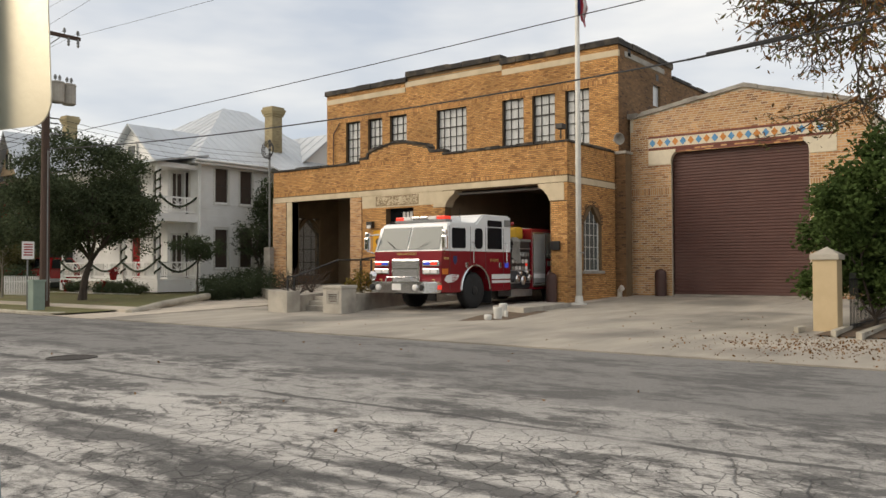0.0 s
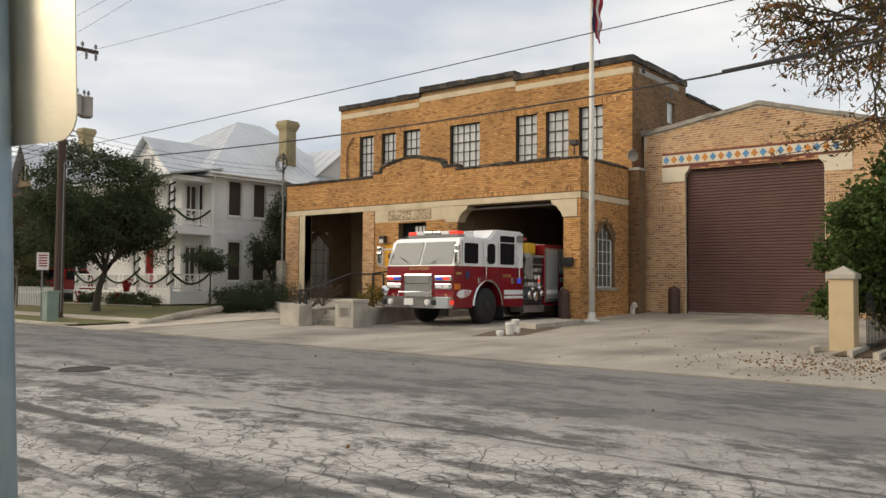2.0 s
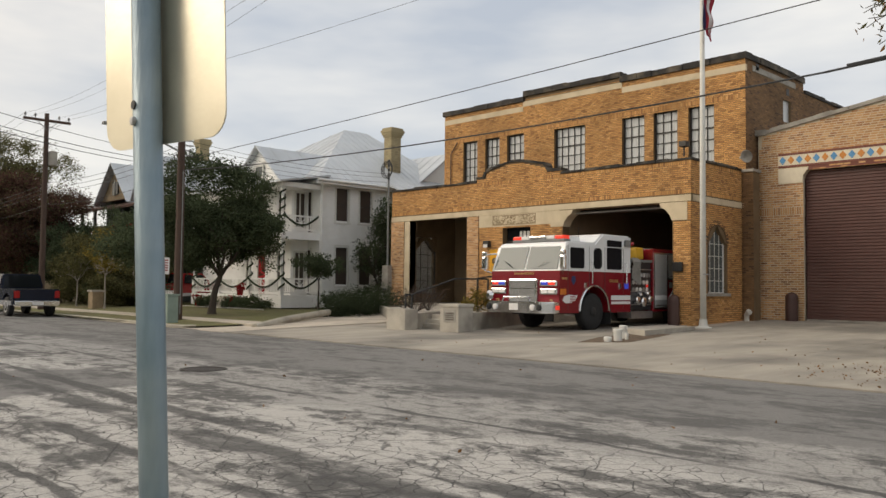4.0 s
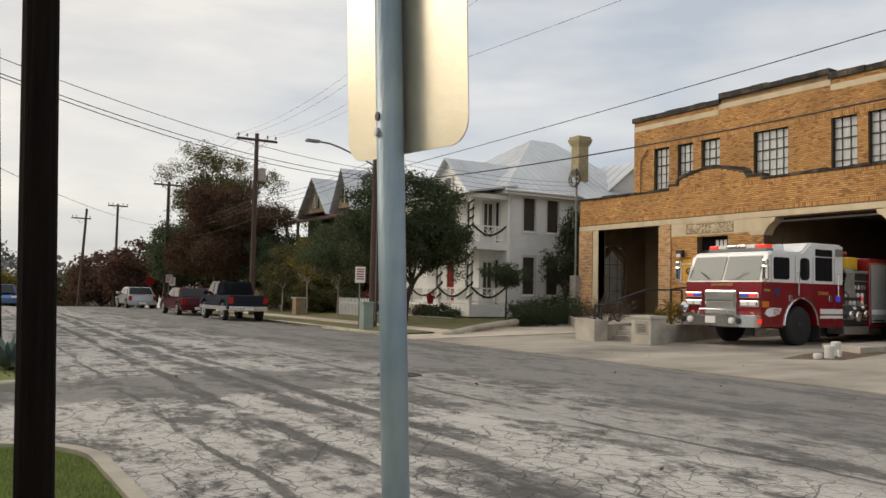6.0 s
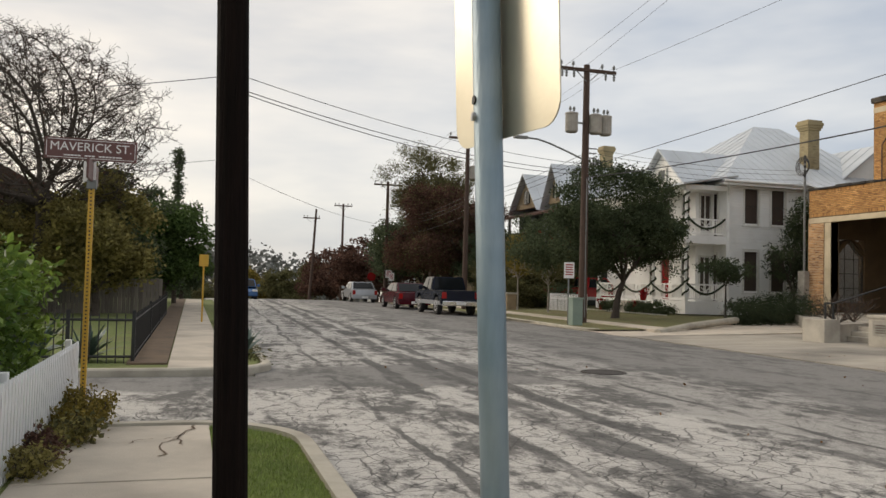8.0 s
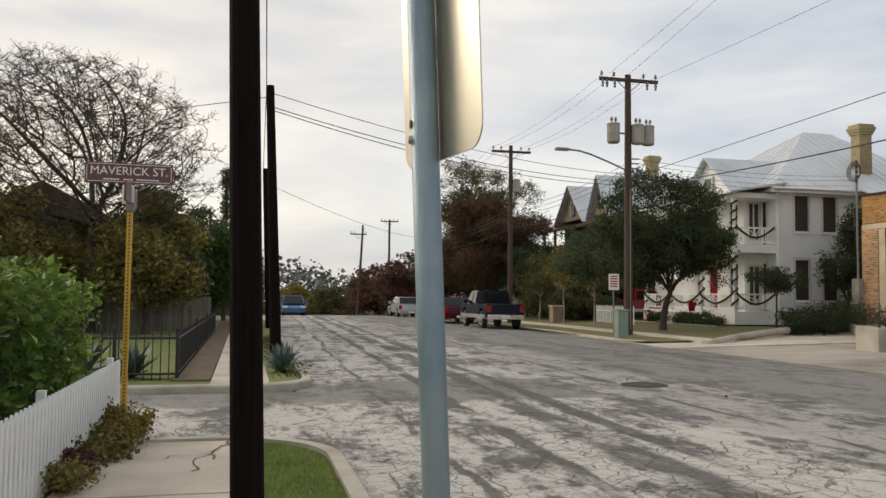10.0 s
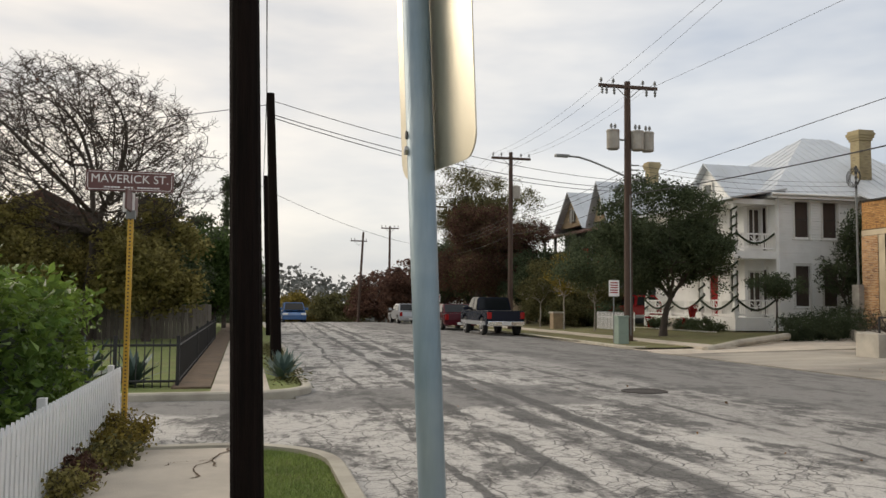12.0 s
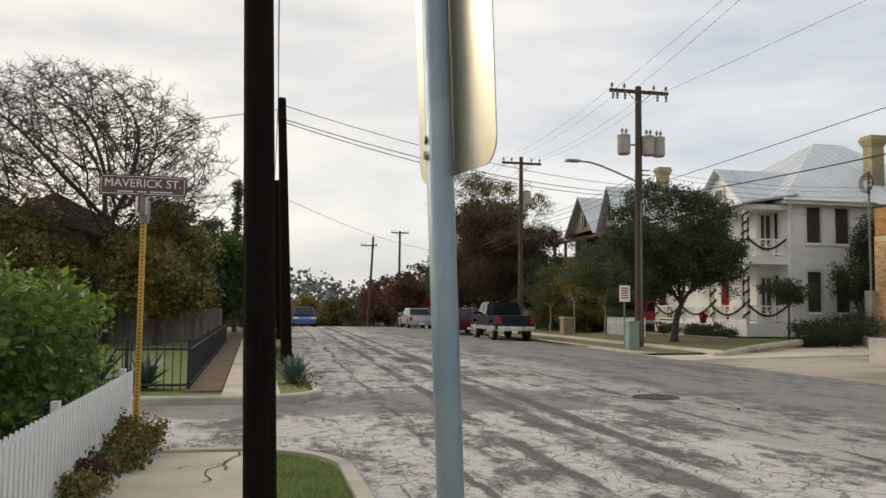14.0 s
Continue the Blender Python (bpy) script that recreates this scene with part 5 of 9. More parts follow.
sp("tile_band", boxed(GX - 0.02, GX + 0.05, 7.87, 15.18, 6.62, 7.02), M["tile_cream"], bay)
sp("trim_course", boxed(GX - 0.03, GX + 0.05, 7.87, 15.18, 6.53, 6.62, 0.006), M["tile_red"], bay)
sp("trim_course", boxed(GX - 0.03, GX + 0.05, 7.87, 15.18, 7.02, 7.11, 0.006), M["tile_red"], bay)
for i in range(22):
    yc = 15.0 - i * 0.332
    d_ = B()
    prism(d_, [(yc - 0.135, 6.82), (yc, 6.82 - 0.165), (yc + 0.135, 6.82), (yc, 6.82 + 0.165)], "x", GX - 0.034, GX - 0.019)
    sp("tile", d_, M["tile_blue"] if i % 2 == 0 else M["tile_orange"], bay, "blue glazed diamond tile" if i % 2 == 0 else "orange glazed diamond tile")
rd_ = sp("roller_door", boxed(GX + 0.26, GX + 0.3, 8.6, 14.3, 0.35, 6.5), M["brown_door"], bay, "brown ribbed steel roller door")
n_sl = 48
for i in range(n_sl):
    z = 0.46 + i * (6.38 - 0.46) / n_sl
    s_ = B()
    prism(s_, [(GX + 0.262, z), (GX + 0.234, z + 0.03), (GX + 0.236, z + 0.095), (GX + 0.262, z + 0.115)], "y", 8.62, 14.28)
    sp("slat", s_, M["brown_door"], rd_)
sp("bottom_bar", boxed(GX + 0.2, GX + 0.3, 8.6, 14.3, 0.36, 0.46, 0.01), M["coping2"], rd_, "pale worn bottom bar")
for a in (14.2, 8.5):
    sp("guide", boxed(GX + 0.14, GX + 0.32, a, a + 0.1, 0.3, 6.45), M["brown_paint"], bay)
sd = B()
cells(sd, "y", BY0, BY0 + 0.4, GX + 0.45, 48, 0.0, 7.3, [])
cells(sd, "y", BY1 - 0.4, BY1, GX + 0.45, 48, 0.0, 7.6, [])
sp("side_wall", sd, M["mortar2"], bay)
sp("roof", prism(B(), [(BY0, 7.2), (11.2, 8.45), (BY1, 7.7), (BY1, 7.55), (11.2, 8.3), (BY0, 7.05)], "x", GX + 0.45, 48), M["coping2"], bay)
for yy in (14.55, 8.35):
    bo = B()
    lathe(bo, [(0.24, 0.0), (0.24, 1.0), (0.21, 1.12), (0.1, 1.2), (0.02, 1.22)], (0, 0, 0), 18)
    b_ = whole("bollard", bo, M["brown_paint"], "brown painted round steel bollard beside a door", "bollard", "door bollards", smooth=False)
    b_.matrix_world = pose(GX - 0.35, yy, 0.3)
for xx, yy in ((PX - 0.2, 16.85), (PX - 0.25, 22.4)):
    bo = B()
    lathe(bo, [(0.22, 0.0), (0.22, 0.98), (0.19, 1.1), (0.09, 1.18), (0.02, 1.2)], (0, 0, 0), 18)
    b_ = whole("bollard", bo, M["brown_paint"], "brown painted round steel bollard beside a door", "bollard", "door bollards")
    b_.matrix_world = pose(xx, yy, 0.2)


# ---- white two-storey house ----
HX, HY = 24.95, 37.33
house = thing("white_house", (HX, HY, 0.4), "white clapboard two-storey house with tin roof and garlanded porches", "house")
SO = Vector((HX, HY, 0.4))
Z0, EAVE = 0.4, 7.27
HW = [(26.02, 26.84, 5.15, 6.95), (27.68, 28.5, 5.15, 6.95), (26.02, 26.84, 1.65, 3.68), (27.68, 28.5, 1.65, 3.68)]
hb = B()
cells(hb, "y", HY, HY + 0.25, HX, 36.0, Z0, EAVE, HW)
cells(hb, "x", HX, HX + 0.25, HY + 0.25, 49.7, Z0, EAVE, [(38.1, 39.0, 4.5, 6.7), (38.1, 39.0, 1.1, 3.5), (41.0, 42.0, 4.5, 6.7), (41.0, 42.2, 1.1, 3.5), (43.6, 44.6, 1.6, 3.5)])
box(hb, 35.75, 36, HY + 0.25, 49.7, Z0, EAVE)
box(hb, HX, 36, 49.7, 49.95, Z0, EAVE)
sp("wall", hb, M["white_wood"], house)
# clapboards on the two sides in sight
nb = int((EAVE - Z0 - 0.5) / 0.135)
for i in range(nb):
    z = Z0 + 0.45 + i * 0.135
    bb = B()
    spans = [(HX + 0.12, 36.0)]
    for u0, u1, a, b in HW:
        if a - 0.12 < z + 0.06 < b + 0.12:
            spans = [q for s, e in spans for q in ((s, min(e, u0 - 0.1)), (max(s, u1 + 0.1), e)) if q[1] - q[0] > 0.05]
    for s, e in spans:
        prism(bb, [(HY, z), (HY - 0.075, z), (HY - 0.004, z + 0.132), (HY, z + 0.135)], "x", s, e)
    sp("clapboard", bb, M["white_wood"], house)
for zz in (Z0 + 0.3, 4.15, 6.96):
    sp("belt_board", boxed(HX - 0.03, 36.0, HY - 0.06, HY - 0.003, zz, zz + 0.18, 0.01), M["white_wood"], house)
sp("corner_board", boxed(HX - 0.04, HX + 0.12, HY - 0.065, HY + 0.12, Z0, EAVE), M["white_wood"], house)
for u0, u1, a, b in HW:
    w_ = sp("window", boxed(u0, u1, HY + 0.06, HY + 0.09, a, b), M["screen"], house, "brown screened sash window")
    f = B()
    for q in ((u0 - 0.12, u0, a - 0.1, b + 0.14), (u1, u1 + 0.12, a - 0.1, b + 0.14)):
        box(f, q[0], q[1], HY - 0.05, HY + 0.02, q[2], q[3])
    box(f, u0, u1, HY - 0.05, HY + 0.02, b, b + 0.14)
    sp("window_frame", f, M["white_frame"], w_)
    sp("window_sill", boxed(u0 - 0.16, u1 + 0.16, HY - 0.1, HY + 0.02, a - 0.16, a - 0.1), M["white_frame"], w_)
    sp("meeting_rail", boxed(u0, u1, HY + 0.03, HY + 0.06, (a + b) / 2 - 0.03, (a + b) / 2 + 0.03), M["dark_frame"], w_)
for y0, y1, a, b in ((38.1, 39.0, 4.5, 6.7), (38.1, 39.0, 1.1, 3.5), (41.0, 42.0, 4.5, 6.7), (43.6, 44.6, 1.6, 3.5)):
    w_ = sp("window", boxed(HX + 0.06, HX + 0.1, y0, y1, a, b), M["screen"], house, "dark porch window")
    sp("window_frame", boxed(HX - 0.05, HX + 0.02, y0 - 0.12, y0, a - 0.05, b + 0.14), M["white_frame"], w_)
    sp("window_frame", boxed(HX - 0.05, HX + 0.02, y1, y1 + 0.12, a - 0.05, b + 0.14), M["white_frame"], w_)
    sp("glazing_bar", boxed(HX + 0.02, HX + 0.06, (y0 + y1) / 2 - 0.03, (y0 + y1) / 2 + 0.03, a, b), M["white_frame"], w_)
sp("door", boxed(HX + 0.05, HX + 0.1, 41.0, 42.2, 1.1, 3.5), M["car_red"], house, "red front door")
# hip roof with standing seams
ex0, ex1, ey0, ey1 = HX - 0.55, 36.6, HY - 0.5, 50.4


def seam_face(pts, nseam, parent, a_edge, b_edge):
    """A roof plane with raised seams running from its lower edge to its upper edge."""
    bm = B()
    f = bm.faces.new([bm.verts.new(p) for p in pts])
    r = bmesh.ops.extrude_face_region(bm, geom=[f])
    bmesh.ops.translate(bm, vec=(0, 0, -0.07), verts=[v for v in r["geom"] if isinstance(v, bmesh.types.BMVert)])
    bmesh.ops.recalc_face_normals(bm, faces=bm.faces[:])
    roof_ = sp("roof", bm, M["tin"], parent)
    segs = B()
    ea, eb, ra_, rb_ = (Vector(v) for v in (*a_edge, *b_edge))
    dv = eb - ea
    t1, t2 = (ra_ - ea).dot(dv) / dv.length_squared, (rb_ - ea).dot(dv) / dv.length_squared
    for i in range(nseam + 1):
        t_ = i / nseam
        p = ea.lerp(eb, t_)
        if t_ < t1:
            q = ea.lerp(ra_, t_ / t1)
        elif t_ > t2:
            q = eb.lerp(rb_, (1 - t_) / (1 - t2))
        else:
            q = ra_.lerp(rb_, (t_ - t1) / max(1e-6, t2 - t1))
        if (q - p).length > 0.1:
            rod(segs, p + Vector((0, 0, 0.012)), q + Vector((0, 0, 0.012)), 0.022, None, 4)
    sp("seam", segs, M["tin"], roof_)
    return roof_


ra, rb = Vector((31.5, 43.8, 11.78)), Vector((33.4, 43.8, 11.78))
c00, c10, c11, c01 = Vector((ex0, ey0, EAVE)), Vector((ex1, ey0, EAVE)), Vector((ex1, ey1, EAVE)), Vector((ex0, ey1, EAVE))
seam_face([c00, c10, rb, ra], 22, house, (c00, c10), (ra, rb))
seam_face([c01, c00, ra], 18, house, (c01, c00), (ra, ra))
seam_face([c11, c01, ra, rb], 4, house, (c11, c01), (rb, ra))
seam_face([c10, c11, rb], 4, house, (c10, c11), (rb, rb))
ev = B()
box(ev, ex0, ex1, ey0, HY + 0.1, EAVE - 0.22, EAVE - 0.06)
box(ev, ex0, HX + 0.1, HY + 0.1, ey1, EAVE - 0.22, EAVE - 0.06)
sp("eave", ev, M["white_wood"], house)
sp("gutter", line(B(), [(ex0, ey0 - 0.05, EAVE - 0.03), (ex1, ey0 - 0.05, EAVE - 0.03)], 0.07), M["white_wood"], house)
dp = B()
line(dp, [(ex0 + 0.3, ey0 - 0.02, EAVE - 0.1), (HX + 0.06, HY - 0.1, EAVE - 0.7), (HX + 0.06, HY - 0.1, 1.0), (HX - 0.1, HY - 0.2, 0.75), (HX - 1.2, HY - 1.2, 0.5)], 0.055)
sp("downpipe", dp, M["white_wood"], house)


def gable(x0, x1, yc, half, zb, zt, label):
    """A small roof gable that faces the street."""
    g = B()
    prism(g, [(yc - half, zb), (yc + half, zb), (yc, zt)], "x", x0 + 0.35, x0 + 0.55)
    g_ = sp("gable", g, M["white_wood"], house, label)
    for s in (-1, 1):
        a, b = Vector((x0, yc + s * (half + 0.25), zb - 0.15)), Vector((x1, yc + s * (half + 0.25), zb - 0.15))
        c, d = Vector((x1, yc, zt + 0.12)), Vector((x0, yc, zt + 0.12))
        seam_face([a, b, c, d] if s < 0 else [b, a, d, c], 8, house, (a, b), (d, c))
    sp("window", boxed(x0 + 0.28, x0 + 0.36, yc - 0.35, yc + 0.35, zb + 0.35, zb + 0.95), M["grey_glass"], g_, "small gable window")
    f = B()
    for q in ((-0.45, -0.35, 0.25, 1.05), (0.35, 0.45, 0.25, 1.05), (-0.35, 0.35, 0.95, 1.05), (-0.35, 0.35, 0.25, 0.35)):
        box(f, x0 + 0.24, x0 + 0.34, yc + q[0], yc + q[1], zb + q[2], zb + q[3])
    sp("window_frame", f, M["white_frame"], g_)


gable(23.0, 30.5, 40.8, 2.4, 7.2, 9.2, "white street gable with a small window")
# rear wing with a gable towards the station
for s in (-1, 1):
    a, b = Vector((35.6 + s * 3.4, HY + 0.5, 7.5)), Vector((35.6 + s * 3.4, 46, 7.5))
    c, d = Vector((35.6, 46, 10.1)), Vector((35.6, HY + 0.5, 10.1))
    seam_face([a, b, c, d] if s < 0 else [b, a, d, c], 10, house, (a, b), (d, c))
wg = B()
prism(wg, [(32.4, 0.4), (38.8, 0.4), (38.8, 7.5), (35.6, 9.95), (32.4, 7.5)], "y", HY + 0.8, HY + 1.0)
sp("wing_wall", wg, M["white_wood"], house)
sp("window", boxed(36.0, 36.7, HY + 0.74, HY + 0.79, 8.0, 8.7), M["grey_glass"], house, "small gable window")
low = seam_face([Vector((29.4, HY - 1.8, 6.9)), Vector((36, HY - 1.8, 6.9)), Vector((36, HY + 0.7, 7.9)), Vector((29.4, HY + 0.7, 7.9))], 8, house, (Vector((29.4, HY - 1.8, 6.9)), Vector((36, HY - 1.8, 6.9))), (Vector((29.4, HY + 0.7, 7.9)), Vector((36, HY + 0.7, 7.9))))


def chimney(cx, cy, zb, zt, parent):
    c = B()
    box(c, cx - 0.38, cx + 0.38, cy - 0.34, cy + 0.34, zb, zt - 0.55)
    for i, e in enumerate((0.06, 0.12, 0.16, 0.1)):
        box(c, cx - 0.38 - e, cx + 0.38 + e, cy - 0.34 - e, cy + 0.34 + e, zt - 0.55 + i * 0.14, zt - 0.55 + (i + 1) * 0.14)
    return sp("chimney", c, M["chimney"], parent, "yellow brick chimney with corbelled top")


def find_chimney():
    ch = chimney(31.6, 39.1, 7.6, 11.25, house)
    data = wall_bricks("y", 39.1 - 0.34, -1, 31.22, 31.98, 8.0, 10.7, [], random.Random(3))
    b = brick_part("brick", data, M["chimney"], ch)
    b.parent = ch
    data = wall_bricks("x", 31.22, -1, 38.76, 39.44, 8.0, 10.7, [], random.Random(4))
    b = brick_part("brick", data, M["chimney"], ch)
    return ch


find_chimney()
# two-storey porch towards the street
FX = 22.6
sp("porch_floor", boxed(FX, HX, HY + 0.05, 47, 0.4, 1.05), M["white_wood"], house)
sp("porch_floor", boxed(FX - 0.1, HX, HY - 0.05, 47, 4.0, 4.4), M["white_wood"], house)
sp("porch_beam", boxed(FX - 0.1, HX, HY - 0.05, 47, 6.75, 7.0), M["white_wood"], house)
pr = seam_face([Vector((FX - 0.45, HY - 0.4, 7.0)), Vector((HX + 0.4, HY - 0.4, 7.55)), Vector((HX + 0.4, 47.2, 7.55)), Vector((FX - 0.45, 47.2, 7.0))], 20, house, (Vector((FX - 0.45, HY - 0.4, 7.0)), Vector((FX - 0.45, 47.2, 7.0))), (Vector((HX + 0.4, HY - 0.4, 7.55)), Vector((HX + 0.4, 47.2, 7.55))))


def spiral(p, q, r, turns):
    n = int(turns * 10)
    p, q = Vector(p), Vector(q)
    return [tuple(p.lerp(q, i / n) + Vector((math.cos(i * 2 * math.pi / 10) * r, math.sin(i * 2 * math.pi / 10) * r, 0))) for i in range(n + 1)]


posts_y = [HY + 0.2, 40.6, 43.8, 46.8]
for lvl, (za, zb) in enumerate(((1.05, 4.0), (4.4, 6.75))):
    for yy in posts_y:
        po = B()
        box(po, FX, FX + 0.2, yy - 0.1, yy + 0.1, za, za + 0.9)
        lathe(po, [(0.1, za + 0.9), (0.075, za + 1.0), (0.085, za + 1.6), (0.07, zb - 0.5), (0.1, zb - 0.35)], (FX + 0.1, yy, 0), 12)
        box(po, FX, FX + 0.2, yy - 0.1, yy + 0.1, zb - 0.35, zb)
        p_ = sp("porch_post", po, M["white_wood"], house)
        sp("garland", line(B(), spiral((FX + 0.1, yy, za + 0.1), (FX + 0.1, yy, zb - 0.1), 0.14, 5), 0.05, 5), M["garland"], p_, "dark green spiral garland")
    for ya, yb in zip(posts_y, posts_y[1:]):
        rl = B()
        box(rl, FX + 0.06, FX + 0.14, ya + 0.1, yb - 0.1, za + 0.82, za + 0.9)
        box(rl, FX + 0.06, FX + 0.14, ya + 0.1, yb - 0.1, za + 0.1, za + 0.17)
        n_ = int((yb - ya) / 0.13)
        ym = (ya + yb) / 2
        for i in range(1, n_):
            y_ = ya + (yb - ya) * i / n_
            if abs(y_ - ym) > 0.38:
                box(rl, FX + 0.08, FX + 0.12, y_ - 0.02, y_ + 0.02, za + 0.17, za + 0.82)
        for a0 in range(4):
            aa = a0 * math.pi / 4
            dy_, dz_ = math.cos(aa) * 0.36, math.sin(aa) * 0.32
            rod(rl, (FX + 0.1, ym - dy_, za + 0.495 - dz_), (FX + 0.1, ym + dy_, za + 0.495 + dz_), 0.022, None, 5)
        box(rl, FX + 0.07, FX + 0.13, ym - 0.41, ym - 0.36, za + 0.17, za + 0.82)
        box(rl, FX + 0.07, FX + 0.13, ym + 0.36, ym + 0.41, za + 0.17, za + 0.82)
        r_ = sp("railing", rl, M["white_wood"], house)
        sag = [(FX - 0.02, ya + (yb - ya) * i / 12, za + 0.9 - 0.5 * math.sin(math.pi * i / 12)) for i in range(13)]
        sp("garland", line(B(), sag, 0.055, 6), M["garland"], r_, "dark sagging garland")
    # short railing on the end towards the station
    rl = B()
    box(rl, FX + 0.2, HX, HY + 0.16, HY + 0.24, za + 0.82, za + 0.9)
    box(rl, FX + 0.2, HX, HY + 0.16, HY + 0.24, za + 0.1, za + 0.17)
    xm = (FX + HX) / 2 + 0.1
    for i in range(1, 18):
        xx = FX + 0.2 + (HX - FX - 0.2) * i / 18
        if abs(xx - xm) > 0.38:
            box(rl, xx - 0.02, xx + 0.02, HY + 0.18, HY + 0.22, za + 0.17, za + 0.82)
    for a0 in range(4):
        aa = a0 * math.pi / 4
        dx_, dz_ = math.cos(aa) * 0.36, math.sin(aa) * 0.32
        rod(rl, (xm - dx_, HY + 0.2, za + 0.495 - dz_), (xm + dx_, HY + 0.2, za + 0.495 + dz_), 0.024, None, 5)
    for e_ in (-0.39, 0.37):
        box(rl, xm + e_, xm + e_ + 0.04, HY + 0.17, HY + 0.23, za + 0.17, za + 0.82)
    r_ = sp("railing", rl, M["white_wood"], house)
    sag = [(FX + 0.1 + (HX - FX - 0.1) * i / 12, HY + 0.08, za + 0.92 - 0.55 * math.sin(math.pi * i / 12)) for i in range(13)]
    sp("garland", line(B(), sag, 0.055, 6), M["garland"], r_, "dark sagging garland")
# front bay that closes the corner porch, with a window on each floor
fbm = B()
cells(fbm, "y", 38.4, 38.6, 23.85, HX, 0.4, 7.0, [(24.12, 24.72, 4.75, 6.6), (24.12, 24.72, 1.35, 3.35)])
cells(fbm, "x", 23.85, 24.05, 38.6, 42.6, 0.4, 7.0, [(39.0, 39.7, 4.75, 6.6), (39.0, 39.7, 1.35, 3.35), (40.9, 41.7, 4.5, 6.6), (40.9, 41.7, 1.1, 3.3)])
sp("bay_wall", fbm, M["white_wood"], house)
for a, b in ((4.75, 6.6), (1.35, 3.35)):
    w_ = sp("window", boxed(24.12, 24.72, 38.46, 38.5, a, b), M["screen"], house, "dark window under the porch")
    sp("glazing_bar", boxed(24.39, 24.45, 38.42, 38.46, a, b), M["white_frame"], w_)
    fr_ = B()
    for q in ((24.02, 24.12, a, b + 0.1), (24.72, 24.82, a, b + 0.1), (24.12, 24.72, b, b + 0.1)):
        box(fr_, q[0], q[1], 38.35, 38.4, q[2], q[3])
    sp("window_frame", fr_, M["white_frame"], w_)
for y0, y1, a, b in ((39.0, 39.7, 4.75, 6.6), (39.0, 39.7, 1.35, 3.35), (40.9, 41.7, 4.5, 6.6)):
    w_ = sp("window", boxed(23.93, 23.96, y0, y1, a, b), M["screen"], house, "dark window under the porch")
    sp("glazing_bar", boxed(23.88, 23.93, y0, y1, (a + b) / 2 - 0.03, (a + b) / 2 + 0.03), M["white_frame"], w_)
sp("door", boxed(23.92, 23.97, 40.9, 41.7, 1.1, 3.3), M["car_red"], house, "red front door")
stp = B()
for i in range(4):
    box(stp, FX - 0.3 * (4 - i), FX, 41.2, 43.4, 0.3, 0.45 + i * 0.16)
sp("steps", stp, M["cast"], house)
lat = B()
for i in range(8):
    rod(lat, (HX + 0.3 + i * 0.14, HY - 0.06, 0.42), (HX + 0.3 + i * 0.14 + 0.3, HY - 0.06, 0.85), 0.015, None, 4)
    rod(lat, (HX + 0.6 + i * 0.14, HY - 0.07, 0.42), (HX + 0.3 + i * 0.14, HY - 0.07, 0.85), 0.015, None, 4)
sp("lattice", lat, M["white_wood"], house)
sp("baseboard", boxed(HX + 1.7, 29, HY - 0.03, HY - 0.002, 0.4, 0.85), M["white_wood"], house)

# poinsettia pots on the porch steps
for xx, yy, zz in ((22.0, 40.4, 1.0), (21.4, 43.9, 0.35), (21.6, 40.6, 0.35)):
    pt = thing("potted_plant", (xx, yy, zz), "red flowering potted plant beside the porch steps", "potted plant", "porch pots")
    part("pot", lathe(B(), [(0.14, 0), (0.2, 0.32), (0.22, 0.34), (0.19, 0.34)], seg=14), M["car_red"], pt)
    rngp = random.Random(int(xx * 10))
    foliage("flowers", [(rngp.uniform(-0.2, 0.2), rngp.uniform(-0.2, 0.2), rngp.uniform(0.35, 0.6)) for _ in range(14)], 0.14, 8, 0.14, M["car_red"], pt, 3)

# ---- dark green house further along ----
dh = thing("green_house", (24, 60, 0.5), "dark two-storey house with tan gables and a red-draped porch", "house")
SO = Vector((24, 60, 0.5))
sp("wall", boxed(26.2, 36, 53.0, 68.5, 0.4, 8.0), M["house_dark"], dh)
sp("porch_floor", boxed(24, 26.2, 53, 68.5, 4.0, 4.35), M["house_dark"], dh)
sp("porch_floor", boxed(24, 26.2, 53, 68.5, 0.4, 0.9), M["house_dark"], dh)
for lv, (za, zb) in enumerate(((0.9, 4.0), (4.35, 7.2))):
    for i in range(7):
        yy = 53.2 + i * 2.5
        c = B()
        lathe(c, [(0.17, za), (0.15, za + 0.2), (0.12, zb - 0.2), (0.18, zb)], (24.15, yy, 0), 10)
        sp("column", c, M["grey_paint"], dh)
    rl = B()
    box(rl, 24.1, 24.2, 53.2, 68.3, za + 0.85, za + 0.95)
    for i in range(75):
        box(rl, 24.12, 24.18, 53.3 + i * 0.2, 53.36 + i * 0.2, za + 0.1, za + 0.85)
    sp("railing", rl, M["dark_frame"], dh)
for yy in (53.7, 56.2, 58.7, 61.2, 63.7, 66.2):
    sp("drape", boxed(24.02, 24.08, yy, yy + 1.3, 4.6, 5.9, 0.02), M["car_red"], dh, "red hanging cloth")
sp("porch_roof", prism(B(), [(23.6, 7.2), (26.4, 8.1), (26.4, 7.95), (23.6, 7.05)], "y", 52.6, 68.9), M["brown_roof"], dh)
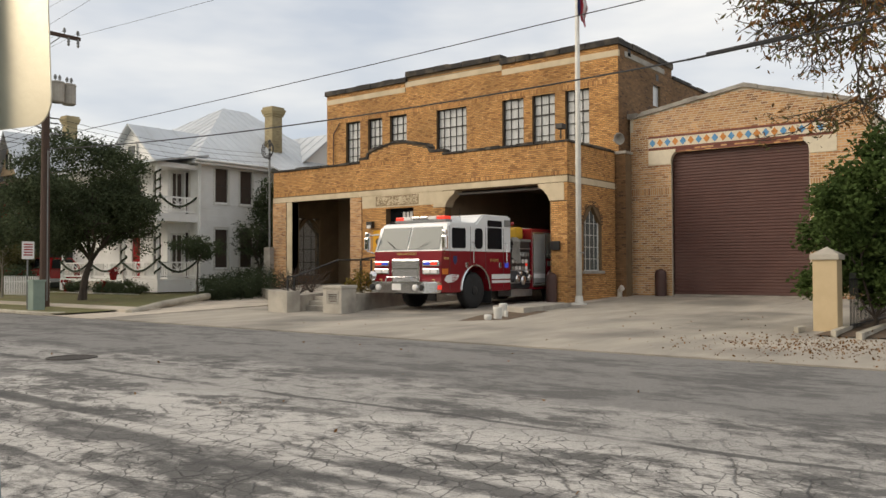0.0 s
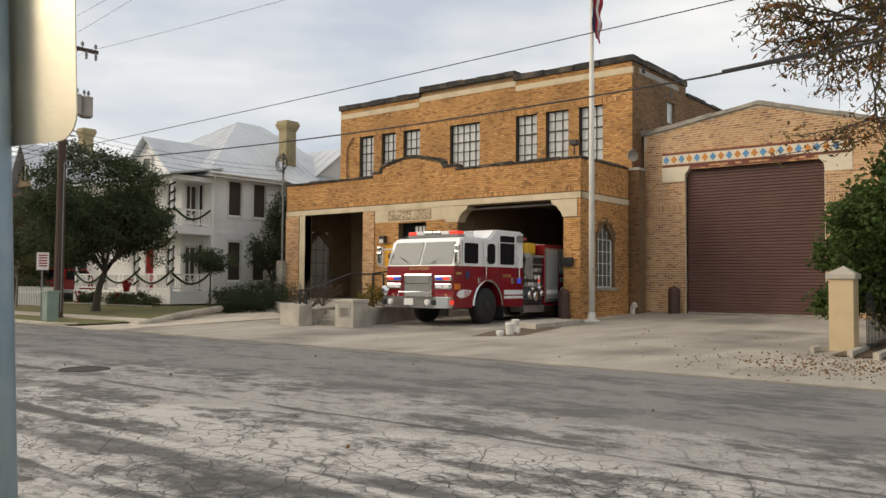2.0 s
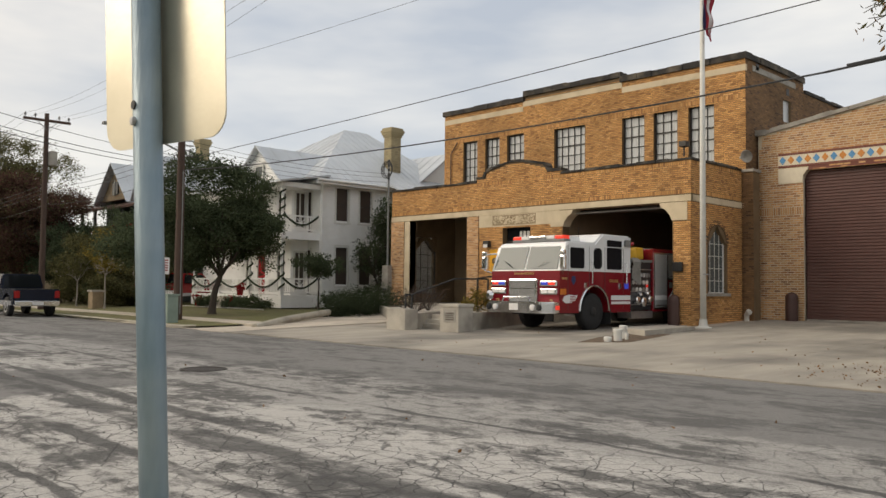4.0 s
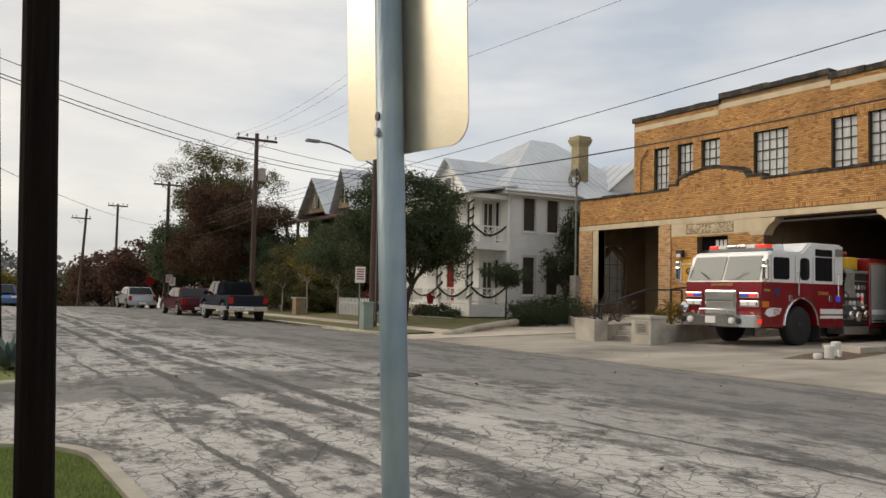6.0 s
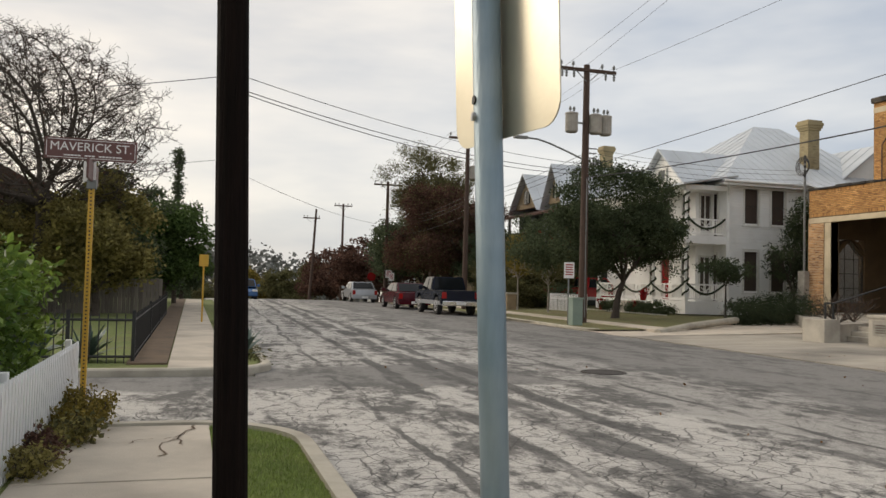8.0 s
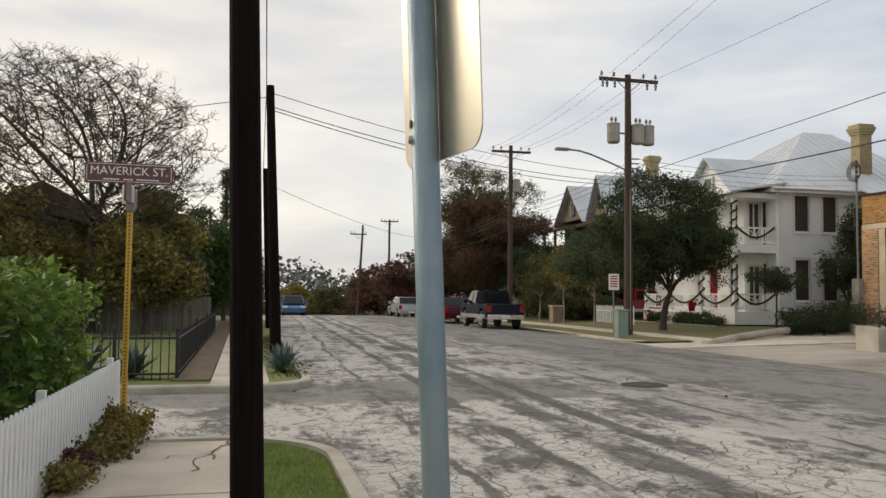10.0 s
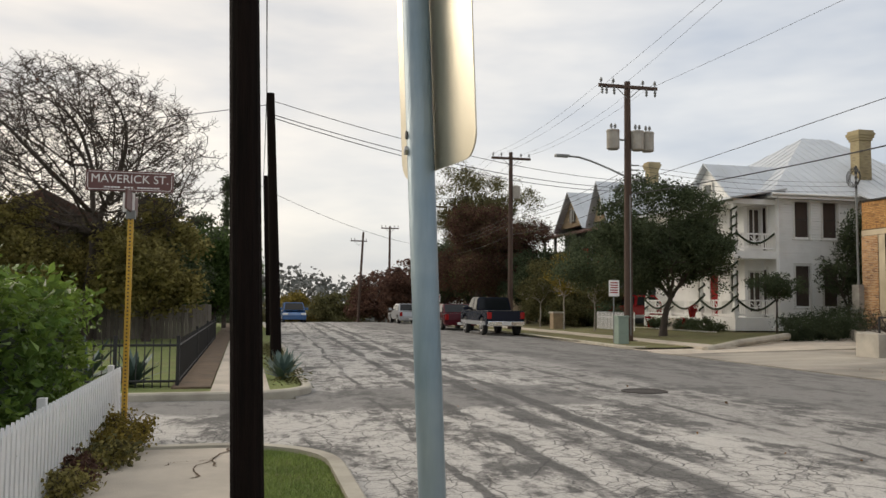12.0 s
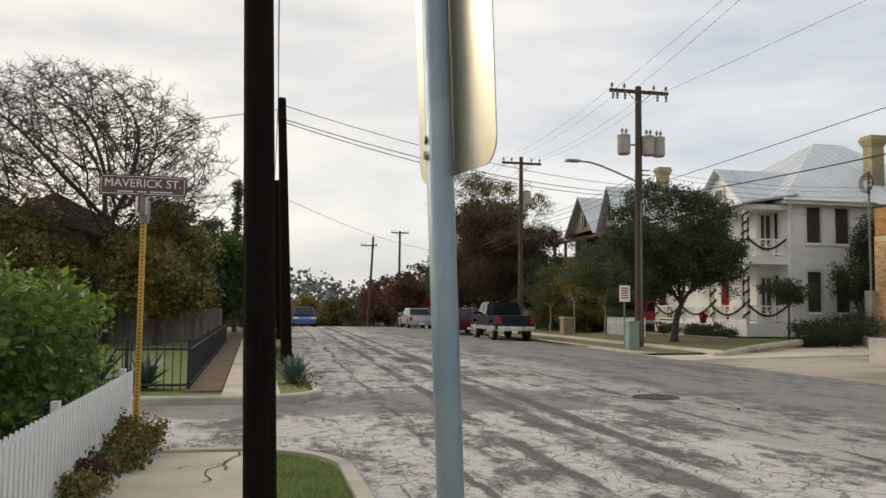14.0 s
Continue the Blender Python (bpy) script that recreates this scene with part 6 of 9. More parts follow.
for yc, half, zt in ((63.0, 2.6, 10.6), (57.4, 1.5, 10.7)):
    g = B()
    prism(g, [(yc - half, 7.9), (yc + half, 7.9), (yc, zt - 0.1)], "x", 24.6, 24.9)
    g_ = sp("gable", g, M["house_tan"], dh, "tan shingled gable")
    sp("window", boxed(24.5, 24.6, yc - 0.5, yc + 0.5, 8.3, 9.3), M["dark_glass"], g_)
    sp("window_frame", boxed(24.45, 24.5, yc - 0.04, yc + 0.04, 8.2, 9.4), M["white_frame"], g_)
    for s in (-1, 1):
        a, b = Vector((24.1, yc + s * (half + 0.4), 7.6)), Vector((32, yc + s * (half + 0.4), 7.6))
        c, d = Vector((32, yc, zt + 0.1)), Vector((24.1, yc, zt + 0.1))
        seam_face([a, b, c, d] if s < 0 else [b, a, d, c], 10, dh, (a, b), (d, c))
sp("roof", prism(B(), [(52.4, 7.9), (69, 7.9), (64, 10.2), (57, 10.2)], "x", 27.5, 36.5), M["tin"], dh)
chimney(29.0, 58.0, 8.5, 12.5, dh)


# ---- entrance planters, steps and rails ----
pl = thing("entrance_planter", (18, 20.5, 0.1), "low concrete planter wall and steps before the entrance", "planter")
SO = Vector((18, 20.5, 0.1))
sp("end_block", boxed(17.75, 18.45, 19.75, 20.6, 0.05, 0.98, 0.03), M["cast"], pl)
sp("block_cap", boxed(17.72, 18.48, 19.72, 20.63, 0.92, 1.03, 0.03), M["cast"], pl)
pbx = B()
for i in range(4):
    box(pbx, 17.735, 17.75, 19.95, 20.33, 0.5 + 0.07 * i, 0.53 + 0.07 * i)
sp("notice", boxed(17.735, 17.752, 19.87, 20.43, 0.42, 0.86, 0.004), M["coping2"], pl, "small grey notice with faded text bars")
sp("text_bars", pbx, M["tile_red"], pl)
wq = B()
prism(wq, [(18.45, 20.05), (23.4, 21.5), (23.4, 21.75), (18.45, 20.3)], "z", 0.05, 0.72)
sp("planter_wall", wq, M["cast"], pl)
wq = B()
prism(wq, [(23.4, 21.35), (26.4, 22.15), (26.4, 24.6), (23.4, 24.6)], "z", 0.1, 0.66)
sp("landing", wq, M["cast"], pl)
sp("end_block", boxed(17.3, 17.9, 21.85, 22.8, 0.05, 0.82, 0.03), M["cast"], pl)
wq = B()
prism(wq, [(17.9, 21.95), (26.3, 26.6), (26.3, 33.0), (25.4, 33.0), (17.9, 22.75)], "z", 0.05, 0.66)
sp("planter_wall", wq, M["cast"], pl)
for i in range(3):
    sp("step", boxed(18.6 + i * 0.34, 26.3, 21.2 + 0.1 * i, 22.6, 0.02, 0.28 + i * 0.15, 0.01), M["cast"], pl)
sp("planter_soil", prism(B(), [(18.6, 20.75), (23.3, 21.8), (23.3, 22.2), (18.6, 21.1)], "z", 0.1, 0.68), M["soil"], pl)


def rail(label, pts_list, r=0.032):
    bm = B()
    for pts in pts_list:
        line(bm, pts, r, 8)
    return whole("handrail", bm, M["black_metal"], label, "handrail", "entrance handrails")


rail("black iron handrail beside the entrance steps", [[(18.0, 22.6, 0.1), (18.0, 22.6, 1.3), (18.3, 22.6, 1.3)], [(18.3, 22.6, 0.1), (18.3, 22.6, 1.3), (20.6, 22.7, 1.9), (22.4, 22.7, 1.9), (22.4, 22.7, 0.6)]])
rail("black iron handrail beside the entrance steps", [[(20.2, 21.2, 0.6), (20.2, 21.2, 1.9), (21.2, 21.3, 2.0), (21.2, 21.3, 1.2), (20.9, 21.3, 1.2)], [(19.2, 21.05, 0.9), (20.2, 21.2, 1.4)]])
rail("black iron rail on the concrete landing", [[(23.6, 21.6, 0.6), (23.6, 21.6, 1.75), (26.0, 22.25, 1.75), (26.0, 22.25, 0.6)], [(23.6, 21.6, 1.15), (26.0, 22.25, 1.15)]])

rngs = random.Random(21)
for n_, (cx, cy) in enumerate(((19.4, 23.6), (20.8, 24.4))):
    b = thing("bare_shrub", (cx, cy, 0.62), "bare brown winter shrub in the planter", "shrub", "bare shrubs")
    sg, tp = [], []
    for i in range(16):
        a = rngs.uniform(0, 6.28)
        grow(rngs, (0, 0, 0), (math.cos(a) * 0.9, math.sin(a) * 0.9, rngs.uniform(0.5, 1.2)), rngs.uniform(0.35, 0.6), 0.014, 2, sg, tp, min_r=0.004)
    tube_mesh("stem", sg, M["bark"], b, "", 4)
    foliage("leaves", tp[::6], 0.07, 2, 0.1, M["leaf_brown"], b, n_)
for n_, (cx, cy, h_) in enumerate(((20.0, 20.95, 0.8), (21.2, 21.3, 0.7), (22.6, 21.7, 0.5), (19.3, 20.8, 0.4))):
    b = thing("planter_plant", (cx, cy, 0.66), "leafy yellow-green plant growing in the planter", "plant", "planter plants")
    sg, tp = [], []
    for i in range(7):
        a = rngs.uniform(0, 6.28)
        grow(rngs, (0, 0, 0), (math.cos(a) * 0.5, math.sin(a) * 0.5, 1), h_ * 0.6, 0.012, 1, sg, tp, min_r=0.004)
    tube_mesh("stems", sg, M["bark"], b, "", 4)
    foliage("leaves", tp, 0.13, 7, 0.22, M["leaf_yellow" if n_ != 2 else "leaf_green"], b, n_, lens=0.35)

# drain pit with white pipes and its low slab beside the drive
pit = thing("pipe_pit", (18.5, 14.2, 0.15), "open soil pit with white pipe stubs beside a low slab", "pipe pit")
SO = Vector((18.5, 14.2, 0.15))
bed_ = prism(B(), [(17.2, 14.6), (18.2, 13.6), (21.8, 14.4), (21.6, 15.4), (19.2, 15.3)], "z", 0.0, 0.5)
for v_ in bed_.verts:
    if v_.co.z > 0.4:
        v_.co.z = rise(v_.co.x) + 0.008
sp("soil_bed", bed_, M["soil"], pit)
sp("slab", prism(B(), [(20.6, 14.6), (24.4, 15.0), (24.6, 16.2), (21.4, 16.3)], "z", 0.05, 0.33), M["cast"], pit)
for a, b, r_, h_ in ((18.4, 14.1, 0.12, 0.36), (19.3, 14.5, 0.11, 0.42), (17.9, 14.1, 0.1, 0.16), (19.0, 14.2, 0.05, 0.22)):
    pp = B()
    lathe(pp, [(r_, 0.1), (r_, h_), (r_ * 1.15, h_), (r_ * 1.15, h_ + 0.08), (r_ * 0.9, h_ + 0.1)], (a, b, 0), 14)
    sp("pipe_stub", pp, M["white_frame"], pit)

# ---- flag pole ----
fp = thing("flag_pole", (25.55, 15.3, 0.2), "white painted flag pole with a limp striped flag", "flag pole")
part("base", lathe(B(), [(0.3, -0.1), (0.3, 0.06), (0.16, 0.1), (0.13, 0.35)], seg=20), M["white_frame"], fp)
part("pole", lathe(B(), [(0.11, 0.0), (0.1, 6), (0.07, 13.2)], seg=16), M["white_frame"], fp, smooth=True)
part("finial", lathe(B(), [(0.02, 13.2), (0.09, 13.27), (0.09, 13.33), (0.01, 13.42)], seg=12), M["gold"], fp)
fl = part("flag", B(), M["flag_white"], fp)
for band in range(7):
    f = B()
    rows_ = []
    for j in range(15):
        z = 12.6 - j * 0.13
        w = 0.1 + 0.02 * math.sin(j * 0.9)
        y0 = -0.1 - band * w
        a = (0.12 * math.sin(band * 1.9 + j * 0.25), y0 * 0.45, z - band * 0.09)
        b = (0.12 * math.sin((band + 1) * 1.9 + j * 0.25), (y0 - w) * 0.45, z - (band + 1) * 0.09)
        rows_.append((f.verts.new(a), f.verts.new(b)))
    for (a, b), (c, d) in zip(rows_, rows_[1:]):
        f.faces.new((a, b, d, c))
    part("flag_fold", f, M[("flag_red", "flag_white")[band % 2] if band > 1 else "flag_blue"], fl)
cl = B()
box(cl, -0.16, 0.16, -0.13, -0.09, 1.9, 1.95)
part("cleat", cl, M["steel"], fp)

# ---- stucco gate post, iron fence and shrub at the drive ----
gp = thing("gate_post", (18.9, 5.36, 0.13), "yellow stucco gate post with a pale pyramid cap", "gate post")
part("shaft", boxed(-0.26, 0.26, -0.26, 0.26, -0.1, 1.62, 0.02), M["stucco"], gp)
cpb = B()
box(cpb, -0.31, 0.31, -0.31, 0.31, 1.62, 1.74, 0.015)
v = [cpb.verts.new(p) for p in ((-0.3, -0.3, 1.735), (0.3, -0.3, 1.735), (0.3, 0.3, 1.735), (-0.3, 0.3, 1.735), (0, 0, 1.92))]
for i in range(4):
    cpb.faces.new((v[i], v[(i + 1) % 4], v[4]))
part("cap", cpb, M["cast"], gp)
irf = thing("iron_fence", (19.2, 5.2, 0.1), "black iron picket fence running back from the gate post", "fence")
for i in range(60):
    b = B()
    x_ = i * 0.14
    rod(b, (x_, -0.25 - x_ * 0.02, 0), (x_, -0.25 - x_ * 0.02, 1.35), 0.011, None, 5)
    part("picket", b, M["black_metal"], irf)
for z in (0.15, 1.2):
    part("rail", line(B(), [(0, -0.25, z), (8.5, -0.42, z)], 0.018, 6), M["black_metal"], irf)
for (x0, y0, x1, y1) in ((17.3, 4.85, 20.6, 5.0), (17.0, 4.3, 20.4, 4.35), (17.9, 5.75, 18.5, 5.75)):
    k = B()
    prism(k, [(x0, y0), (x1, y1), (x1 + 0.2, y1 + 0.15), (x0 + 0.2, y0 + 0.15)], "z", 0.0, 0.24)
    whole("kerb_stone", k, M["kerb"], "short pale concrete kerb stone at the drive edge", "kerb stone", "kerb stones")
mulch = B()
sheet(mulch, [17.4, 18.0, 18.6, 21, 31], [-26, -6, 0, 3.4, 5.3], lambda x, y: 0.1 + (x - 15) * 0.012)
whole("soil_bed", mulch, M["soil"], "leaf-strewn soil beside the drive", "soil", kind="structure")

tree((20.2, 4.6, 0.15), "dense dark green shrub beside the gate post", 4.4, 0.07, (0.3, -0.5, 2.2), (1.9, 2.2, 2.6), "leaf_green", 31, 900, 34, 0.13, 0.4, name="shrub", category="shrub", forks=5)
tree((24.5, 2.4, 0.2), "dense dark green shrub beside the iron fence", 4.4, 0.07, (0.0, 0.0, 2.3), (2.6, 2.0, 2.3), "leaf_green", 33, 420, 26, 0.13, 0.45, name="shrub", category="shrub", forks=5)

# overhanging tree with thin orange leaves; its trunk stands beside the new bay
ot = thing("autumn_tree", (24.0, 1.0, 0.2), "large half-bare tree with hanging orange and dull green leaves", "tree")
rng = random.Random(77)
sg, tp = [], []
q = Vector((0, 0, -0.1))
for i, e in enumerate(((0.1, 0.3, 2.5), (-0.2, 0.7, 5.0), (-0.5, 1.1, 7.4))):
    sg.append((tuple(q), e, 0.32 - i * 0.07, 0.26 - i * 0.07))
    q = Vector(e)
grow(rng, q, (-0.9, 0.9, 0.5), 2.6, 0.1, 5, sg, tp, 0.75, -0.05, 0.28)
grow(rng, q, (0.3, 1.0, 0.7), 2.6, 0.1, 5, sg, tp, 0.75, -0.05, 0.28)
grow(rng, q, (-0.6, -0.2, 0.9), 2.4, 0.1, 4, sg, tp, 0.75, 0.0, 0.28)
grow(rng, Vector((-0.2, 0.7, 5.0)), (-0.4, 1.0, 0.75), 2.2, 0.08, 5, sg, tp, 0.7, 0.0, 0.25)
tube_mesh("trunk", sg, M["bark"], ot, "", 6)
sel = [t_ for t_ in tp if rng.random() < 0.34]
foliage("crown", sel[::2], 0.2, 5, 0.35, M["leaf_orange"], ot, 5, droop=0.6, lens=0.36)
foliage("crown", sel[1::2], 0.2, 6, 0.35, M["leaf_dull"], ot, 6, droop=0.6, lens=0.3)

# ---- utility poles and wires ----
def insulator(bm, x, y, z):
    lathe(bm, [(0.02, 0), (0.02, 0.08), (0.07, 0.1), (0.05, 0.14), (0.07, 0.17), (0.05, 0.22), (0.02, 0.27)], (x, y, z), 8)


def utility_pole(at, top, r, label, arms=(), arm_len=2.4, bark="pole_brown", lean=(0, 0)):
    u = thing("utility_pole", at, label, "utility pole")
    b = B()
    rod(b, (0, 0, -0.3), (lean[0], lean[1], top), r, r * 0.68, 14)
    part("pole", b, M[bark], u, smooth=False)
    for z in arms:
        a = part("crossarm", boxed(-arm_len / 2, arm_len / 2, -0.14, -0.02, z - 0.07, z + 0.07, 0.01), M["pole_brown"], u)
        for i in (-1, -0.55, 0.55, 1):
            ib = B()
            insulator(ib, i * (arm_len / 2 - 0.1), -0.08, z + 0.07)
            part("insulator", ib, M["grey_paint"], a)
        br = B()
        rod(br, (-0.6, -0.1, z), (0, -0.1, z - 0.55), 0.02, None, 5)
        rod(br, (0.6, -0.1, z), (0, -0.1, z - 0.55), 0.02, None, 5)
        part("brace", br, M["grey_paint"], u)
    return u


mp_ = utility_pole((14.7, 33.0, 0.05), 11.15, 0.19, "tall brown utility pole with three grey transformers and a street lamp", (10.9,), 2.7)
for dx, dy in ((-0.72, -0.1), (0.38, -0.14), (0.92, -0.02)):
    t_ = B()
    lathe(t_, [(0.22, 8.15), (0.27, 8.2), (0.27, 8.9), (0.29, 8.93), (0.27, 8.99), (0.05, 9.05)], (dx, dy, 0), 16)
    tr = part("transformer", t_, M["coping2"], mp_, "grey transformer can", smooth=False)
    for ex_ in (-0.08, 0.1):
        bs = B()
        insulator(bs, dx + ex_, dy, 9.01)
        part("bushing", bs, M["grey_paint"], tr)
    part("bracket", line(B(), [(dx, dy, 8.6), (0, 0, 8.6)], 0.04, 6), M["grey_paint"], tr)
sl = B()
line(sl, [(0, 0, 7.0), (-0.8, 0.12, 7.36), (-1.6, 0.24, 7.68), (-2.1, 0.3, 7.82), (-2.6, 0.36, 7.86)], 0.04, 8)
arm_ = part("lamp_arm", sl, M["grey_paint"], mp_)
part("lamp_head", boxed(-3.15, -2.55, 0.24, 0.5, 7.8, 7.92, 0.04), M["grey_paint"], arm_, "grey street lamp head")
for xi in (-1.25, -1.05, -0.7, 0.8, 1.2):
    ib = B()
    lathe(ib, [(0.02, 0), (0.06, -0.06), (0.04, -0.1), (0.07, -0.16), (0.04, -0.2), (0.06, -0.28), (0.02, -0.34)], (xi, -0.2, 10.84), 8)
    part("insulator", ib, M["grey_paint"], mp_)
cd = B()
line(cd, [(0.0, -0.2, 0.3), (0.0, -0.2, 6.2)], 0.022, 6)
part("conduit", cd, M["grey_paint"], mp_)
for z in (6.9, 7.1, 7.3, 7.5):
    ib = B()
    rod(ib, (0.1, -0.15, z), (0.4, -0.25, z), 0.03, None, 6)
    part("insulator", ib, M["grey_paint"], mp_)
tp_ = utility_pole((14.65, 48.8, 0.05), 10.9, 0.17, "brown utility pole with one crossarm and a transformer", (10.5,), 2.5)
t_ = B()
lathe(t_, [(0.2, 8.0), (0.24, 8.05), (0.24, 8.75), (0.26, 8.78), (0.05, 8.86)], (0.34, -0.1, 0), 14)
part("transformer", t_, M["coping2"], tp_, "grey transformer can")
utility_pole((14.8, 71.0, -0.1), 10.5, 0.18, "dark utility pole with one crossarm", (10.2,), 2.5)
utility_pole((12.2, 100.0, -1.2), 11.4, 0.18, "far leaning utility pole", (10.3,), 2.0, lean=(0.55, 0))
utility_pole((16.0, 100.0, -1.2), 12.2, 0.18, "far utility pole with one crossarm", (11.95,), 2.2)
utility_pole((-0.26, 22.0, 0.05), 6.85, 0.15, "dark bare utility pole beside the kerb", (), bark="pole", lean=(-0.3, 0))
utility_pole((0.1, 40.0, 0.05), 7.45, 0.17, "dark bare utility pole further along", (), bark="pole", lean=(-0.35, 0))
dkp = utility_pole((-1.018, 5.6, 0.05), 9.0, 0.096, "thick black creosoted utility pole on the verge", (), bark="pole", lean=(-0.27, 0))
service = thing("service_mast", (26.3, 33.25, 3.0), "grey service mast with coiled cables on the wall", "service mast")
part("mast", line(B(), [(0, 0, -2.4), (0, 0, 5.0)], 0.05, 8), M["grey_paint"], service)
part("meter_box", boxed(-0.2, 0.1, -0.25, 0.2, -1.5, -0.35, 0.02), M["coping2"], service)
coil = B()
for i in range(5):
    rr = 0.3 + 0.04 * i
    line(coil, [(-0.06 - 0.02 * i, rr * math.cos(a * math.pi / 8), 4.6 + rr * math.sin(a * math.pi / 8)) for a in range(17)], 0.014, 5)
for i in range(5):
    insulator(coil, 0, 0, 4.0 + i * 0.22)
part("cable_coil", coil, M["wire"], service)


def cable(p, q, sag, r=0.012, n=14, label="sagging black overhead cable", group="overhead cables"):
    p, q = Vector(p), Vector(q)
    pts = []
    for i in range(n + 1):
        t_ = i / n
        v = p.lerp(q, t_)
        v.z -= sag * 4 * t_ * (1 - t_)
        pts.append(tuple(v))
    return whole("overhead_cable", line(B(), pts, r, 5), M["wire"], label, "cable", group)


cable((14.7, 33, 6.75), (14.7, -20, 8.2), 0.25, 0.012, 30, label="black overhead cable along the street")
cable((14.7, 33, 6.32), (14.7, 7.0, 5.78), 0.3, 0.02, 20, label="thick black overhead cable along the street")
cable((14.7, 7.0, 5.78), (14.7, -25.0, 8.0), 0.15, 0.024, label="thick black overhead cable along the street")
cable((14.7, 6.6, 5.83), (14.7, 5.0, 5.93), 0.005, 0.04, label="spliced black cable sleeve")
cable((14.7, 33, 11.2), (11.5, 5.0, 12.6), 0.2, 0.006)
cable((16.0, 33, 11.1), (15.4, -20.0, 10.6), 0.5, 0.007)
cable((13.6, 33, 11.0), (9.0, -12.0, 12.4), 0.3, 0.006)
cable((-1.2, 5.7, 7.6), (-12.0, 9.5, 6.8), 0.2, 0.01)
utility_pole((-12.0, 9.6, 0.05), 7.2, 0.15, "dark bare utility pole on the side street", (), bark="pole")
# far and near runs along the street
for dx in (-1.2, -0.66, 0.66, 1.2):
    cable((14.7 + dx, 33, 11.15), (14.65 + dx, 48.8, 10.8), 0.35, 0.006)
    cable((14.65 + dx, 48.8, 10.8), (14.8 + dx, 71, 10.35), 0.4, 0.007)
for z in (6.9, 7.15, 7.4, 6.2):
    cable((14.7, 33, z), (14.75, 48.8, z - 0.3), 0.3, 0.01)
    cable((14.75, 48.8, z - 0.3), (14.7, 71, z - 0.4), 0.4, 0.011)
for z in (6.95, 7.15, 7.4, 7.6):
    cable((14.8, 32.9, z), (26.25, 33.25, z - 0.2), 0.25, 0.008)
cable((-0.65, 22, 6.75), (14.6, 33, 6.9), 0.35, 0.01)
cable((-0.65, 22, 6.4), (14.6, 33, 6.6), 0.4, 0.012)
cable((-0.65, 22, 6.32), (14.6, 33, 6.45), 0.45, 0.012)
cable((-0.65, 22, 6.6), (-12, 30, 6.9), 0.2, 0.01)
cable((-1.09, 5.6, 8.6), (-0.65, 22, 6.9), 0.35, 0.012)
cable((-0.35, 40, 7.0), (-14, 44, 6.5), 0.3, 0.011)
cable((-0.35, 40, 6.9), (14.7, 71, 6.6), 0.5, 0.011)
cable((-0.65, 22, 6.9), (-0.35, 40, 7.3), 0.3, 0.012)

# ---- signs ----
ps = thing("sign_post", (-0.655, 2.54, 0.08), "blue-grey steel sign post with the bare back of a sign", "sign post")
b = B()
rod(b, (0.0045, 0, -0.1), (-0.13, 0.0, 2.9), 0.028, 0.028, 24)
part("post", b, M["galv"], ps, smooth=True)
pl_ = []
hw, zb, zt, rr = 0.207, 1.80, 2.38, 0.05
for cx, cz, a0 in ((hw - rr, zb + rr, -90), (hw - rr, zt - rr, 0), (-0.178 + rr, zt - rr, 90), (-0.178 + rr, zb + rr, 180)):
    for i in range(7):
        a = radians(a0 + 15 * i)
        pl_.append((cx + rr * math.cos(a), cz + rr * math.sin(a)))
plate = part("sign_plate", prism(B(), pl_, "x", 0.0, 0.003), M["sign_back"], ps, "bare aluminium sign back with rounded corners")
plate.matrix_local = pose(0.032, 0, 0, 0, -2.57, 10)
for z in (1.836, 2.5):
    bt = B()
    xz = -0.045 * z
    rod(bt, (xz - 0.034, 0.0, z), (xz + 0.03, 0.0, z), 0.006, None, 8)
    rod(bt, (xz - 0.033, 0.0, z), (xz - 0.026, 0.0, z), 0.009, None, 6)
    part("bolt", bt, M["steel"], ps)
hl = B()
rod(hl, (-0.045 * 1.868 - 0.0295, 0.0, 1.868), (-0.045 * 1.868, 0.0, 1.868), 0.009, None, 10)
part("hole", hl, M["black_metal"], ps)

ss = thing("street_sign", (-2.38, 10.98, 0.03), "yellow perforated post with brown street name blades", "street sign")
part("post", boxed(-0.03, 0.03, -0.03, 0.03, 0, 2.58, 0.004), M["post_yellow"], ss)
ph = B()
for i in range(58):
    box(ph, -0.009, 0.009, -0.0325, -0.029, 0.15 + i * 0.042, 0.168 + i * 0.042)
part("post_holes", ph, M["black_metal"], ss)
bl = part("name_blade", boxed(-0.5, 0.46, -0.012, 0.012, 2.84, 3.08, 0.006), M["sign_brown"], ss)
lettering("MAVERICK ST.", 0.135, M["sign_white"], bl, pose(-0.02, -0.0135, 2.98, 90, 0, 0), depth=0.001)
brd = B()
for a, b_, c, d in ((-0.47, 0.43, 2.857, 2.863), (-0.47, 0.43, 3.057, 3.063), (-0.482, -0.476, 2.875, 3.045), (0.436, 0.442, 2.875, 3.045)):
    box(brd, a, b_, -0.0145, -0.0122, c, d)
for i in range(17):
    if i not in (5, 9):
        box(brd, -0.3 + i * 0.036, -0.272 + i * 0.036, -0.0145, -0.0122, 2.878, 2.894)
part("border", brd, M["sign_white"], bl)
part("cross_blade", boxed(-0.012, 0.012, -0.45, 0.5, 2.6, 2.82, 0.006), M["sign_brown"], ss, "edge-on brown name blade with plain bars")
cb = B()
for i in range(9):
    box(cb, -0.0135, -0.0122, -0.38 + i * 0.085, -0.33 + i * 0.085, 2.66, 2.76)
part("text_bars", cb, M["sign_white"], ss)
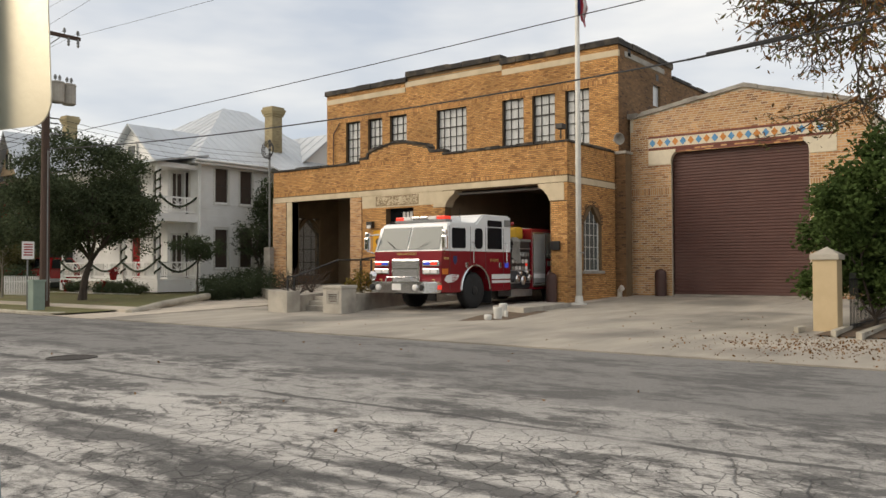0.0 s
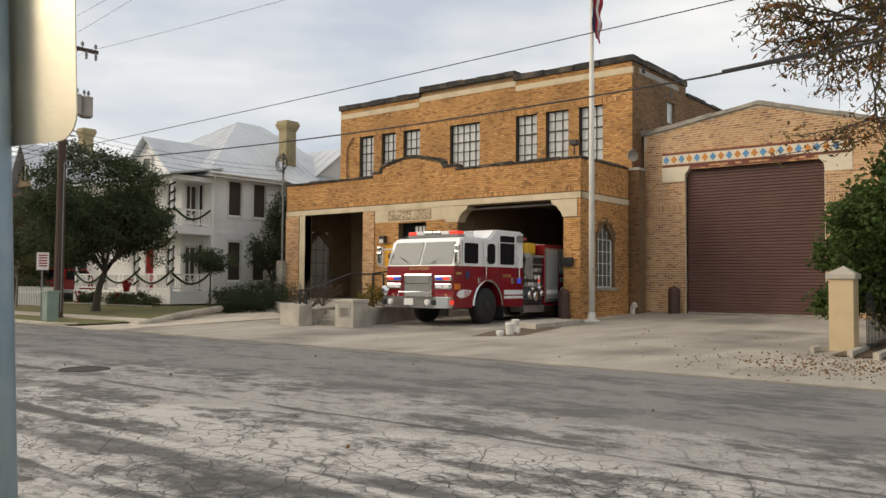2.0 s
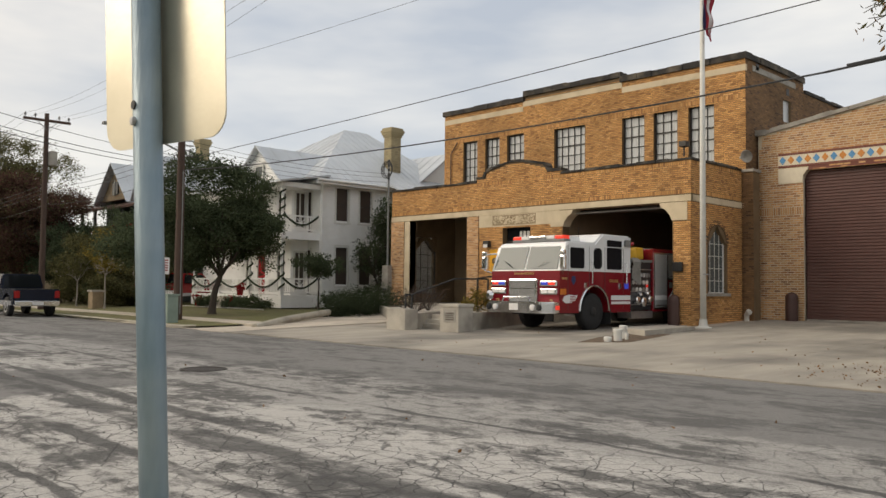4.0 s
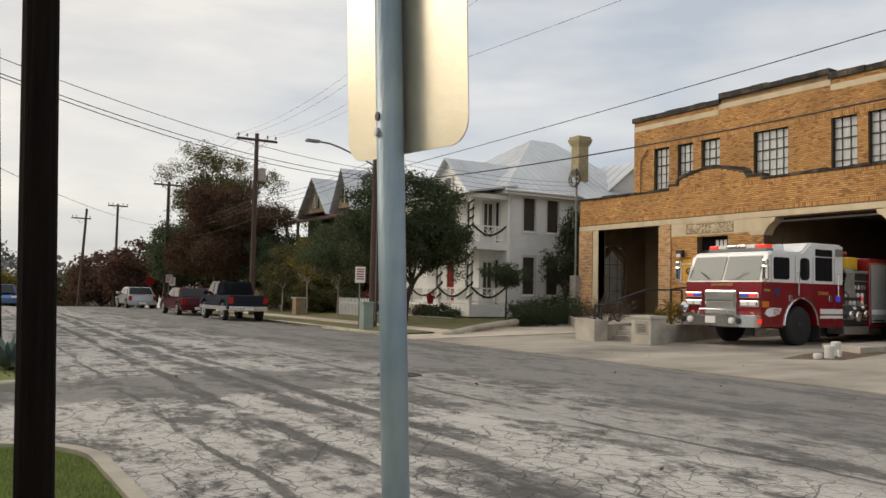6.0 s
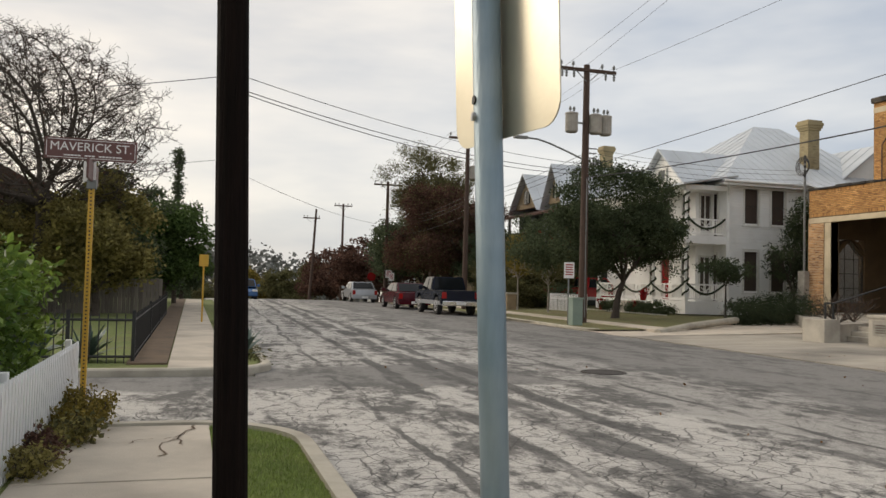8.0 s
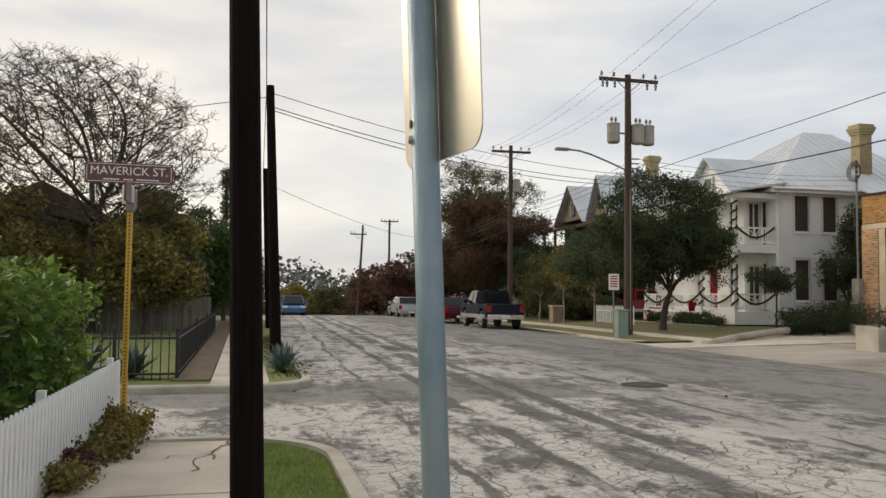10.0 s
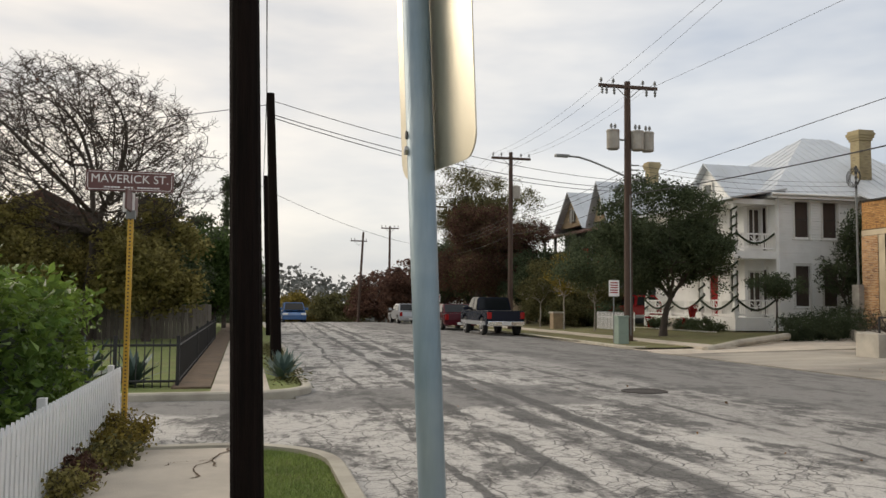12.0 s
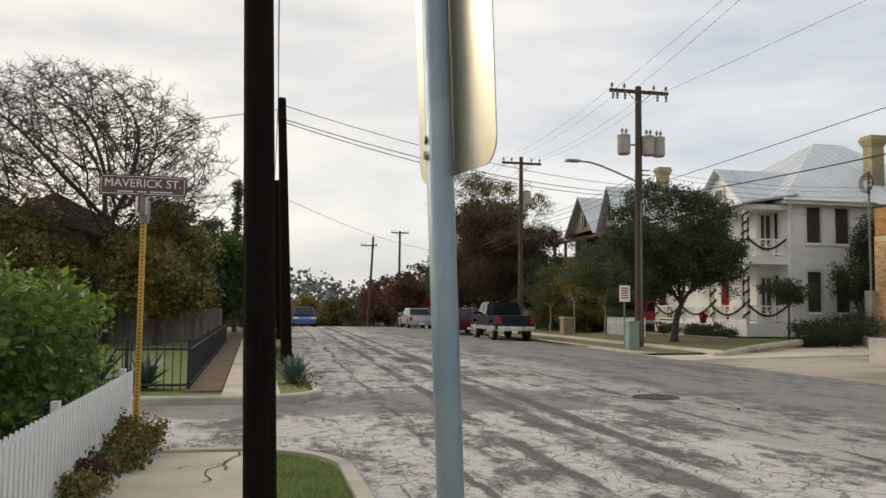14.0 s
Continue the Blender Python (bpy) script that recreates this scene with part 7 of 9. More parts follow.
part("bracket", boxed(-0.05, 0.05, -0.05, 0.05, 2.52, 2.62, 0.01), M["grey_paint"], ss)
part("corner_plate", boxed(-0.09, 0.04, -0.032, -0.02, 2.6, 2.82, 0.004), M["sign_white"], ss)


def small_sign(at, h, w, hh, mat_, label, post="grey_paint", bars=True, turn=0.0):
    s = thing("parking_sign", at, label, "sign", turn=turn)
    part("post", line(B(), [(0, 0, 0), (0, 0, h)], 0.03, 8), M[post], s)
    p_ = part("plate", boxed(-w / 2, w / 2, -0.045, -0.032, h - hh, h, 0.004), M[mat_], s)
    if bars:
        bb = B()
        for i in range(5):
            box(bb, -w * 0.35, w * 0.35, -0.05, -0.0455, h - hh * (0.2 + 0.15 * i), h - hh * (0.13 + 0.15 * i))
        part("text_bars", bb, M["tail"], p_)
    return s


small_sign((13.55, 32.0, 0.08), 2.55, 0.46, 0.66, "sign_white", "white parking sign with red text bars on a grey post")
small_sign((13.2, 62.0, 0.05), 2.3, 0.4, 0.6, "sign_white", "far white parking sign")
small_sign((13.9, 66.0, 0.0), 2.6, 0.5, 0.6, "sign_white", "far white parking sign")
small_sign((-0.9, 30.0, 0.08), 2.3, 0.3, 0.4, "post_yellow", "yellow post with a small back plate", "post_yellow", False)
st = thing("stop_sign", (14.2, 74.0, -0.2), "far red octagonal stop sign on a post", "stop sign")
part("post", line(B(), [(0, 0, 0), (0, 0, 2.6)], 0.03, 8), M["grey_paint"], st)
part("plate", prism(B(), [(0.4 * math.cos(radians(22.5 + 45 * i)), 2.3 + 0.4 * math.sin(radians(22.5 + 45 * i))) for i in range(8)], "y", -0.05, -0.035), M["car_red"], st)
cbx = thing("utility_cabinet", (13.5, 31.2, 0.08), "grey-green utility cabinet beside the pole", "cabinet")
part("body", boxed(-0.22, 0.22, -0.2, 0.2, 0, 1.05, 0.02), M["green_box"], cbx)
part("lid", boxed(-0.25, 0.25, -0.23, 0.23, 1.05, 1.12, 0.02), M["green_box"], cbx)

# ---- near corner: picket fence, hedge, bushes ----
pf = thing("picket_fence", (-2.52, 3.0, 0.08), "white painted wooden picket fence along the sidewalk", "fence")
pk = B()
prism(pk, [(-0.036, 0), (0.036, 0), (0.036, 0.68), (0.0, 0.74), (-0.036, 0.68)], "x", -0.01, 0.01)
pk_me = bpy.data.meshes.new("picket")
pk.to_mesh(pk_me)
pk.free()
pk_me.materials.append(M["picket"])
for i in range(73):
    o = new("picket", pk_me)
    o.parent = pf
    o.location = (0.012, i * 0.1175, 0.0)
for z in (0.18, 0.52):
    part("rail", boxed(-0.05, -0.005, 0, 8.5, z, z + 0.07, 0.004), M["picket"], pf)
for y_ in (0.0, 2.5, 5.0, 8.44):
    part("post", boxed(-0.12, -0.052, y_ - 0.04, y_ + 0.04, -0.1, 0.76, 0.01), M["picket"], pf)
hd = thing("hedge", (-3.93, 7.65, 0.05), "thick glossy green hedge behind the picket fence", "hedge")
rng = random.Random(8)
hs = []
for _ in range(950):
    a, b, c = rng.uniform(-1, 1), rng.uniform(-1, 1), rng.uniform(0, 1)
    k = (abs(a) ** 6 + abs(b) ** 6 + abs(c) ** 6) ** (1 / 6)
    s_ = rng.uniform(0.86, 1.02) / max(k, 0.3)
    lump = 1 + 0.07 * math.sin(a * 9 + b * 5) * math.sin(b * 17 + c * 6) + 0.04 * math.sin(b * 41 + c * 13)
    hs.append((min(1.08, a * s_ * 1.18 * lump), b * s_ * 4.1, c * s_ * 1.8 * lump))
foliage("leaves", hs, 0.105, 27, 0.2, M["leaf_hedge"], hd, 9, lens=0.55)
# added dark block: makes gaps between the leaves read as deep shade
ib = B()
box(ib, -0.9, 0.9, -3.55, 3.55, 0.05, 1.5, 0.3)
part("shade_core", ib, M["garland"], hd, "dark block standing for the hedge's inner shade")
for n_, (cx, cy, rr, hh, lf) in enumerate(((-2.2, 10.1, 0.3, 0.26, "leaf_yellow"), (-2.33, 9.0, 0.3, 0.27, "leaf_moss"), (-2.33, 8.3, 0.3, 0.22, "leaf_brown"), (-2.25, 9.6, 0.3, 0.26, "leaf_yellow"), (-2.34, 7.7, 0.3, 0.24, "leaf_moss"), (-2.28, 10.5, 0.32, 0.3, "leaf_yellow"))):
    b = thing("low_shrub", (cx, cy, 0.09), ("low yellow-green shrub" if lf == "leaf_yellow" else "low brown dry shrub") + " at the foot of the picket fence", "shrub", "fence shrubs")
    sg, tp = [], []
    for i in range(9):
        a = rng.uniform(0, 6.28)
        grow(rng, (0, 0, 0), (math.cos(a) * rr, math.sin(a) * rr, hh * 0.8), hh * 0.5, 0.008, 2, sg, tp, min_r=0.003)
    tube_mesh("stem", sg, M["bark"], b, "", 4)
    foliage("leaves", tp, 0.045, 4, 0.1, M[lf], b, n_)
    if n_ == 1:
        foliage("leaves", tp[::3], 0.06, 3, 0.2, M["leaf_dull"], b, 50)

# grass blades on the near corner strip
rs = np.random.RandomState(4)
gn = 22000
gx, gy = rs.uniform(-1.05, -0.29, gn), rs.uniform(4.5, 9.75, gn)
ok = (gy < 8.75) | (((gx + 1.37) ** 2 + (gy - 8.75) ** 2) < 1.06 ** 2)
gx, gy = gx[ok], gy[ok]
gn = len(gx)
gh, ga_ = rs.uniform(0.02, 0.05, gn), rs.uniform(0, 6.28, gn)
base_ = np.stack([gx, gy, np.full(gn, 0.08)], 1)
wd = np.stack([np.cos(ga_), np.sin(ga_), np.zeros(gn)], 1) * 0.004
tipv = np.stack([rs.normal(0, 0.015, gn), rs.normal(0, 0.015, gn), gh], 1)
vv = np.stack([base_ - wd, base_ + wd, base_ + tipv], 1).reshape(-1, 3)
me = bpy.data.meshes.new("grass_blades")
me.from_pydata(vv.tolist(), [], [(3 * i, 3 * i + 1, 3 * i + 2) for i in range(gn)])
me.materials.append(M["blade"])
toned(me, rs.uniform(0, 1, gn))
tagged(new("grass_blades", me), "short green grass blades on the corner strip", "grass", kind="stuff")

# fallen leaves by the drive and along the gutters
lv = []
rng = random.Random(14)
for _ in range(900):
    x_, y_ = rng.gauss(15.4, 1.1), rng.gauss(4.5, 1.3)
    if x_ > 12.7:
        lv.append((x_, y_, rise(x_) + 0.015 + (0.1 if x_ > 17.4 and y_ < 5.2 else 0)))
for _ in range(90):
    lv.append((rng.uniform(12.7, 24), rng.uniform(2, 20), 0.0))
lv = [(a, b, rise(a) + 0.015) if c == 0.0 else (a, b, c) for a, b, c in lv]
for _ in range(30):
    lv.append((rng.uniform(1, 11), rng.uniform(3, 16), 0.065))
foliage("fallen_leaves", lv, 0.055, 1, 0.02, M["leaf_orange"], None, 3, "scattered brown fallen leaves on the concrete", kind="stuff")["category"] = "leaves"

# iron fence, wooden fence and yard across the side street
ff = thing("iron_fence", (-2.2, 16.3, 0.08), "black iron fence round the yard across the side street", "fence")
for i in range(52):
    b = B()
    rod(b, (-i * 0.14, 0, 0), (-i * 0.14, 0, 0.85), 0.011, None, 5)
    part("picket", b, M["black_metal"], ff)
for i in range(150):
    b = B()
    rod(b, (0, i * 0.13, 0), (0, i * 0.13, 0.85), 0.013, None, 4)
    part("picket", b, M["black_metal"], ff)
for z in (0.12, 0.75):
    part("rail", line(B(), [(-7.2, 0, z), (0, 0, z), (0, 19.4, z)], 0.018, 6), M["black_metal"], ff)
for x_, y_ in ((0, 0), (-1.05, 0), (-3.5, 0), (0, 6), (0, 12), (0, 19.4)):
    part("post", boxed(x_ - 0.03, x_ + 0.03, y_ - 0.03, y_ + 0.03, -0.1, 0.92, 0.004), M["black_metal"], ff)
wf = thing("board_fence", (-2.4, 36.6, 0.05), "grey weathered wooden board fence at the back of the yard", "fence")
for i in range(60):
    part("board", boxed(-i * 0.15 - 0.142, -i * 0.15, i * -0.05, i * -0.05 + 0.025, 0, 1.45 + 0.03 * math.sin(i * 1.7), 0.004), M["fence_wood"], wf)
whole("yard_lawn", sheet(B(), [-26, -10, -2.3], [16.4, 26, 36], lambda x, y: 0.105), M["grass"], "green yard lawn behind the iron fence", "lawn", kind="structure")


def agave(at, n, r, label, seed):
    rng = random.Random(seed)
    t = thing("agave", at, label, "plant", "agave plants")
    for i in range(n):
        a, e = rng.uniform(0, 6.28), rng.uniform(0.35, 1.3)
        L = r * rng.uniform(0.75, 1.1)
        d = Vector((math.cos(a) * math.cos(e), math.sin(a) * math.cos(e), math.sin(e)))
        s_ = Vector((-math.sin(a), math.cos(a), 0))
        up_ = d.cross(s_) * -1
        b = B()
        rows_ = []
        for k_, w in ((0, 0.05), (0.35, 0.06), (0.7, 0.04), (1.0, 0.003)):
            c = d * L * k_ + Vector((0, 0, -0.18 * L * k_ * k_))
            rows_.append([b.verts.new(c - s_ * w), b.verts.new(c - up_ * 0.02 * (1 - k_)), b.verts.new(c + s_ * w), b.verts.new(c + up_ * 0.008 * (1 - k_))])
        for p_, q_ in zip(rows_, rows_[1:]):
            for m_ in range(4):
                b.faces.new((p_[m_], p_[(m_ + 1) % 4], q_[(m_ + 1) % 4], q_[m_]))
        part("leaf", b, M["agave"], t)
    return t


agave((-0.3, 17.6, 0.09), 34, 0.75, "blue-green spiky agave beside the kerb", 1)
agave((-0.25, 18.9, 0.09), 26, 0.6, "blue-green spiky agave beside the kerb", 2)
agave((-3.0, 16.75, 0.1), 34, 0.85, "blue-green spiky agave inside the iron fence", 3)
agave((-3.9, 17.3, 0.1), 30, 1.1, "blue-green spiky agave inside the iron fence", 4)
rng = random.Random(41)
wd_ = [(rng.uniform(-0.45, 0.05), rng.uniform(16.2, 30), 0.12) for _ in range(260)]
foliage("weeds", wd_, 0.14, 7, 0.2, M["leaf_dull"], None, 44, "rough yellow-green weeds along the kerb", lens=0.2, kind="stuff")["category"] = "weeds"

# ---- trees ----
bt = thing("bare_tree", (-6.9, 34.5, 0.1), "large spreading bare winter tree in the yard", "tree")


def reach_out(seed, start, centre, radii, n, step, turns, influence, kill):
    """Limbs that grow towards points strewn in a crown; gives bars with pipe-like thickness and the tips."""
    rs = np.random.RandomState(seed)
    A = rs.normal(0, 1, (n, 3))
    A /= np.linalg.norm(A, axis=1, keepdims=True)
    A *= rs.uniform(0.12, 1.0, (n, 1)) ** 0.42
    A = A[A[:, 2] > -0.62] * np.array(radii) * (1 + 0.06 * rs.normal(0, 1, (int((A[:, 2] > -0.62).sum()), 1))) + np.array(centre)
    P, par = [np.array(v, float) for v in start], [-1] + list(range(len(start) - 1))
    best = np.full(len(A), 1e9)
    near = np.zeros(len(A), int)
    done = 0
    for _ in range(turns):
        N = np.array(P[done:])
        if len(N):
            D = np.linalg.norm(A[:, None, :] - N[None, :, :], axis=2)
            k = D.argmin(axis=1)
            dmin = D[np.arange(len(A)), k]
            m = dmin < best
            best[m], near[m] = dmin[m], k[m] + done
        done = len(P)
        keep_ = best > kill
        A, best, near = A[keep_], best[keep_], near[keep_]
        act = best < influence
        if not act.any():
            break
        for i in np.unique(near[act]):
            g = A[act & (near == i)] - P[i]
            g = (g / np.linalg.norm(g, axis=1, keepdims=True)).sum(axis=0) + rs.normal(0, 0.25, 3)
            P.append(P[i] + g / max(1e-6, np.linalg.norm(g)) * step)
            par.append(int(i))
    load = [0.0] * len(P)
    for i in range(len(P) - 1, 0, -1):
        load[i] = load[i] or 1.0
        load[par[i]] += load[i]
    rad = [0.0095 * max(v, 1.0) ** 0.46 for v in load]
    bars = [(tuple(P[par[i]]), tuple(P[i]), rad[par[i]] if load[par[i]] < load[i] * 3 else rad[i] * 1.15, rad[i]) for i in range(1, len(P))]
    tips = [tuple(P[i]) for i in range(1, len(P)) if load[i] <= 1.0]
    return bars, tips


sg, tp = reach_out(5, [(0, 0, -0.2), (0.04, 0, 0.6), (0.1, 0, 1.4), (0.15, 0, 2.2), (0.25, 0.05, 2.9), (0.3, 0, 3.5), (0.25, 0, 4.1)], (-1.5, 0, 6.5), (5.9, 4.4, 4.1), 5200, 0.24, 90, 3.0, 0.27)
rng = random.Random(19)
for q in tp:
    for _ in range(5):
        e = Vector(q) + Vector((rng.uniform(-1, 1), rng.uniform(-1, 1), rng.uniform(-0.5, 1))) * 0.3
        g_ = e + Vector((rng.uniform(-1, 1), rng.uniform(-1, 1), rng.uniform(-0.5, 1))) * 0.2
        sg.append((q, tuple(e), 0.0085, 0.0065))
        sg.append((tuple(e), tuple(g_), 0.0065, 0.004))
tube_mesh("trunk", sg, M["bark"], bt, "", 4)
foliage("crown", tp[::3], 0.1, 2, 0.3, M["leaf_brown"], bt, 2)

tree((17.9, 36.0, 0.25), "dark evergreen oak on the lawn before the white house", 8.2, 0.17, (-0.75, 0.3, 4.2), (4.25, 4.0, 3.35), "leaf_dark", 51, 1250, 34, 0.115, 0.52, lean=(0.35, 0), forks=6)
tree((27.3, 35.2, 0.4), "dark green evergreen beside the white house", 6.5, 0.1, (0.9, 0.2, 3.3), (1.05, 1.05, 3.0), "leaf_dark", 52, 260, 28, 0.12, 0.45)
tree((23.4, 35.2, 0.4), "small multi-stemmed ornamental tree beside the porch", 3, 0.05, (0, 0, 2.1), (1.5, 1.2, 0.85), "leaf_dark", 53, 120, 22, 0.1, 0.35, name="small_tree")
tree((17.6, 62.0, 0.1), "large brown-leaved autumn tree near the parked cars", 12, 0.3, (0.9, 0, 5.3), (5.3, 5.2, 4.6), "leaf_brown", 54, 1700, 36, 0.13, 0.8, forks=7, depth=4, extra="leaf_dull")
tree((17.8, 66.5, 0.1), "tall thin-crowned tree behind the autumn tree", 13.5, 0.3, (0.2, 0, 9.2), (5.2, 4.8, 4.4), "leaf_dull", 55, 620, 36, 0.125, 0.7, forks=6, depth=4)
tree((16.4, 73.0, 0.0), "dark evergreen street tree", 9, 0.25, (0, 0, 4.6), (3.4, 4.0, 3.8), "leaf_dark", 56, 600, 26, 0.2, 0.7)
tree((20.5, 80.0, -0.2), "dark evergreen street tree", 9, 0.25, (0, 0, 5.0), (5, 5, 4.4), "leaf_dark", 57, 600, 24, 0.24, 0.8)
for i, (x_, y_, z_, rr, hh, lf, sd) in enumerate(((20, 98, -1, 6, 8, "leaf_brown", 61), (27, 110, -2, 7, 9, "leaf_dull", 62), (18, 120, -3, 6, 9.5, "leaf_brown", 63), (9, 150, -6, 6, 9, "leaf_yellow", 64), (15, 140, -5, 6, 10, "leaf_dull", 65), (3, 175, -9, 7, 12, "leaf_dull", 66), (-6, 160, -7, 7, 10, "leaf_dark", 67), (-9, 120, -3, 6, 8, "leaf_dark", 68), (-12, 95, -1, 6, 8, "leaf_dull", 69))):
    tree((x_, y_, z_), ("far autumn tree", "far dull green tree", "far brown tree")[i % 3] + " down the street", hh, 0.25, (0, 0, hh * 0.55), (rr, rr, hh * 0.45), lf, sd, 300, 22, 0.4, 1.0, depth=2, name="far_tree")
for i, (x_, y_, rr, hh, lf, sd) in enumerate(((-4.8, 40.5, 2.6, 6.4, "leaf_dark", 71), (-2.6, 44.0, 2.3, 5.4, "leaf_green", 72), (-8.5, 40.0, 3.0, 5.0, "leaf_dull", 73), (-13, 38.0, 4.0, 6.0, "leaf_dull", 74), (-4.0, 52.0, 3.0, 6.4, "leaf_dark", 75), (-10, 33.2, 2.8, 5.4, "leaf_moss", 76), (-15, 30, 3.5, 6.5, "leaf_dark", 77), (-6.5, 37.2, 2.4, 4.8, "leaf_moss", 78), (-1.9, 62, 1.8, 3.6, "leaf_dark", 79), (-4.6, 33.6, 1.9, 5.6, "leaf_moss", 80))):
    tree((x_, y_, 0.1), ("dark leafy tree", "green leafy tree", "dull leafy tree")[i % 3] + " beyond the board fence", hh, 0.16, (0, 0, hh * 0.55), (rr, rr, hh * 0.5), lf, sd, 420, 28, 0.17, 0.6, depth=2)
cy = thing("cypress", (-2.2, 50.0, 0.1), "tall narrow dark cypress", "tree")
part("trunk", rod(B(), (0, 0, -0.1), (0, 0, 8.3), 0.14, 0.03, 8), M["bark"], cy)
rng = random.Random(2)
foliage("crown", [(rng.gauss(0, 0.2) * (1 - z / 9.4), rng.gauss(0, 0.2) * (1 - z / 9.4), z) for z in [rng.uniform(0.8, 8.7) for _ in range(260)]], 0.16, 16, 0.3, M["leaf_dark"], cy, 4)
# bushes by the houses
for i, (x_, y_, z_, rr, hh, lf) in enumerate(((23.2, 31.4, 0.3, 1.9, 0.9, "leaf_juniper"), (21.7, 30.6, 0.3, 1.3, 0.62, "leaf_juniper"), (24.8, 32.4, 0.3, 1.6, 1.05, "leaf_juniper"))):
    b = thing("spreading_shrub", (x_, y_, z_), "low spreading green juniper beside the drive", "shrub", "juniper shrubs")
    foliage("leaves", [(q[0], q[1], max(0.02, q[2])) for q in blob_spots(random.Random(90 + i), (0, 0, hh * 0.5), (rr * 1.25, rr * 1.1, hh), 260)], 0.1, 26, 0.3, M[lf], b, 91 + i, lens=0.4)
for i in range(7):
    b = thing("small_bush", (21.7 - 0.05 * i, 37.6 + i * 0.75 + (1.2 if i > 4 else 0), 0.32), "small round dark bush along the white porch", "bush", "porch bushes")
    foliage("leaves", blob_spots(random.Random(100 + i), (0, 0, 0.25), (0.45, 0.45, 0.42), 60), 0.09, 16, 0.2, M["leaf_dark"], b, 101 + i)
ls = B()
for i in range(46):
    lathe(ls, [(0.01, 0), (0.035, 0.03), (0.01, 0.07)], (20.9, 36.4 + i * 0.2, 0.33), 6)
whole("light_string", ls, M["bead"], "string of small white bulbs edging the lawn", "light string", kind="stuff")
tree((17.2, 46.5, 0.2), "small pale-barked tree with thin yellow leaves", 4, 0.05, (0, 0, 3.0), (1.5, 1.5, 1.6), "leaf_yellow", 111, 80, 12, 0.12, 0.5, bark="white_bark", name="small_tree")
tree((17.6, 43.0, 0.2), "small pale-barked tree with thin dull leaves", 4, 0.05, (0, 0, 2.6), (1.4, 1.4, 1.5), "leaf_dull", 112, 90, 12, 0.12, 0.5, bark="white_bark", name="small_tree")
tree((17.4, 51.0, 0.2), "small tree with thin yellow leaves", 4, 0.05, (0, 0, 2.7), (1.7, 1.7, 1.6), "leaf_dull", 113, 130, 14, 0.13, 0.5, bark="white_bark", name="small_tree")
for i in range(2, 6):
    b = thing("bush", (19.6 + 0.4 * (i % 2), 44.5 + i * 2.4, 0.25), "dark bush in the front garden", "bush", "garden bushes")
    foliage("leaves", blob_spots(random.Random(120 + i), (0, 0, 0.7), (1.3, 1.4, 0.95), 170), 0.12, 20, 0.35, M["leaf_dark" if i % 2 else "leaf_dull"], b, 121 + i)
tree((19.6, 55.5, 0.2), "dull leafy garden tree before the dark house", 4.4, 0.09, (0, 0, 2.4), (2.3, 2.3, 2.0), "leaf_dull", 131, 360, 30, 0.11, 0.5, name="garden_tree")
tree((20.4, 60.0, 0.2), "dark leafy garden tree before the dark house", 4.8, 0.1, (0, 0, 2.6), (2.5, 2.5, 2.2), "leaf_dark", 132, 360, 30, 0.12, 0.5, name="garden_tree")
for n_, (x_, y_, hh, rr) in enumerate(((21.8, 57.0, 6.6, 2.8), (19.8, 52.6, 5.0, 2.1), (18.8, 57.5, 6.2, 2.4), (22.4, 52.4, 4.6, 2.0))):
    tree((x_, y_, 0.25), "dark leafy garden tree crowding the dark house", hh, 0.1, (0, 0, hh * 0.52), (rr, rr, hh * 0.47), "leaf_dull" if n_ % 2 else "leaf_dark", 140 + n_, 420, 28, 0.13, 0.5, name="garden_tree")
for n_, (x_, y_) in enumerate(((18.3, 48.9), (19.0, 50.8), (18.0, 53.4), (20.6, 48.2), (21.2, 50.0))):
    b = thing("bush", (x_, y_, 0.22), "dark tangled bush in the front garden", "bush", "garden bushes")
    foliage("leaves", blob_spots(random.Random(150 + n_), (0, 0, 0.8), (1.2, 1.2, 1.0), 170), 0.12, 20, 0.32, M["leaf_dark" if n_ % 2 else "leaf_dull"], b, 151 + n_)
gf = thing("picket_fence", (19.2, 41.5, 0.2), "white picket fence in the front garden", "fence")
for i in range(26):
    o = new("picket", pk_me)
    o.parent = gf
    o.location = (0, i * 0.19, 0.05)
    o.scale = (1.6, 1.05, 1.35)
part("rail", boxed(0.02, 0.06, 0, 4.8, 0.7, 0.78), M["picket"], gf)
stump = thing("stone_pier", (17.0, 47.2, 0.15), "low brown stone pier beside the sidewalk", "pier")
part("shaft", boxed(-0.3, 0.3, -0.3, 0.3, 0, 0.95, 0.03), M["house_tan"], stump)
part("cap", boxed(-0.36, 0.36, -0.36, 0.36, 0.95, 1.05, 0.02), M["cast"], stump)
# a few plain houses closing the street far off
for i, (x_, y_, w_, d_, h_, mt) in enumerate(((24, 86, 9, 9, 5.0, "house_tan"), (22, 104, 9, 9, 4.6, "white_wood"), (-16, 48, 9, 9, 5.2, "house_dark"))):
    h = thing("far_house", (x_, y_, -0.3 if y_ < 90 else -1.6), ("tan", "white", "dark green")[i] + " wooden house behind the trees", "house")
    part("wall", boxed(0, w_, 0, d_, 0, h_), M[mt], h)
    part("roof", prism(B(), [(-0.5, h_), (w_ + 0.5, h_), (w_ / 2, h_ + 2.6)], "y", -0.5, d_ + 0.5), M["brown_roof"], h)
    for k_ in range(3):
        part("window", boxed(-0.03, 0.0, 1 + k_ * 2.6, 2 + k_ * 2.6, 1.3, 2.9), M["dark_glass"], h)
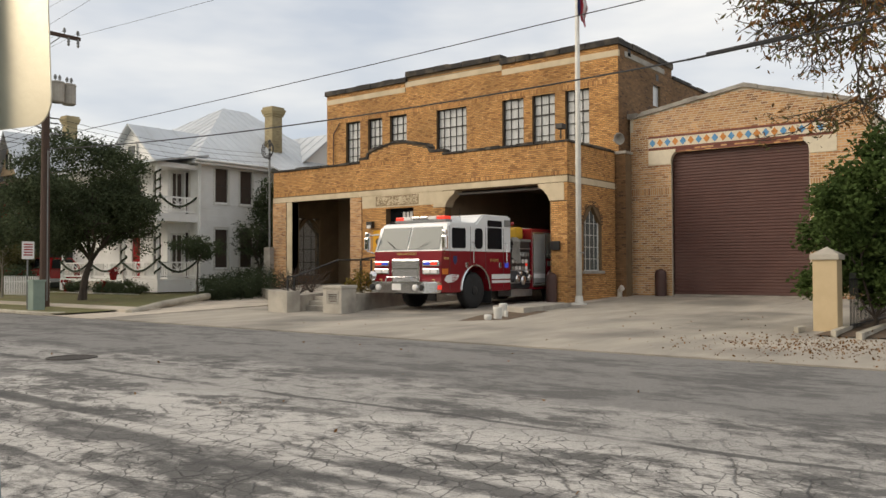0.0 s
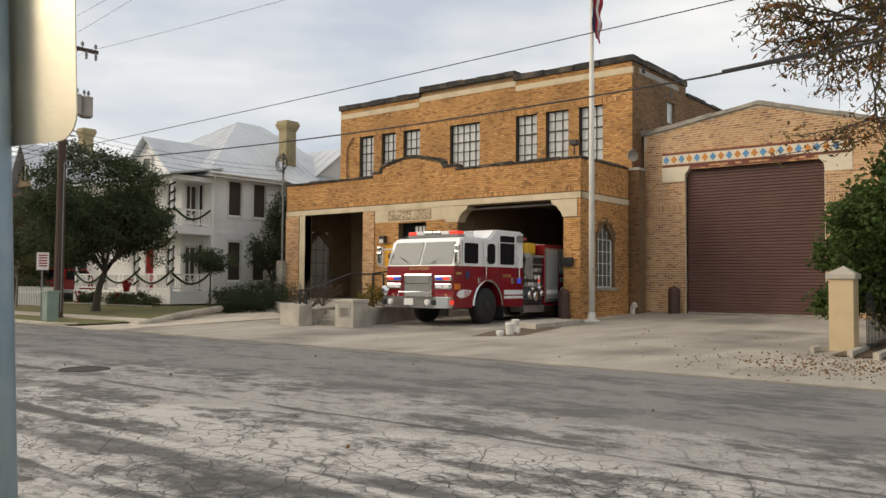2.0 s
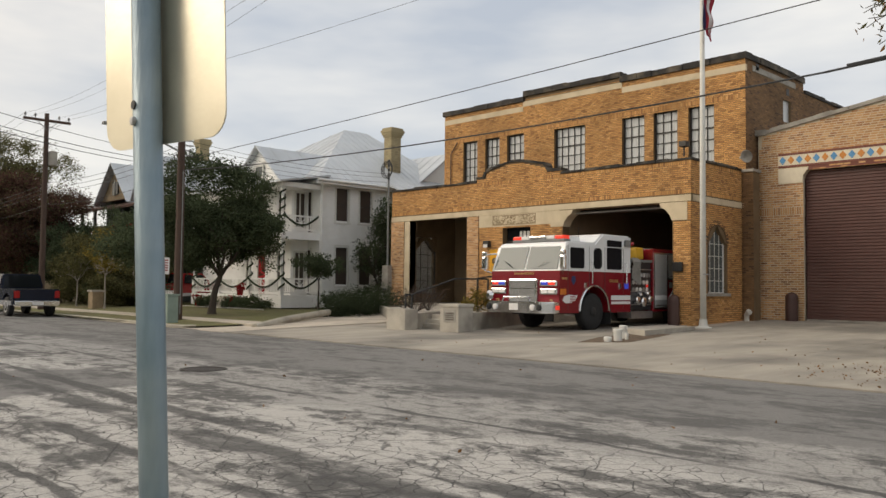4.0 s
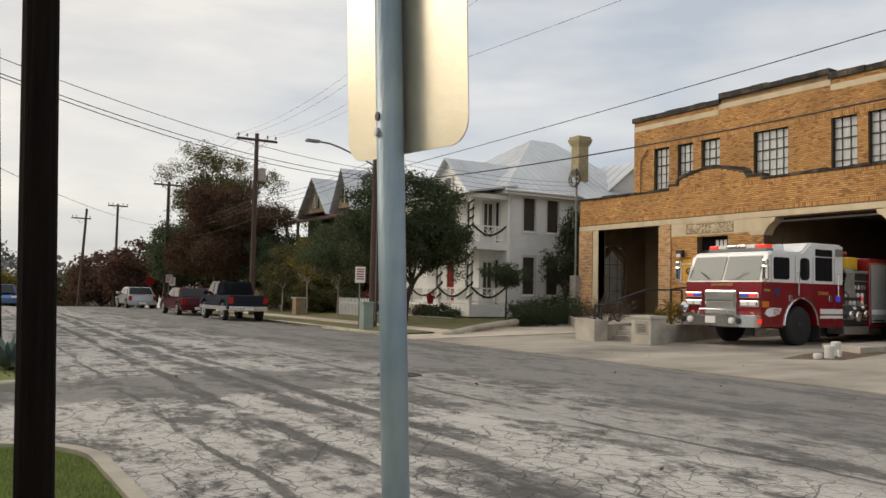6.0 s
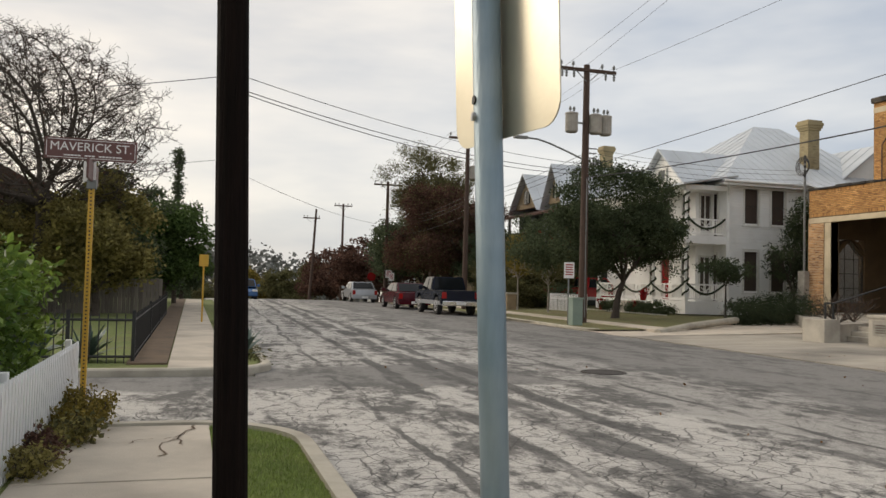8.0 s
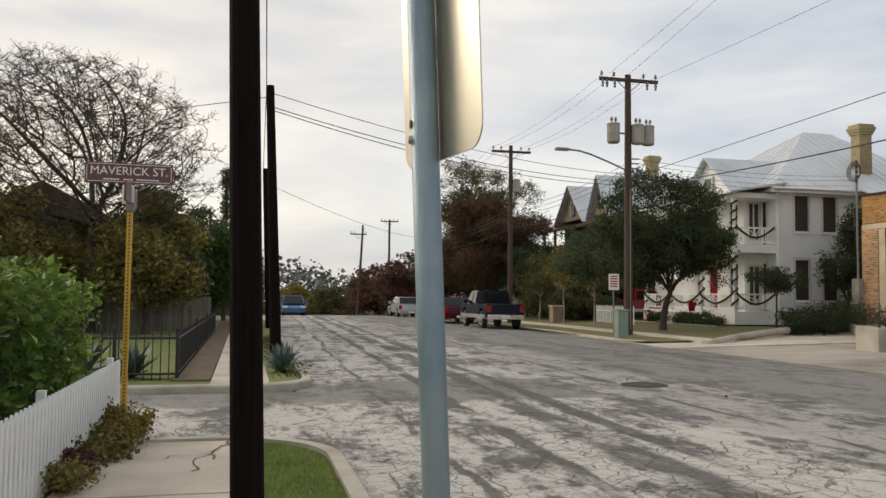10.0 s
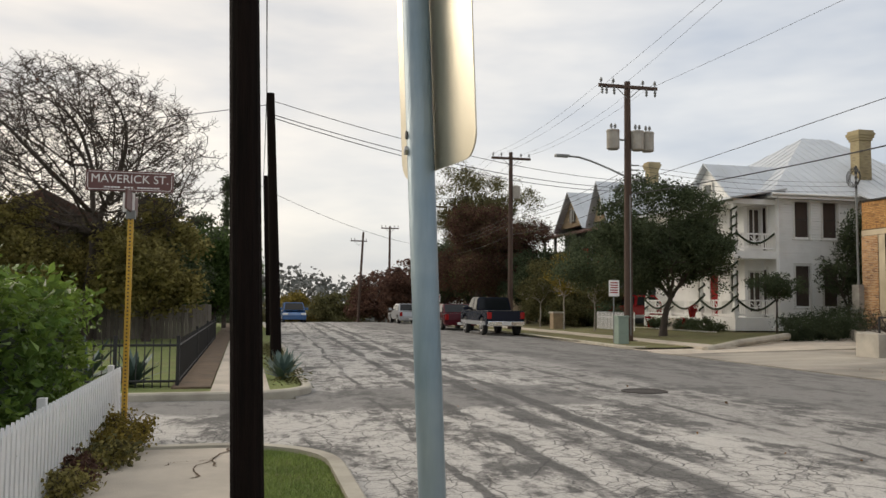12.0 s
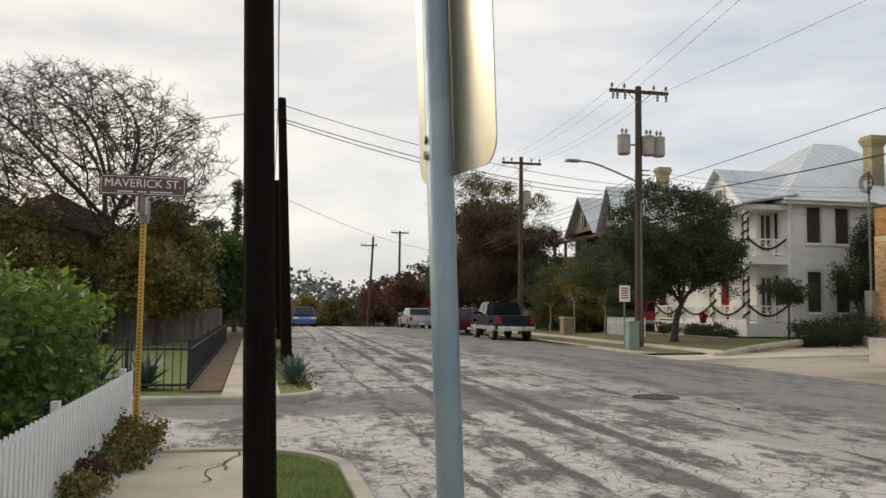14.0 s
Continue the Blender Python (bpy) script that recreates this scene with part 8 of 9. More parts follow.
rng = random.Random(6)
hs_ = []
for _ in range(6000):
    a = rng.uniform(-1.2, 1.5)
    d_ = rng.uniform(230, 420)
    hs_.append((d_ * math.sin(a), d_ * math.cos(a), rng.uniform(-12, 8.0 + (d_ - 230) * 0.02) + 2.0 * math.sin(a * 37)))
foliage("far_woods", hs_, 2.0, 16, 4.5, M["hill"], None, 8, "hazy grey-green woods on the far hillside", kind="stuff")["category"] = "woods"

# ---- parked cars ----
def wheel(parent, x, y, r, w, m_hub="steel"):
    t = B()
    lathe(t, [(r * 0.62, -w / 2), (r * 0.95, -w / 2), (r, -w / 2 + 0.03), (r, w / 2 - 0.03), (r * 0.95, w / 2), (r * 0.62, w / 2)], (0, 0, 0), 24, Matrix.Translation((x, y, r)) @ pose(0, 0, 0, 90, 0, 0))
    wh = part("wheel", t, M["black"], parent)
    h = B()
    s = 1 if y > 0 else -1
    lathe(h, [(r * 0.62, -0.02), (r * 0.6, 0.02), (r * 0.2, 0.0), (r * 0.16, 0.03)], (0, 0, 0), 18, Matrix.Translation((x, y + s * w * 0.45, r)) @ pose(0, 0, 0, -90 * s, 0, 0))
    part("rim", h, M[m_hub], wh)
    return wh


def car(at, turn, paint, label, kind_, L=4.6, W=1.8, H=1.45, name="car"):
    """A parked car: x is forward, its middle at the origin."""
    c = thing(name, at, label, "car" if kind_ != "pickup" else "pickup truck", turn=turn)
    c.scale = (1.12, 1.12, 1.12)
    r = 0.33 if kind_ != "pickup" else 0.4
    wx = L * 0.31
    f, b = L / 2, -L / 2
    base = 0.28 if kind_ != "pickup" else 0.45
    def arch(xc, rad):
        return [(xc + rad * math.cos(a * math.pi / 8), base + max(0.0, rad * 0.92 * math.sin(a * math.pi / 8) + 0.03)) for a in range(9)]
    if kind_ == "pickup":
        belt = 1.12
        prof = [(b, base)] + [(b + 0.0, base + 0.1), (b, belt)] + [(f - 0.25, belt), (f - 0.05, belt - 0.12), (f, base + 0.2), (f, base)]
        low = arch(wx, r + 0.08) + [(f, base)]
        roof = [(-0.55, belt), (-0.42, H), (0.75, H), (1.35, belt)]
    else:
        belt = 0.92
        prof = [(b, base), (b - 0.02, 0.55), (b + 0.05, belt - 0.02), (b + 0.6, belt + 0.04), (0.9, belt), (f - 0.35, belt - 0.16), (f, 0.58), (f, base)]
        roof = [(b + 0.45, belt), (b + 1.1, H), (0.25, H), (1.15, belt - 0.02)] if kind_ == "sedan" else [(b + 0.1, belt), (b + 0.35, H), (0.6, H), (1.4, belt - 0.02)]
    bd = B()
    # outline with wheel arches, front arch first from the front
    ol = prof + arch(wx, r + 0.07) + arch(-wx, r + 0.07)
    prism(bd, ol, "y", -W / 2, W / 2)
    bmesh.ops.bevel(bd, geom=[e for e in bd.edges if abs(e.verts[0].co.y - e.verts[1].co.y) < 1e-4], offset=0.05, segments=2, affect="EDGES")
    body = part("body", bd, M[paint], c, smooth=False)
    cb = B()
    inset = 0.16
    lo = [(x, z) for x, z in roof]
    vs = []
    for s in (-1, 1):
        vs.append([cb.verts.new((x, s * (W / 2 - (0.05 if z < H - 0.1 else inset)), z)) for x, z in lo])
    cb.faces.new(vs[0])
    cb.faces.new(vs[1][::-1])
    for i in range(4):
        cb.faces.new((vs[0][i], vs[1][i], vs[1][(i + 1) % 4], vs[0][(i + 1) % 4]))
    bmesh.ops.recalc_face_normals(cb, faces=cb.faces[:])
    bmesh.ops.bevel(cb, geom=cb.edges[:], offset=0.04, segments=2, affect="EDGES")
    cab = part("cabin", cb, M[paint], c)
    # glass lies just outside the cabin shell
    (x0, z0), (x1, z1), (x2, z2), (x3, z3) = roof
    for s in (-1, 1):
        for a, b_ in (((x0 * 0.82 + x1 * 0.18 + 0.1, x1 + 0.1), ((x1 + x2) / 2 - 0.06, (x1 + x2) / 2 - 0.06)), (((x1 + x2) / 2 + 0.06, (x1 + x2) / 2 + 0.06), (x3 - 0.28, x2 - 0.03))):
            g = B()
            yl, yh = s * (W / 2 - 0.035), s * (W / 2 - inset + 0.02)
            q = [(a[0], yl, z0 + 0.06), (b_[0], yl, z0 + 0.06), (b_[1], yh, H - 0.09), (a[1], yh, H - 0.09)]
            lo_ = [g.verts.new(p) for p in q]
            hi_ = [g.verts.new((p[0], p[1] + s * 0.012, p[2])) for p in q]
            g.faces.new(hi_)
            for i in range(4):
                g.faces.new((lo_[i], lo_[(i + 1) % 4], hi_[(i + 1) % 4], hi_[i]))
            bmesh.ops.recalc_face_normals(g, faces=g.faces[:])
            part("side_window", g, M["dark_glass"], cab)
    for (xa, za), (xb, zb_), o_, nm in (((x0, z0), (x1, z1), -1, "rear_window"), ((x3, z3), (x2, z2), 1, "windshield")):
        g = B()
        q = []
        for t_, yw in ((0.08, W / 2 - 0.14), (0.9, W / 2 - inset - 0.08)):
            px_, pz_ = xa + (xb - xa) * t_, za + (zb_ - za) * t_
            q += [(px_ + o_ * 0.012, -yw, pz_ + 0.012), (px_ + o_ * 0.012, yw, pz_ + 0.012)]
        g.faces.new([g.verts.new(q[i]) for i in (0, 1, 3, 2)])
        part(nm, g, M["dark_glass"], cab)
    if kind_ == "pickup":
        part("bed_liner", boxed(b + 0.12, -0.62, -W / 2 + 0.12, W / 2 - 0.12, belt - 0.02, belt + 0.008), M["black"], c)
        part("side_trim", boxed(b + 0.3, f - 0.2, -W / 2 - 0.015, W / 2 + 0.015, base + 0.02, base + 0.2), M["silver"], c)
    for s in (-1, 1):
        for xx in (wx, -wx):
            wheel(c, xx, s * (W / 2 - 0.1), r, 0.22)
        part("tail_lamp", boxed(b - 0.03, b + 0.12, s * (W / 2 - 0.12) - 0.1, s * (W / 2 - 0.12) + 0.1, belt - 0.36, belt - 0.06, 0.02), M["tail"], c, "red tail lamp")
        part("head_lamp", boxed(f - 0.2, f + 0.01, s * (W / 2 - 0.2) - 0.18, s * (W / 2 - 0.2) + 0.18, 0.6, 0.74, 0.02), M["sign_white"], c, "clear headlamp")
        part("side_mirror", boxed(0.95, 1.15, s * (W / 2 + 0.08) - 0.1, s * (W / 2 + 0.08) + 0.1, belt + 0.02, belt + 0.2, 0.03), M[paint], c)
    part("rear_bumper", boxed(b - 0.1, b + 0.15, -W / 2 + 0.03, W / 2 - 0.03, base - 0.02, base + 0.2, 0.03), M["chrome" if kind_ == "pickup" else paint], c)
    part("front_bumper", boxed(f - 0.15, f + 0.06, -W / 2 + 0.03, W / 2 - 0.03, base - 0.02, base + 0.2, 0.03), M[paint], c)
    part("number_plate", boxed(b - 0.115, b - 0.1, -0.22, 0.22, base + 0.03, base + 0.16), M["sign_white"], c, "plain pale plate")
    return c


car((11.85, 43.6, 0.02), 90, "navy", "dark blue pickup with silver trim parked at the kerb", "pickup", 4.7, 1.8, 1.75, "pickup_truck")
car((11.6, 51.6, 0.02), 90, "maroon", "dark red sedan parked behind the pickup", "sedan", 4.7, 1.8, 1.42)
car((11.9, 68.0, -0.03), 90, "silver", "silver sedan parked at the kerb", "sedan", 4.6, 1.8, 1.45)
car((2.9, 71.0, -0.06), -90, "car_blue", "small blue hatchback coming to rest down the street", "hatch", 4.0, 1.7, 1.5)
car((23.3, 49.4, 0.3), 0, "car_red", "red pickup standing in the house drive", "pickup", 5.2, 1.9, 1.75, "pickup_truck")


# ---- fire engine, half out of the engine bay ----
fe = thing("fire_engine", (22.0, 18.9, 0.16), "red and white fire engine with chrome bumper and aluminium shutters", "fire engine", turn=180)
fe.scale = (1.19, 1.19, 1.19)
W2 = 1.24


def fpart(name, bm, mat_, parent=None, label="", smooth=False):
    return part(name, bm, M[mat_], parent or fe, label, smooth)


def arch_profile(xc, rad, zc, n=14, a0=0.0, a1=math.pi):
    return [(xc + rad * math.cos(a0 + (a1 - a0) * i / n), zc + rad * math.sin(a0 + (a1 - a0) * i / n)) for i in range(n + 1)]


# cab: lower red shell with wheel arches, upper white shell
low = [(1.62, 0.52), (1.66, 1.0), (1.62, 1.68), (-1.87, 1.68), (-1.87, 0.5)] + [(-0.78, 0.5)] + list(reversed(arch_profile(0, 0.72, 0.56, 14))) + [(0.78, 0.5)]
lb = B()
prism(lb, low, "y", -W2, W2)
cab = fpart("cab", lb, "red_paint", label="red lower cab shell")
up_ = [(1.62, 1.68), (1.34, 2.42), (1.2, 2.5), (-0.05, 2.52), (-0.32, 2.74), (-0.45, 2.79), (-1.87, 2.79), (-1.87, 1.68)]
ub = B()
prism(ub, up_, "y", -W2, W2)
bmesh.ops.bevel(ub, geom=[e for e in ub.edges if min(v.co.z for v in e.verts) > 1.7], offset=0.05, segments=2, affect="EDGES")
cab_top = fpart("cab_top", ub, "white_paint", label="white upper cab shell with raised roof")
# windscreen, two panes
for s in (-1, 1):
    g = B()
    q = []
    for z, y0, y1 in ((1.72, 0.03, 1.16), (2.36, 0.03, 1.1)):
        x = 1.62 - (z - 1.68) * 0.28 / 0.74 + 0.012
        q += [(x, s * y0, z), (x, s * y1, z)]
    f = g.faces.new([g.verts.new(q[i]) for i in (0, 1, 3, 2)])
    r_ = bmesh.ops.extrude_face_region(g, geom=[f])
    bmesh.ops.translate(g, vec=(0.008, 0, 0.004), verts=[v for v in r_["geom"] if isinstance(v, bmesh.types.BMVert)])
    bmesh.ops.recalc_face_normals(g, faces=g.faces[:])
    ws = fpart("windshield", g, "screen_glass", cab_top, "pale reflecting windscreen pane")
    wp = B()
    line(wp, [(1.66, s * 0.35, 1.72), (1.6, s * 0.75, 1.95), (1.62, s * 0.5, 1.78)], 0.006, 5)
    fpart("wiper", wp, "black_metal", cab_top)


def side_pane(x0, x1, z0, z1, s, parent, mat_="dark_glass", rad=0.06, proud=0.012, name="window", label=""):
    pts = []
    for cx, cz, a0 in ((x1 - rad, z0 + rad, -90), (x1 - rad, z1 - rad, 0), (x0 + rad, z1 - rad, 90), (x0 + rad, z0 + rad, 180)):
        for i in range(4):
            a = radians(a0 + 30 * i)
            pts.append((cx + rad * math.cos(a), cz + rad * math.sin(a)))
    a, b = sorted((s * (W2 - 0.02), s * (W2 + proud)))
    return fpart(name, prism(B(), pts, "y", a, b), mat_, parent, label)


for s in (-1, 1):
    side_pane(0.5, 1.15, 1.76, 2.34, s, cab_top, label="dark cab side window")
    side_pane(-0.36, 0.04, 1.76, 2.36, s, cab_top, rad=0.12, label="small rounded dark window")
    for x0, x1, z0, z1 in ((-1.38, -0.62, 1.76, 2.4), (-1.38, -0.62, 2.43, 2.62)):
        side_pane(x0, x1, z0, z1, s, cab_top, rad=0.03, label="dark crew door window")
    side_pane(-1.8, -1.52, 2.46, 2.66, s, cab_top, "grey_paint", 0.03, 0.05, "scene_light", "grey scene light")
    # door seams, handles and grab rails
    sm = B()
    for x in (0.25, -0.52, -1.48, 1.25):
        box(sm, x - 0.006, x + 0.006, s * W2 - 0.004, s * W2 + 0.004, 0.85 if abs(x) < 0.8 else 0.6, 2.4)
    fpart("door_seam", sm, "black_metal", cab)
    for x in (0.18, -1.56):
        rb_ = B()
        line(rb_, [(x, s * (W2 + 0.07), 1.35), (x, s * (W2 + 0.07), 1.95)], 0.018, 8)
        for z in (1.35, 1.95):
            rod(rb_, (x, s * W2, z), (x, s * (W2 + 0.07), z), 0.018, None, 6)
        fpart("grab_rail", rb_, "chrome", cab)
    for x in (0.45, -1.28):
        fpart("door_handle", boxed(x - 0.06, x + 0.06, s * W2 - 0.01 if s > 0 else s * W2 - 0.025, s * W2 + 0.025 if s > 0 else s * W2 + 0.01, 1.2, 1.36, 0.01), "chrome", cab)
    # stripes along cab and body
    for z0, z1 in ((0.86, 1.0), (0.74, 0.82)):
        for x0, x1 in ((-1.86, -0.84),):
            a, b = sorted((s * (W2 + 0.001), s * (W2 + 0.006)))
            fpart("stripe", boxed(x0, x1, a, b, z0, z1), "stripe_white", cab, "white reflective stripe")
    # bird and flag decal ahead of the wheel
    a, b = sorted((s * (W2 + 0.001), s * (W2 + 0.006)))
    dec = [(1.5, 0.86), (1.42, 0.98), (1.2, 1.02), (0.82, 1.0), (0.9, 0.86), (1.1, 0.8), (1.35, 0.78)]
    fpart("decal", prism(B(), dec, "y", a, b), "stripe_white", cab, "white eagle and flag decal")
    dk_ = B()
    a2, b2 = sorted((s * (W2 + 0.0065), s * (W2 + 0.009)))
    for i in range(4):
        box(dk_, 0.86 + 0.02 * i, 1.16, a2, b2, 0.83 + i * 0.045, 0.85 + i * 0.045)
    fpart("decal_stripe", dk_, "car_red", cab)
    fpart("badge", prism(B(), [(1.0, 1.28), (1.1, 1.4), (1.08, 1.54), (0.92, 1.54), (0.9, 1.4)], "y", a, b), "flag_blue", cab, "small shield badge")
    bs_ = B()
    for i in range(4):
        box(bs_, 1.3 + i * 0.06, 1.34 + i * 0.06, a, b, 1.44, 1.5)
    fpart("number_bars", bs_, "gold", cab)
    fpart("side_lamp", boxed(-1.72, -1.54, *sorted((s * (W2 - 0.01), s * (W2 + 0.03))), 1.2, 1.36, 0.01), "blue_lamp", cab, "lit blue side lamp")
    # polished arch trim
    tr = B()
    line(tr, [(x, s * (W2 + 0.01), z) for x, z in arch_profile(0, 0.72, 0.56, 16)], 0.03, 6)
    fpart("arch_trim", tr, "chrome", cab)
    # mirror
    mi = B()
    line(mi, [(1.5, s * W2, 1.6), (1.75, s * (W2 + 0.2), 1.7), (1.75, s * (W2 + 0.2), 2.15), (1.45, s * W2, 2.2)], 0.02, 6)
    mr = fpart("mirror_arm", mi, "chrome", cab_top)
    fpart("mirror", boxed(1.68, 1.8, s * (W2 + 0.2) - 0.08, s * (W2 + 0.2) + 0.08, 1.72, 2.1, 0.04), "chrome", mr)
    fpart("mirror", boxed(1.68, 1.8, s * (W2 + 0.2) - 0.06, s * (W2 + 0.2) + 0.06, 2.12, 2.25, 0.03), "chrome", mr)
lt = lettering("ENGINE", 0.13, M["gold"], cab, pose(-0.98, W2 + 0.003, 1.42, 90, 0, 180))
lettering("SAN ANTONIO", 0.105, M["gold"], cab, pose(1.655, 0, 1.6, 90, 0, 90))
# front: grille, lamps, bumper
fx = 1.66
grf = fpart("grille", boxed(fx - 0.02, fx + 0.06, -0.52, 0.52, 0.62, 1.46, 0.05), "chrome", cab, "chrome grille surround")
for i in range(3):
    z0 = 0.69 + i * 0.25
    mesh_ = fpart("grille_mesh", boxed(fx + 0.05, fx + 0.068, -0.46, 0.46, z0, z0 + 0.22, 0.01), "grey_paint", grf, "fine grey grille mesh")
    for k_ in range(8):
        fpart("grille_bar", boxed(fx + 0.066, fx + 0.076, -0.45, 0.45, z0 + 0.012 + k_ * 0.026, z0 + 0.024 + k_ * 0.026), "steel", mesh_)
for s in (-1, 1):
    for z0, z1, lenses in ((1.25, 1.40, ("blue_lamp", "red_lamp")), (1.02, 1.19, ("sign_white", "sign_white"))):
        pod = fpart("lamp_pod", boxed(fx - 0.02, fx + 0.06, *sorted((s * 0.62, s * 1.2)), z0, z1, 0.03), "chrome", cab, "chrome lamp housing")
        for k_, mt in enumerate(lenses):
            y0 = 0.67 + k_ * 0.25
            fpart("lamp", boxed(fx + 0.05, fx + 0.078, *sorted((s * y0, s * (y0 + 0.22))), z0 + 0.035, z1 - 0.035, 0.02), mt, pod)
    fpart("turn_lamp", boxed(fx - 0.3, fx - 0.05, *sorted((s * (W2 - 0.02), s * (W2 + 0.03))), 1.02, 1.18, 0.012), "amber", cab, "amber corner lamp")
    e_ = B()
    for y0, y1, z0, z1 in ((0, 0.02, 0, 0.16), (0, 0.1, 0, 0.02), (0, 0.08, 0.07, 0.09), (0, 0.1, 0.14, 0.16)):
        box(e_, fx + 0.002, fx + 0.008, s * 0.98 - 0.05 + (0.1 - y1), s * 0.98 - 0.05 + (0.1 - y0), 0.72 + z0, 0.72 + z1)
    fpart("letter", e_, "gold", cab)
bp_ = B()
prism(bp_, [(1.62, -W2), (1.85, -W2), (2.1, -W2 + 0.3), (2.1, W2 - 0.3), (1.85, W2), (1.62, W2)], "z", 0.5, 0.82)
bmesh.ops.bevel(bp_, geom=bp_.edges[:], offset=0.03, segments=2, affect="EDGES")
bump_ = fpart("front_bumper", bp_, "chrome", fe, "chrome front bumper")
for y in (-0.92, -0.68, 0.68, 0.92):
    lb_ = B()
    lathe(lb_, [(0.08, 0), (0.085, 0.03), (0.05, 0.05)], (0, 0, 0), 14, Matrix.Translation((2.1, y, 0.66)) @ pose(0, 0, 0, 0, 90, 0))
    fpart("fog_lamp", lb_, "sign_white" if abs(y) < 0.8 else "black", bump_)
fpart("number_plate", boxed(2.1, 2.115, -0.16, 0.16, 0.58, 0.76), "sign_white", bump_, "plain pale plate")
hb_ = B()
lathe(hb_, [(0.13, 0), (0.14, 0.05), (0.06, 0.12)], (0, 0, 0), 16, Matrix.Translation((1.95, -1.0, 0.98)) @ pose(0, 0, 0, 0, 90, 0))
fpart("siren_bell", hb_, "chrome", bump_, "round chrome siren")
fpart("bumper_rail", line(B(), [(2.0, -0.5, 0.82), (2.0, -0.45, 0.94), (2.0, 0.45, 0.94), (2.0, 0.5, 0.82)], 0.02, 8), "chrome", bump_)
for s in (-1, 1):
    fpart("marker_lamp", boxed(1.64, 1.8, *sorted((s * (W2 - 0.01), s * (W2 + 0.02))), 0.6, 0.72, 0.01), "red_lamp", bump_, "lit red marker lamp")
# roof: light bar and air unit
lbar = fpart("light_bar", boxed(0.75, 1.05, -0.95, 0.95, 2.52, 2.6, 0.02), "grey_paint", cab_top, "roof light bar")
for i in range(6):
    y = -0.78 + i * 0.31
    fpart("lamp_dome", boxed(0.74, 1.06, y - 0.14, y + 0.14, 2.6, 2.7, 0.03), ("red_lamp", "sign_white", "chrome", "chrome", "sign_white", "red_lamp")[i], lbar)
fpart("roof_unit", boxed(-0.05, 0.6, -0.7, 0.7, 2.52, 2.72, 0.06), "white_paint", cab_top, "white roof air unit")
ant = B()
rod(ant, (-0.1, 0.6, 2.6), (-0.1, 0.6, 3.0), 0.012, 0.005, 6)
fpart("antenna", ant, "black_metal", cab_top)
# pump panel
pump = fpart("pump_body", boxed(-3.1, -1.9, -W2 + 0.06, W2 - 0.06, 0.55, 2.1), "panel", fe, "black pump panel")
fpart("pump_frame", boxed(-3.1, -1.9, -W2, W2, 2.02, 2.1, 0.01), "grey_paint", pump)
rngt = random.Random(9)
for s in (-1, 1):
    yy = s * (W2 - 0.06)
    for i in range(5):
        for j in range(3):
            g = B()
            lathe(g, [(0.065, 0), (0.07, 0.03), (0.055, 0.035)], (0, 0, 0), 12, Matrix.Translation((-2.1 - i * 0.19, yy, 1.18 + j * 0.22)) @ pose(0, 0, 0, -90 * s, 0, 0))
            fpart("gauge", g, "sign_white" if (i + j) % 3 else "steel", pump)
    for x, z, rr in ((-2.2, 0.85, 0.12), (-2.55, 0.8, 0.15), (-2.9, 0.88, 0.11), (-2.35, 1.03, 0.07), (-2.75, 1.06, 0.07)):
        g = B()
        lathe(g, [(rr, 0), (rr, 0.12), (rr * 0.8, 0.16), (rr * 0.3, 0.17)], (0, 0, 0), 14, Matrix.Translation((x, yy, z)) @ pose(0, 0, 0, -90 * s, 0, 0))
        fpart("valve", g, "chrome", pump, "chrome hose outlet")
    for i in range(6):
        g = B()
        line(g, [(-2.05 - i * 0.17, yy, 1.68), (-2.05 - i * 0.17, yy + s * 0.08, 1.66), (-2.05 - i * 0.17, yy + s * 0.08, 1.56)], 0.016, 6)
        fpart("lever", g, "steel", pump)
    for z in (1.12, 1.8, 0.72):
        fpart("panel_rail", line(B(), [(-3.08, yy + s * 0.03, z), (-1.92, yy + s * 0.03, z)], 0.018, 6), "steel", pump)
    for x, z in ((-2.35, 1.52), (-2.88, 1.3)):
        fpart("panel_lamp", boxed(x - 0.04, x + 0.04, *sorted((yy, yy + s * 0.03)), z - 0.05, z + 0.05, 0.008), "red_lamp", pump, "lit red panel lamp")
    fpart("running_board", boxed(-3.1, -1.9, *sorted((s * 0.75, s * (W2 + 0.02))), 0.3, 0.52, 0.015), "steel", fe, "bright steel running board")
    hz = B()
    for k_ in range(4):
        line(hz, [(-1.98 - 0.09 * k_, s * (W2 - 0.02), 2.12), (-1.95 - 0.09 * k_, s * (W2 + 0.1), 2.0), (-1.97 - 0.09 * k_, s * (W2 + 0.07), 1.55 - 0.05 * k_), (-2.02 - 0.09 * k_, s * (W2 + 0.02), 1.9)], 0.045, 7)
    fpart("hose", hz, "hose", pump, "pale folded cross-lay hose")
# deck gun, red reel and yellow bag on top
dg_ = B()
line(dg_, [(-2.1, 0.2, 2.1), (-2.1, 0.2, 2.45), (-2.3, 0.5, 2.55), (-2.6, 0.9, 2.6)], 0.06, 8)
fpart("deck_gun", dg_, "red_paint", fe, "red deck gun")
fpart("tool_bag", boxed(-3.0, -2.55, 0.3, 1.0, 2.12, 2.5, 0.08), "yellow", fe, "yellow equipment bag")
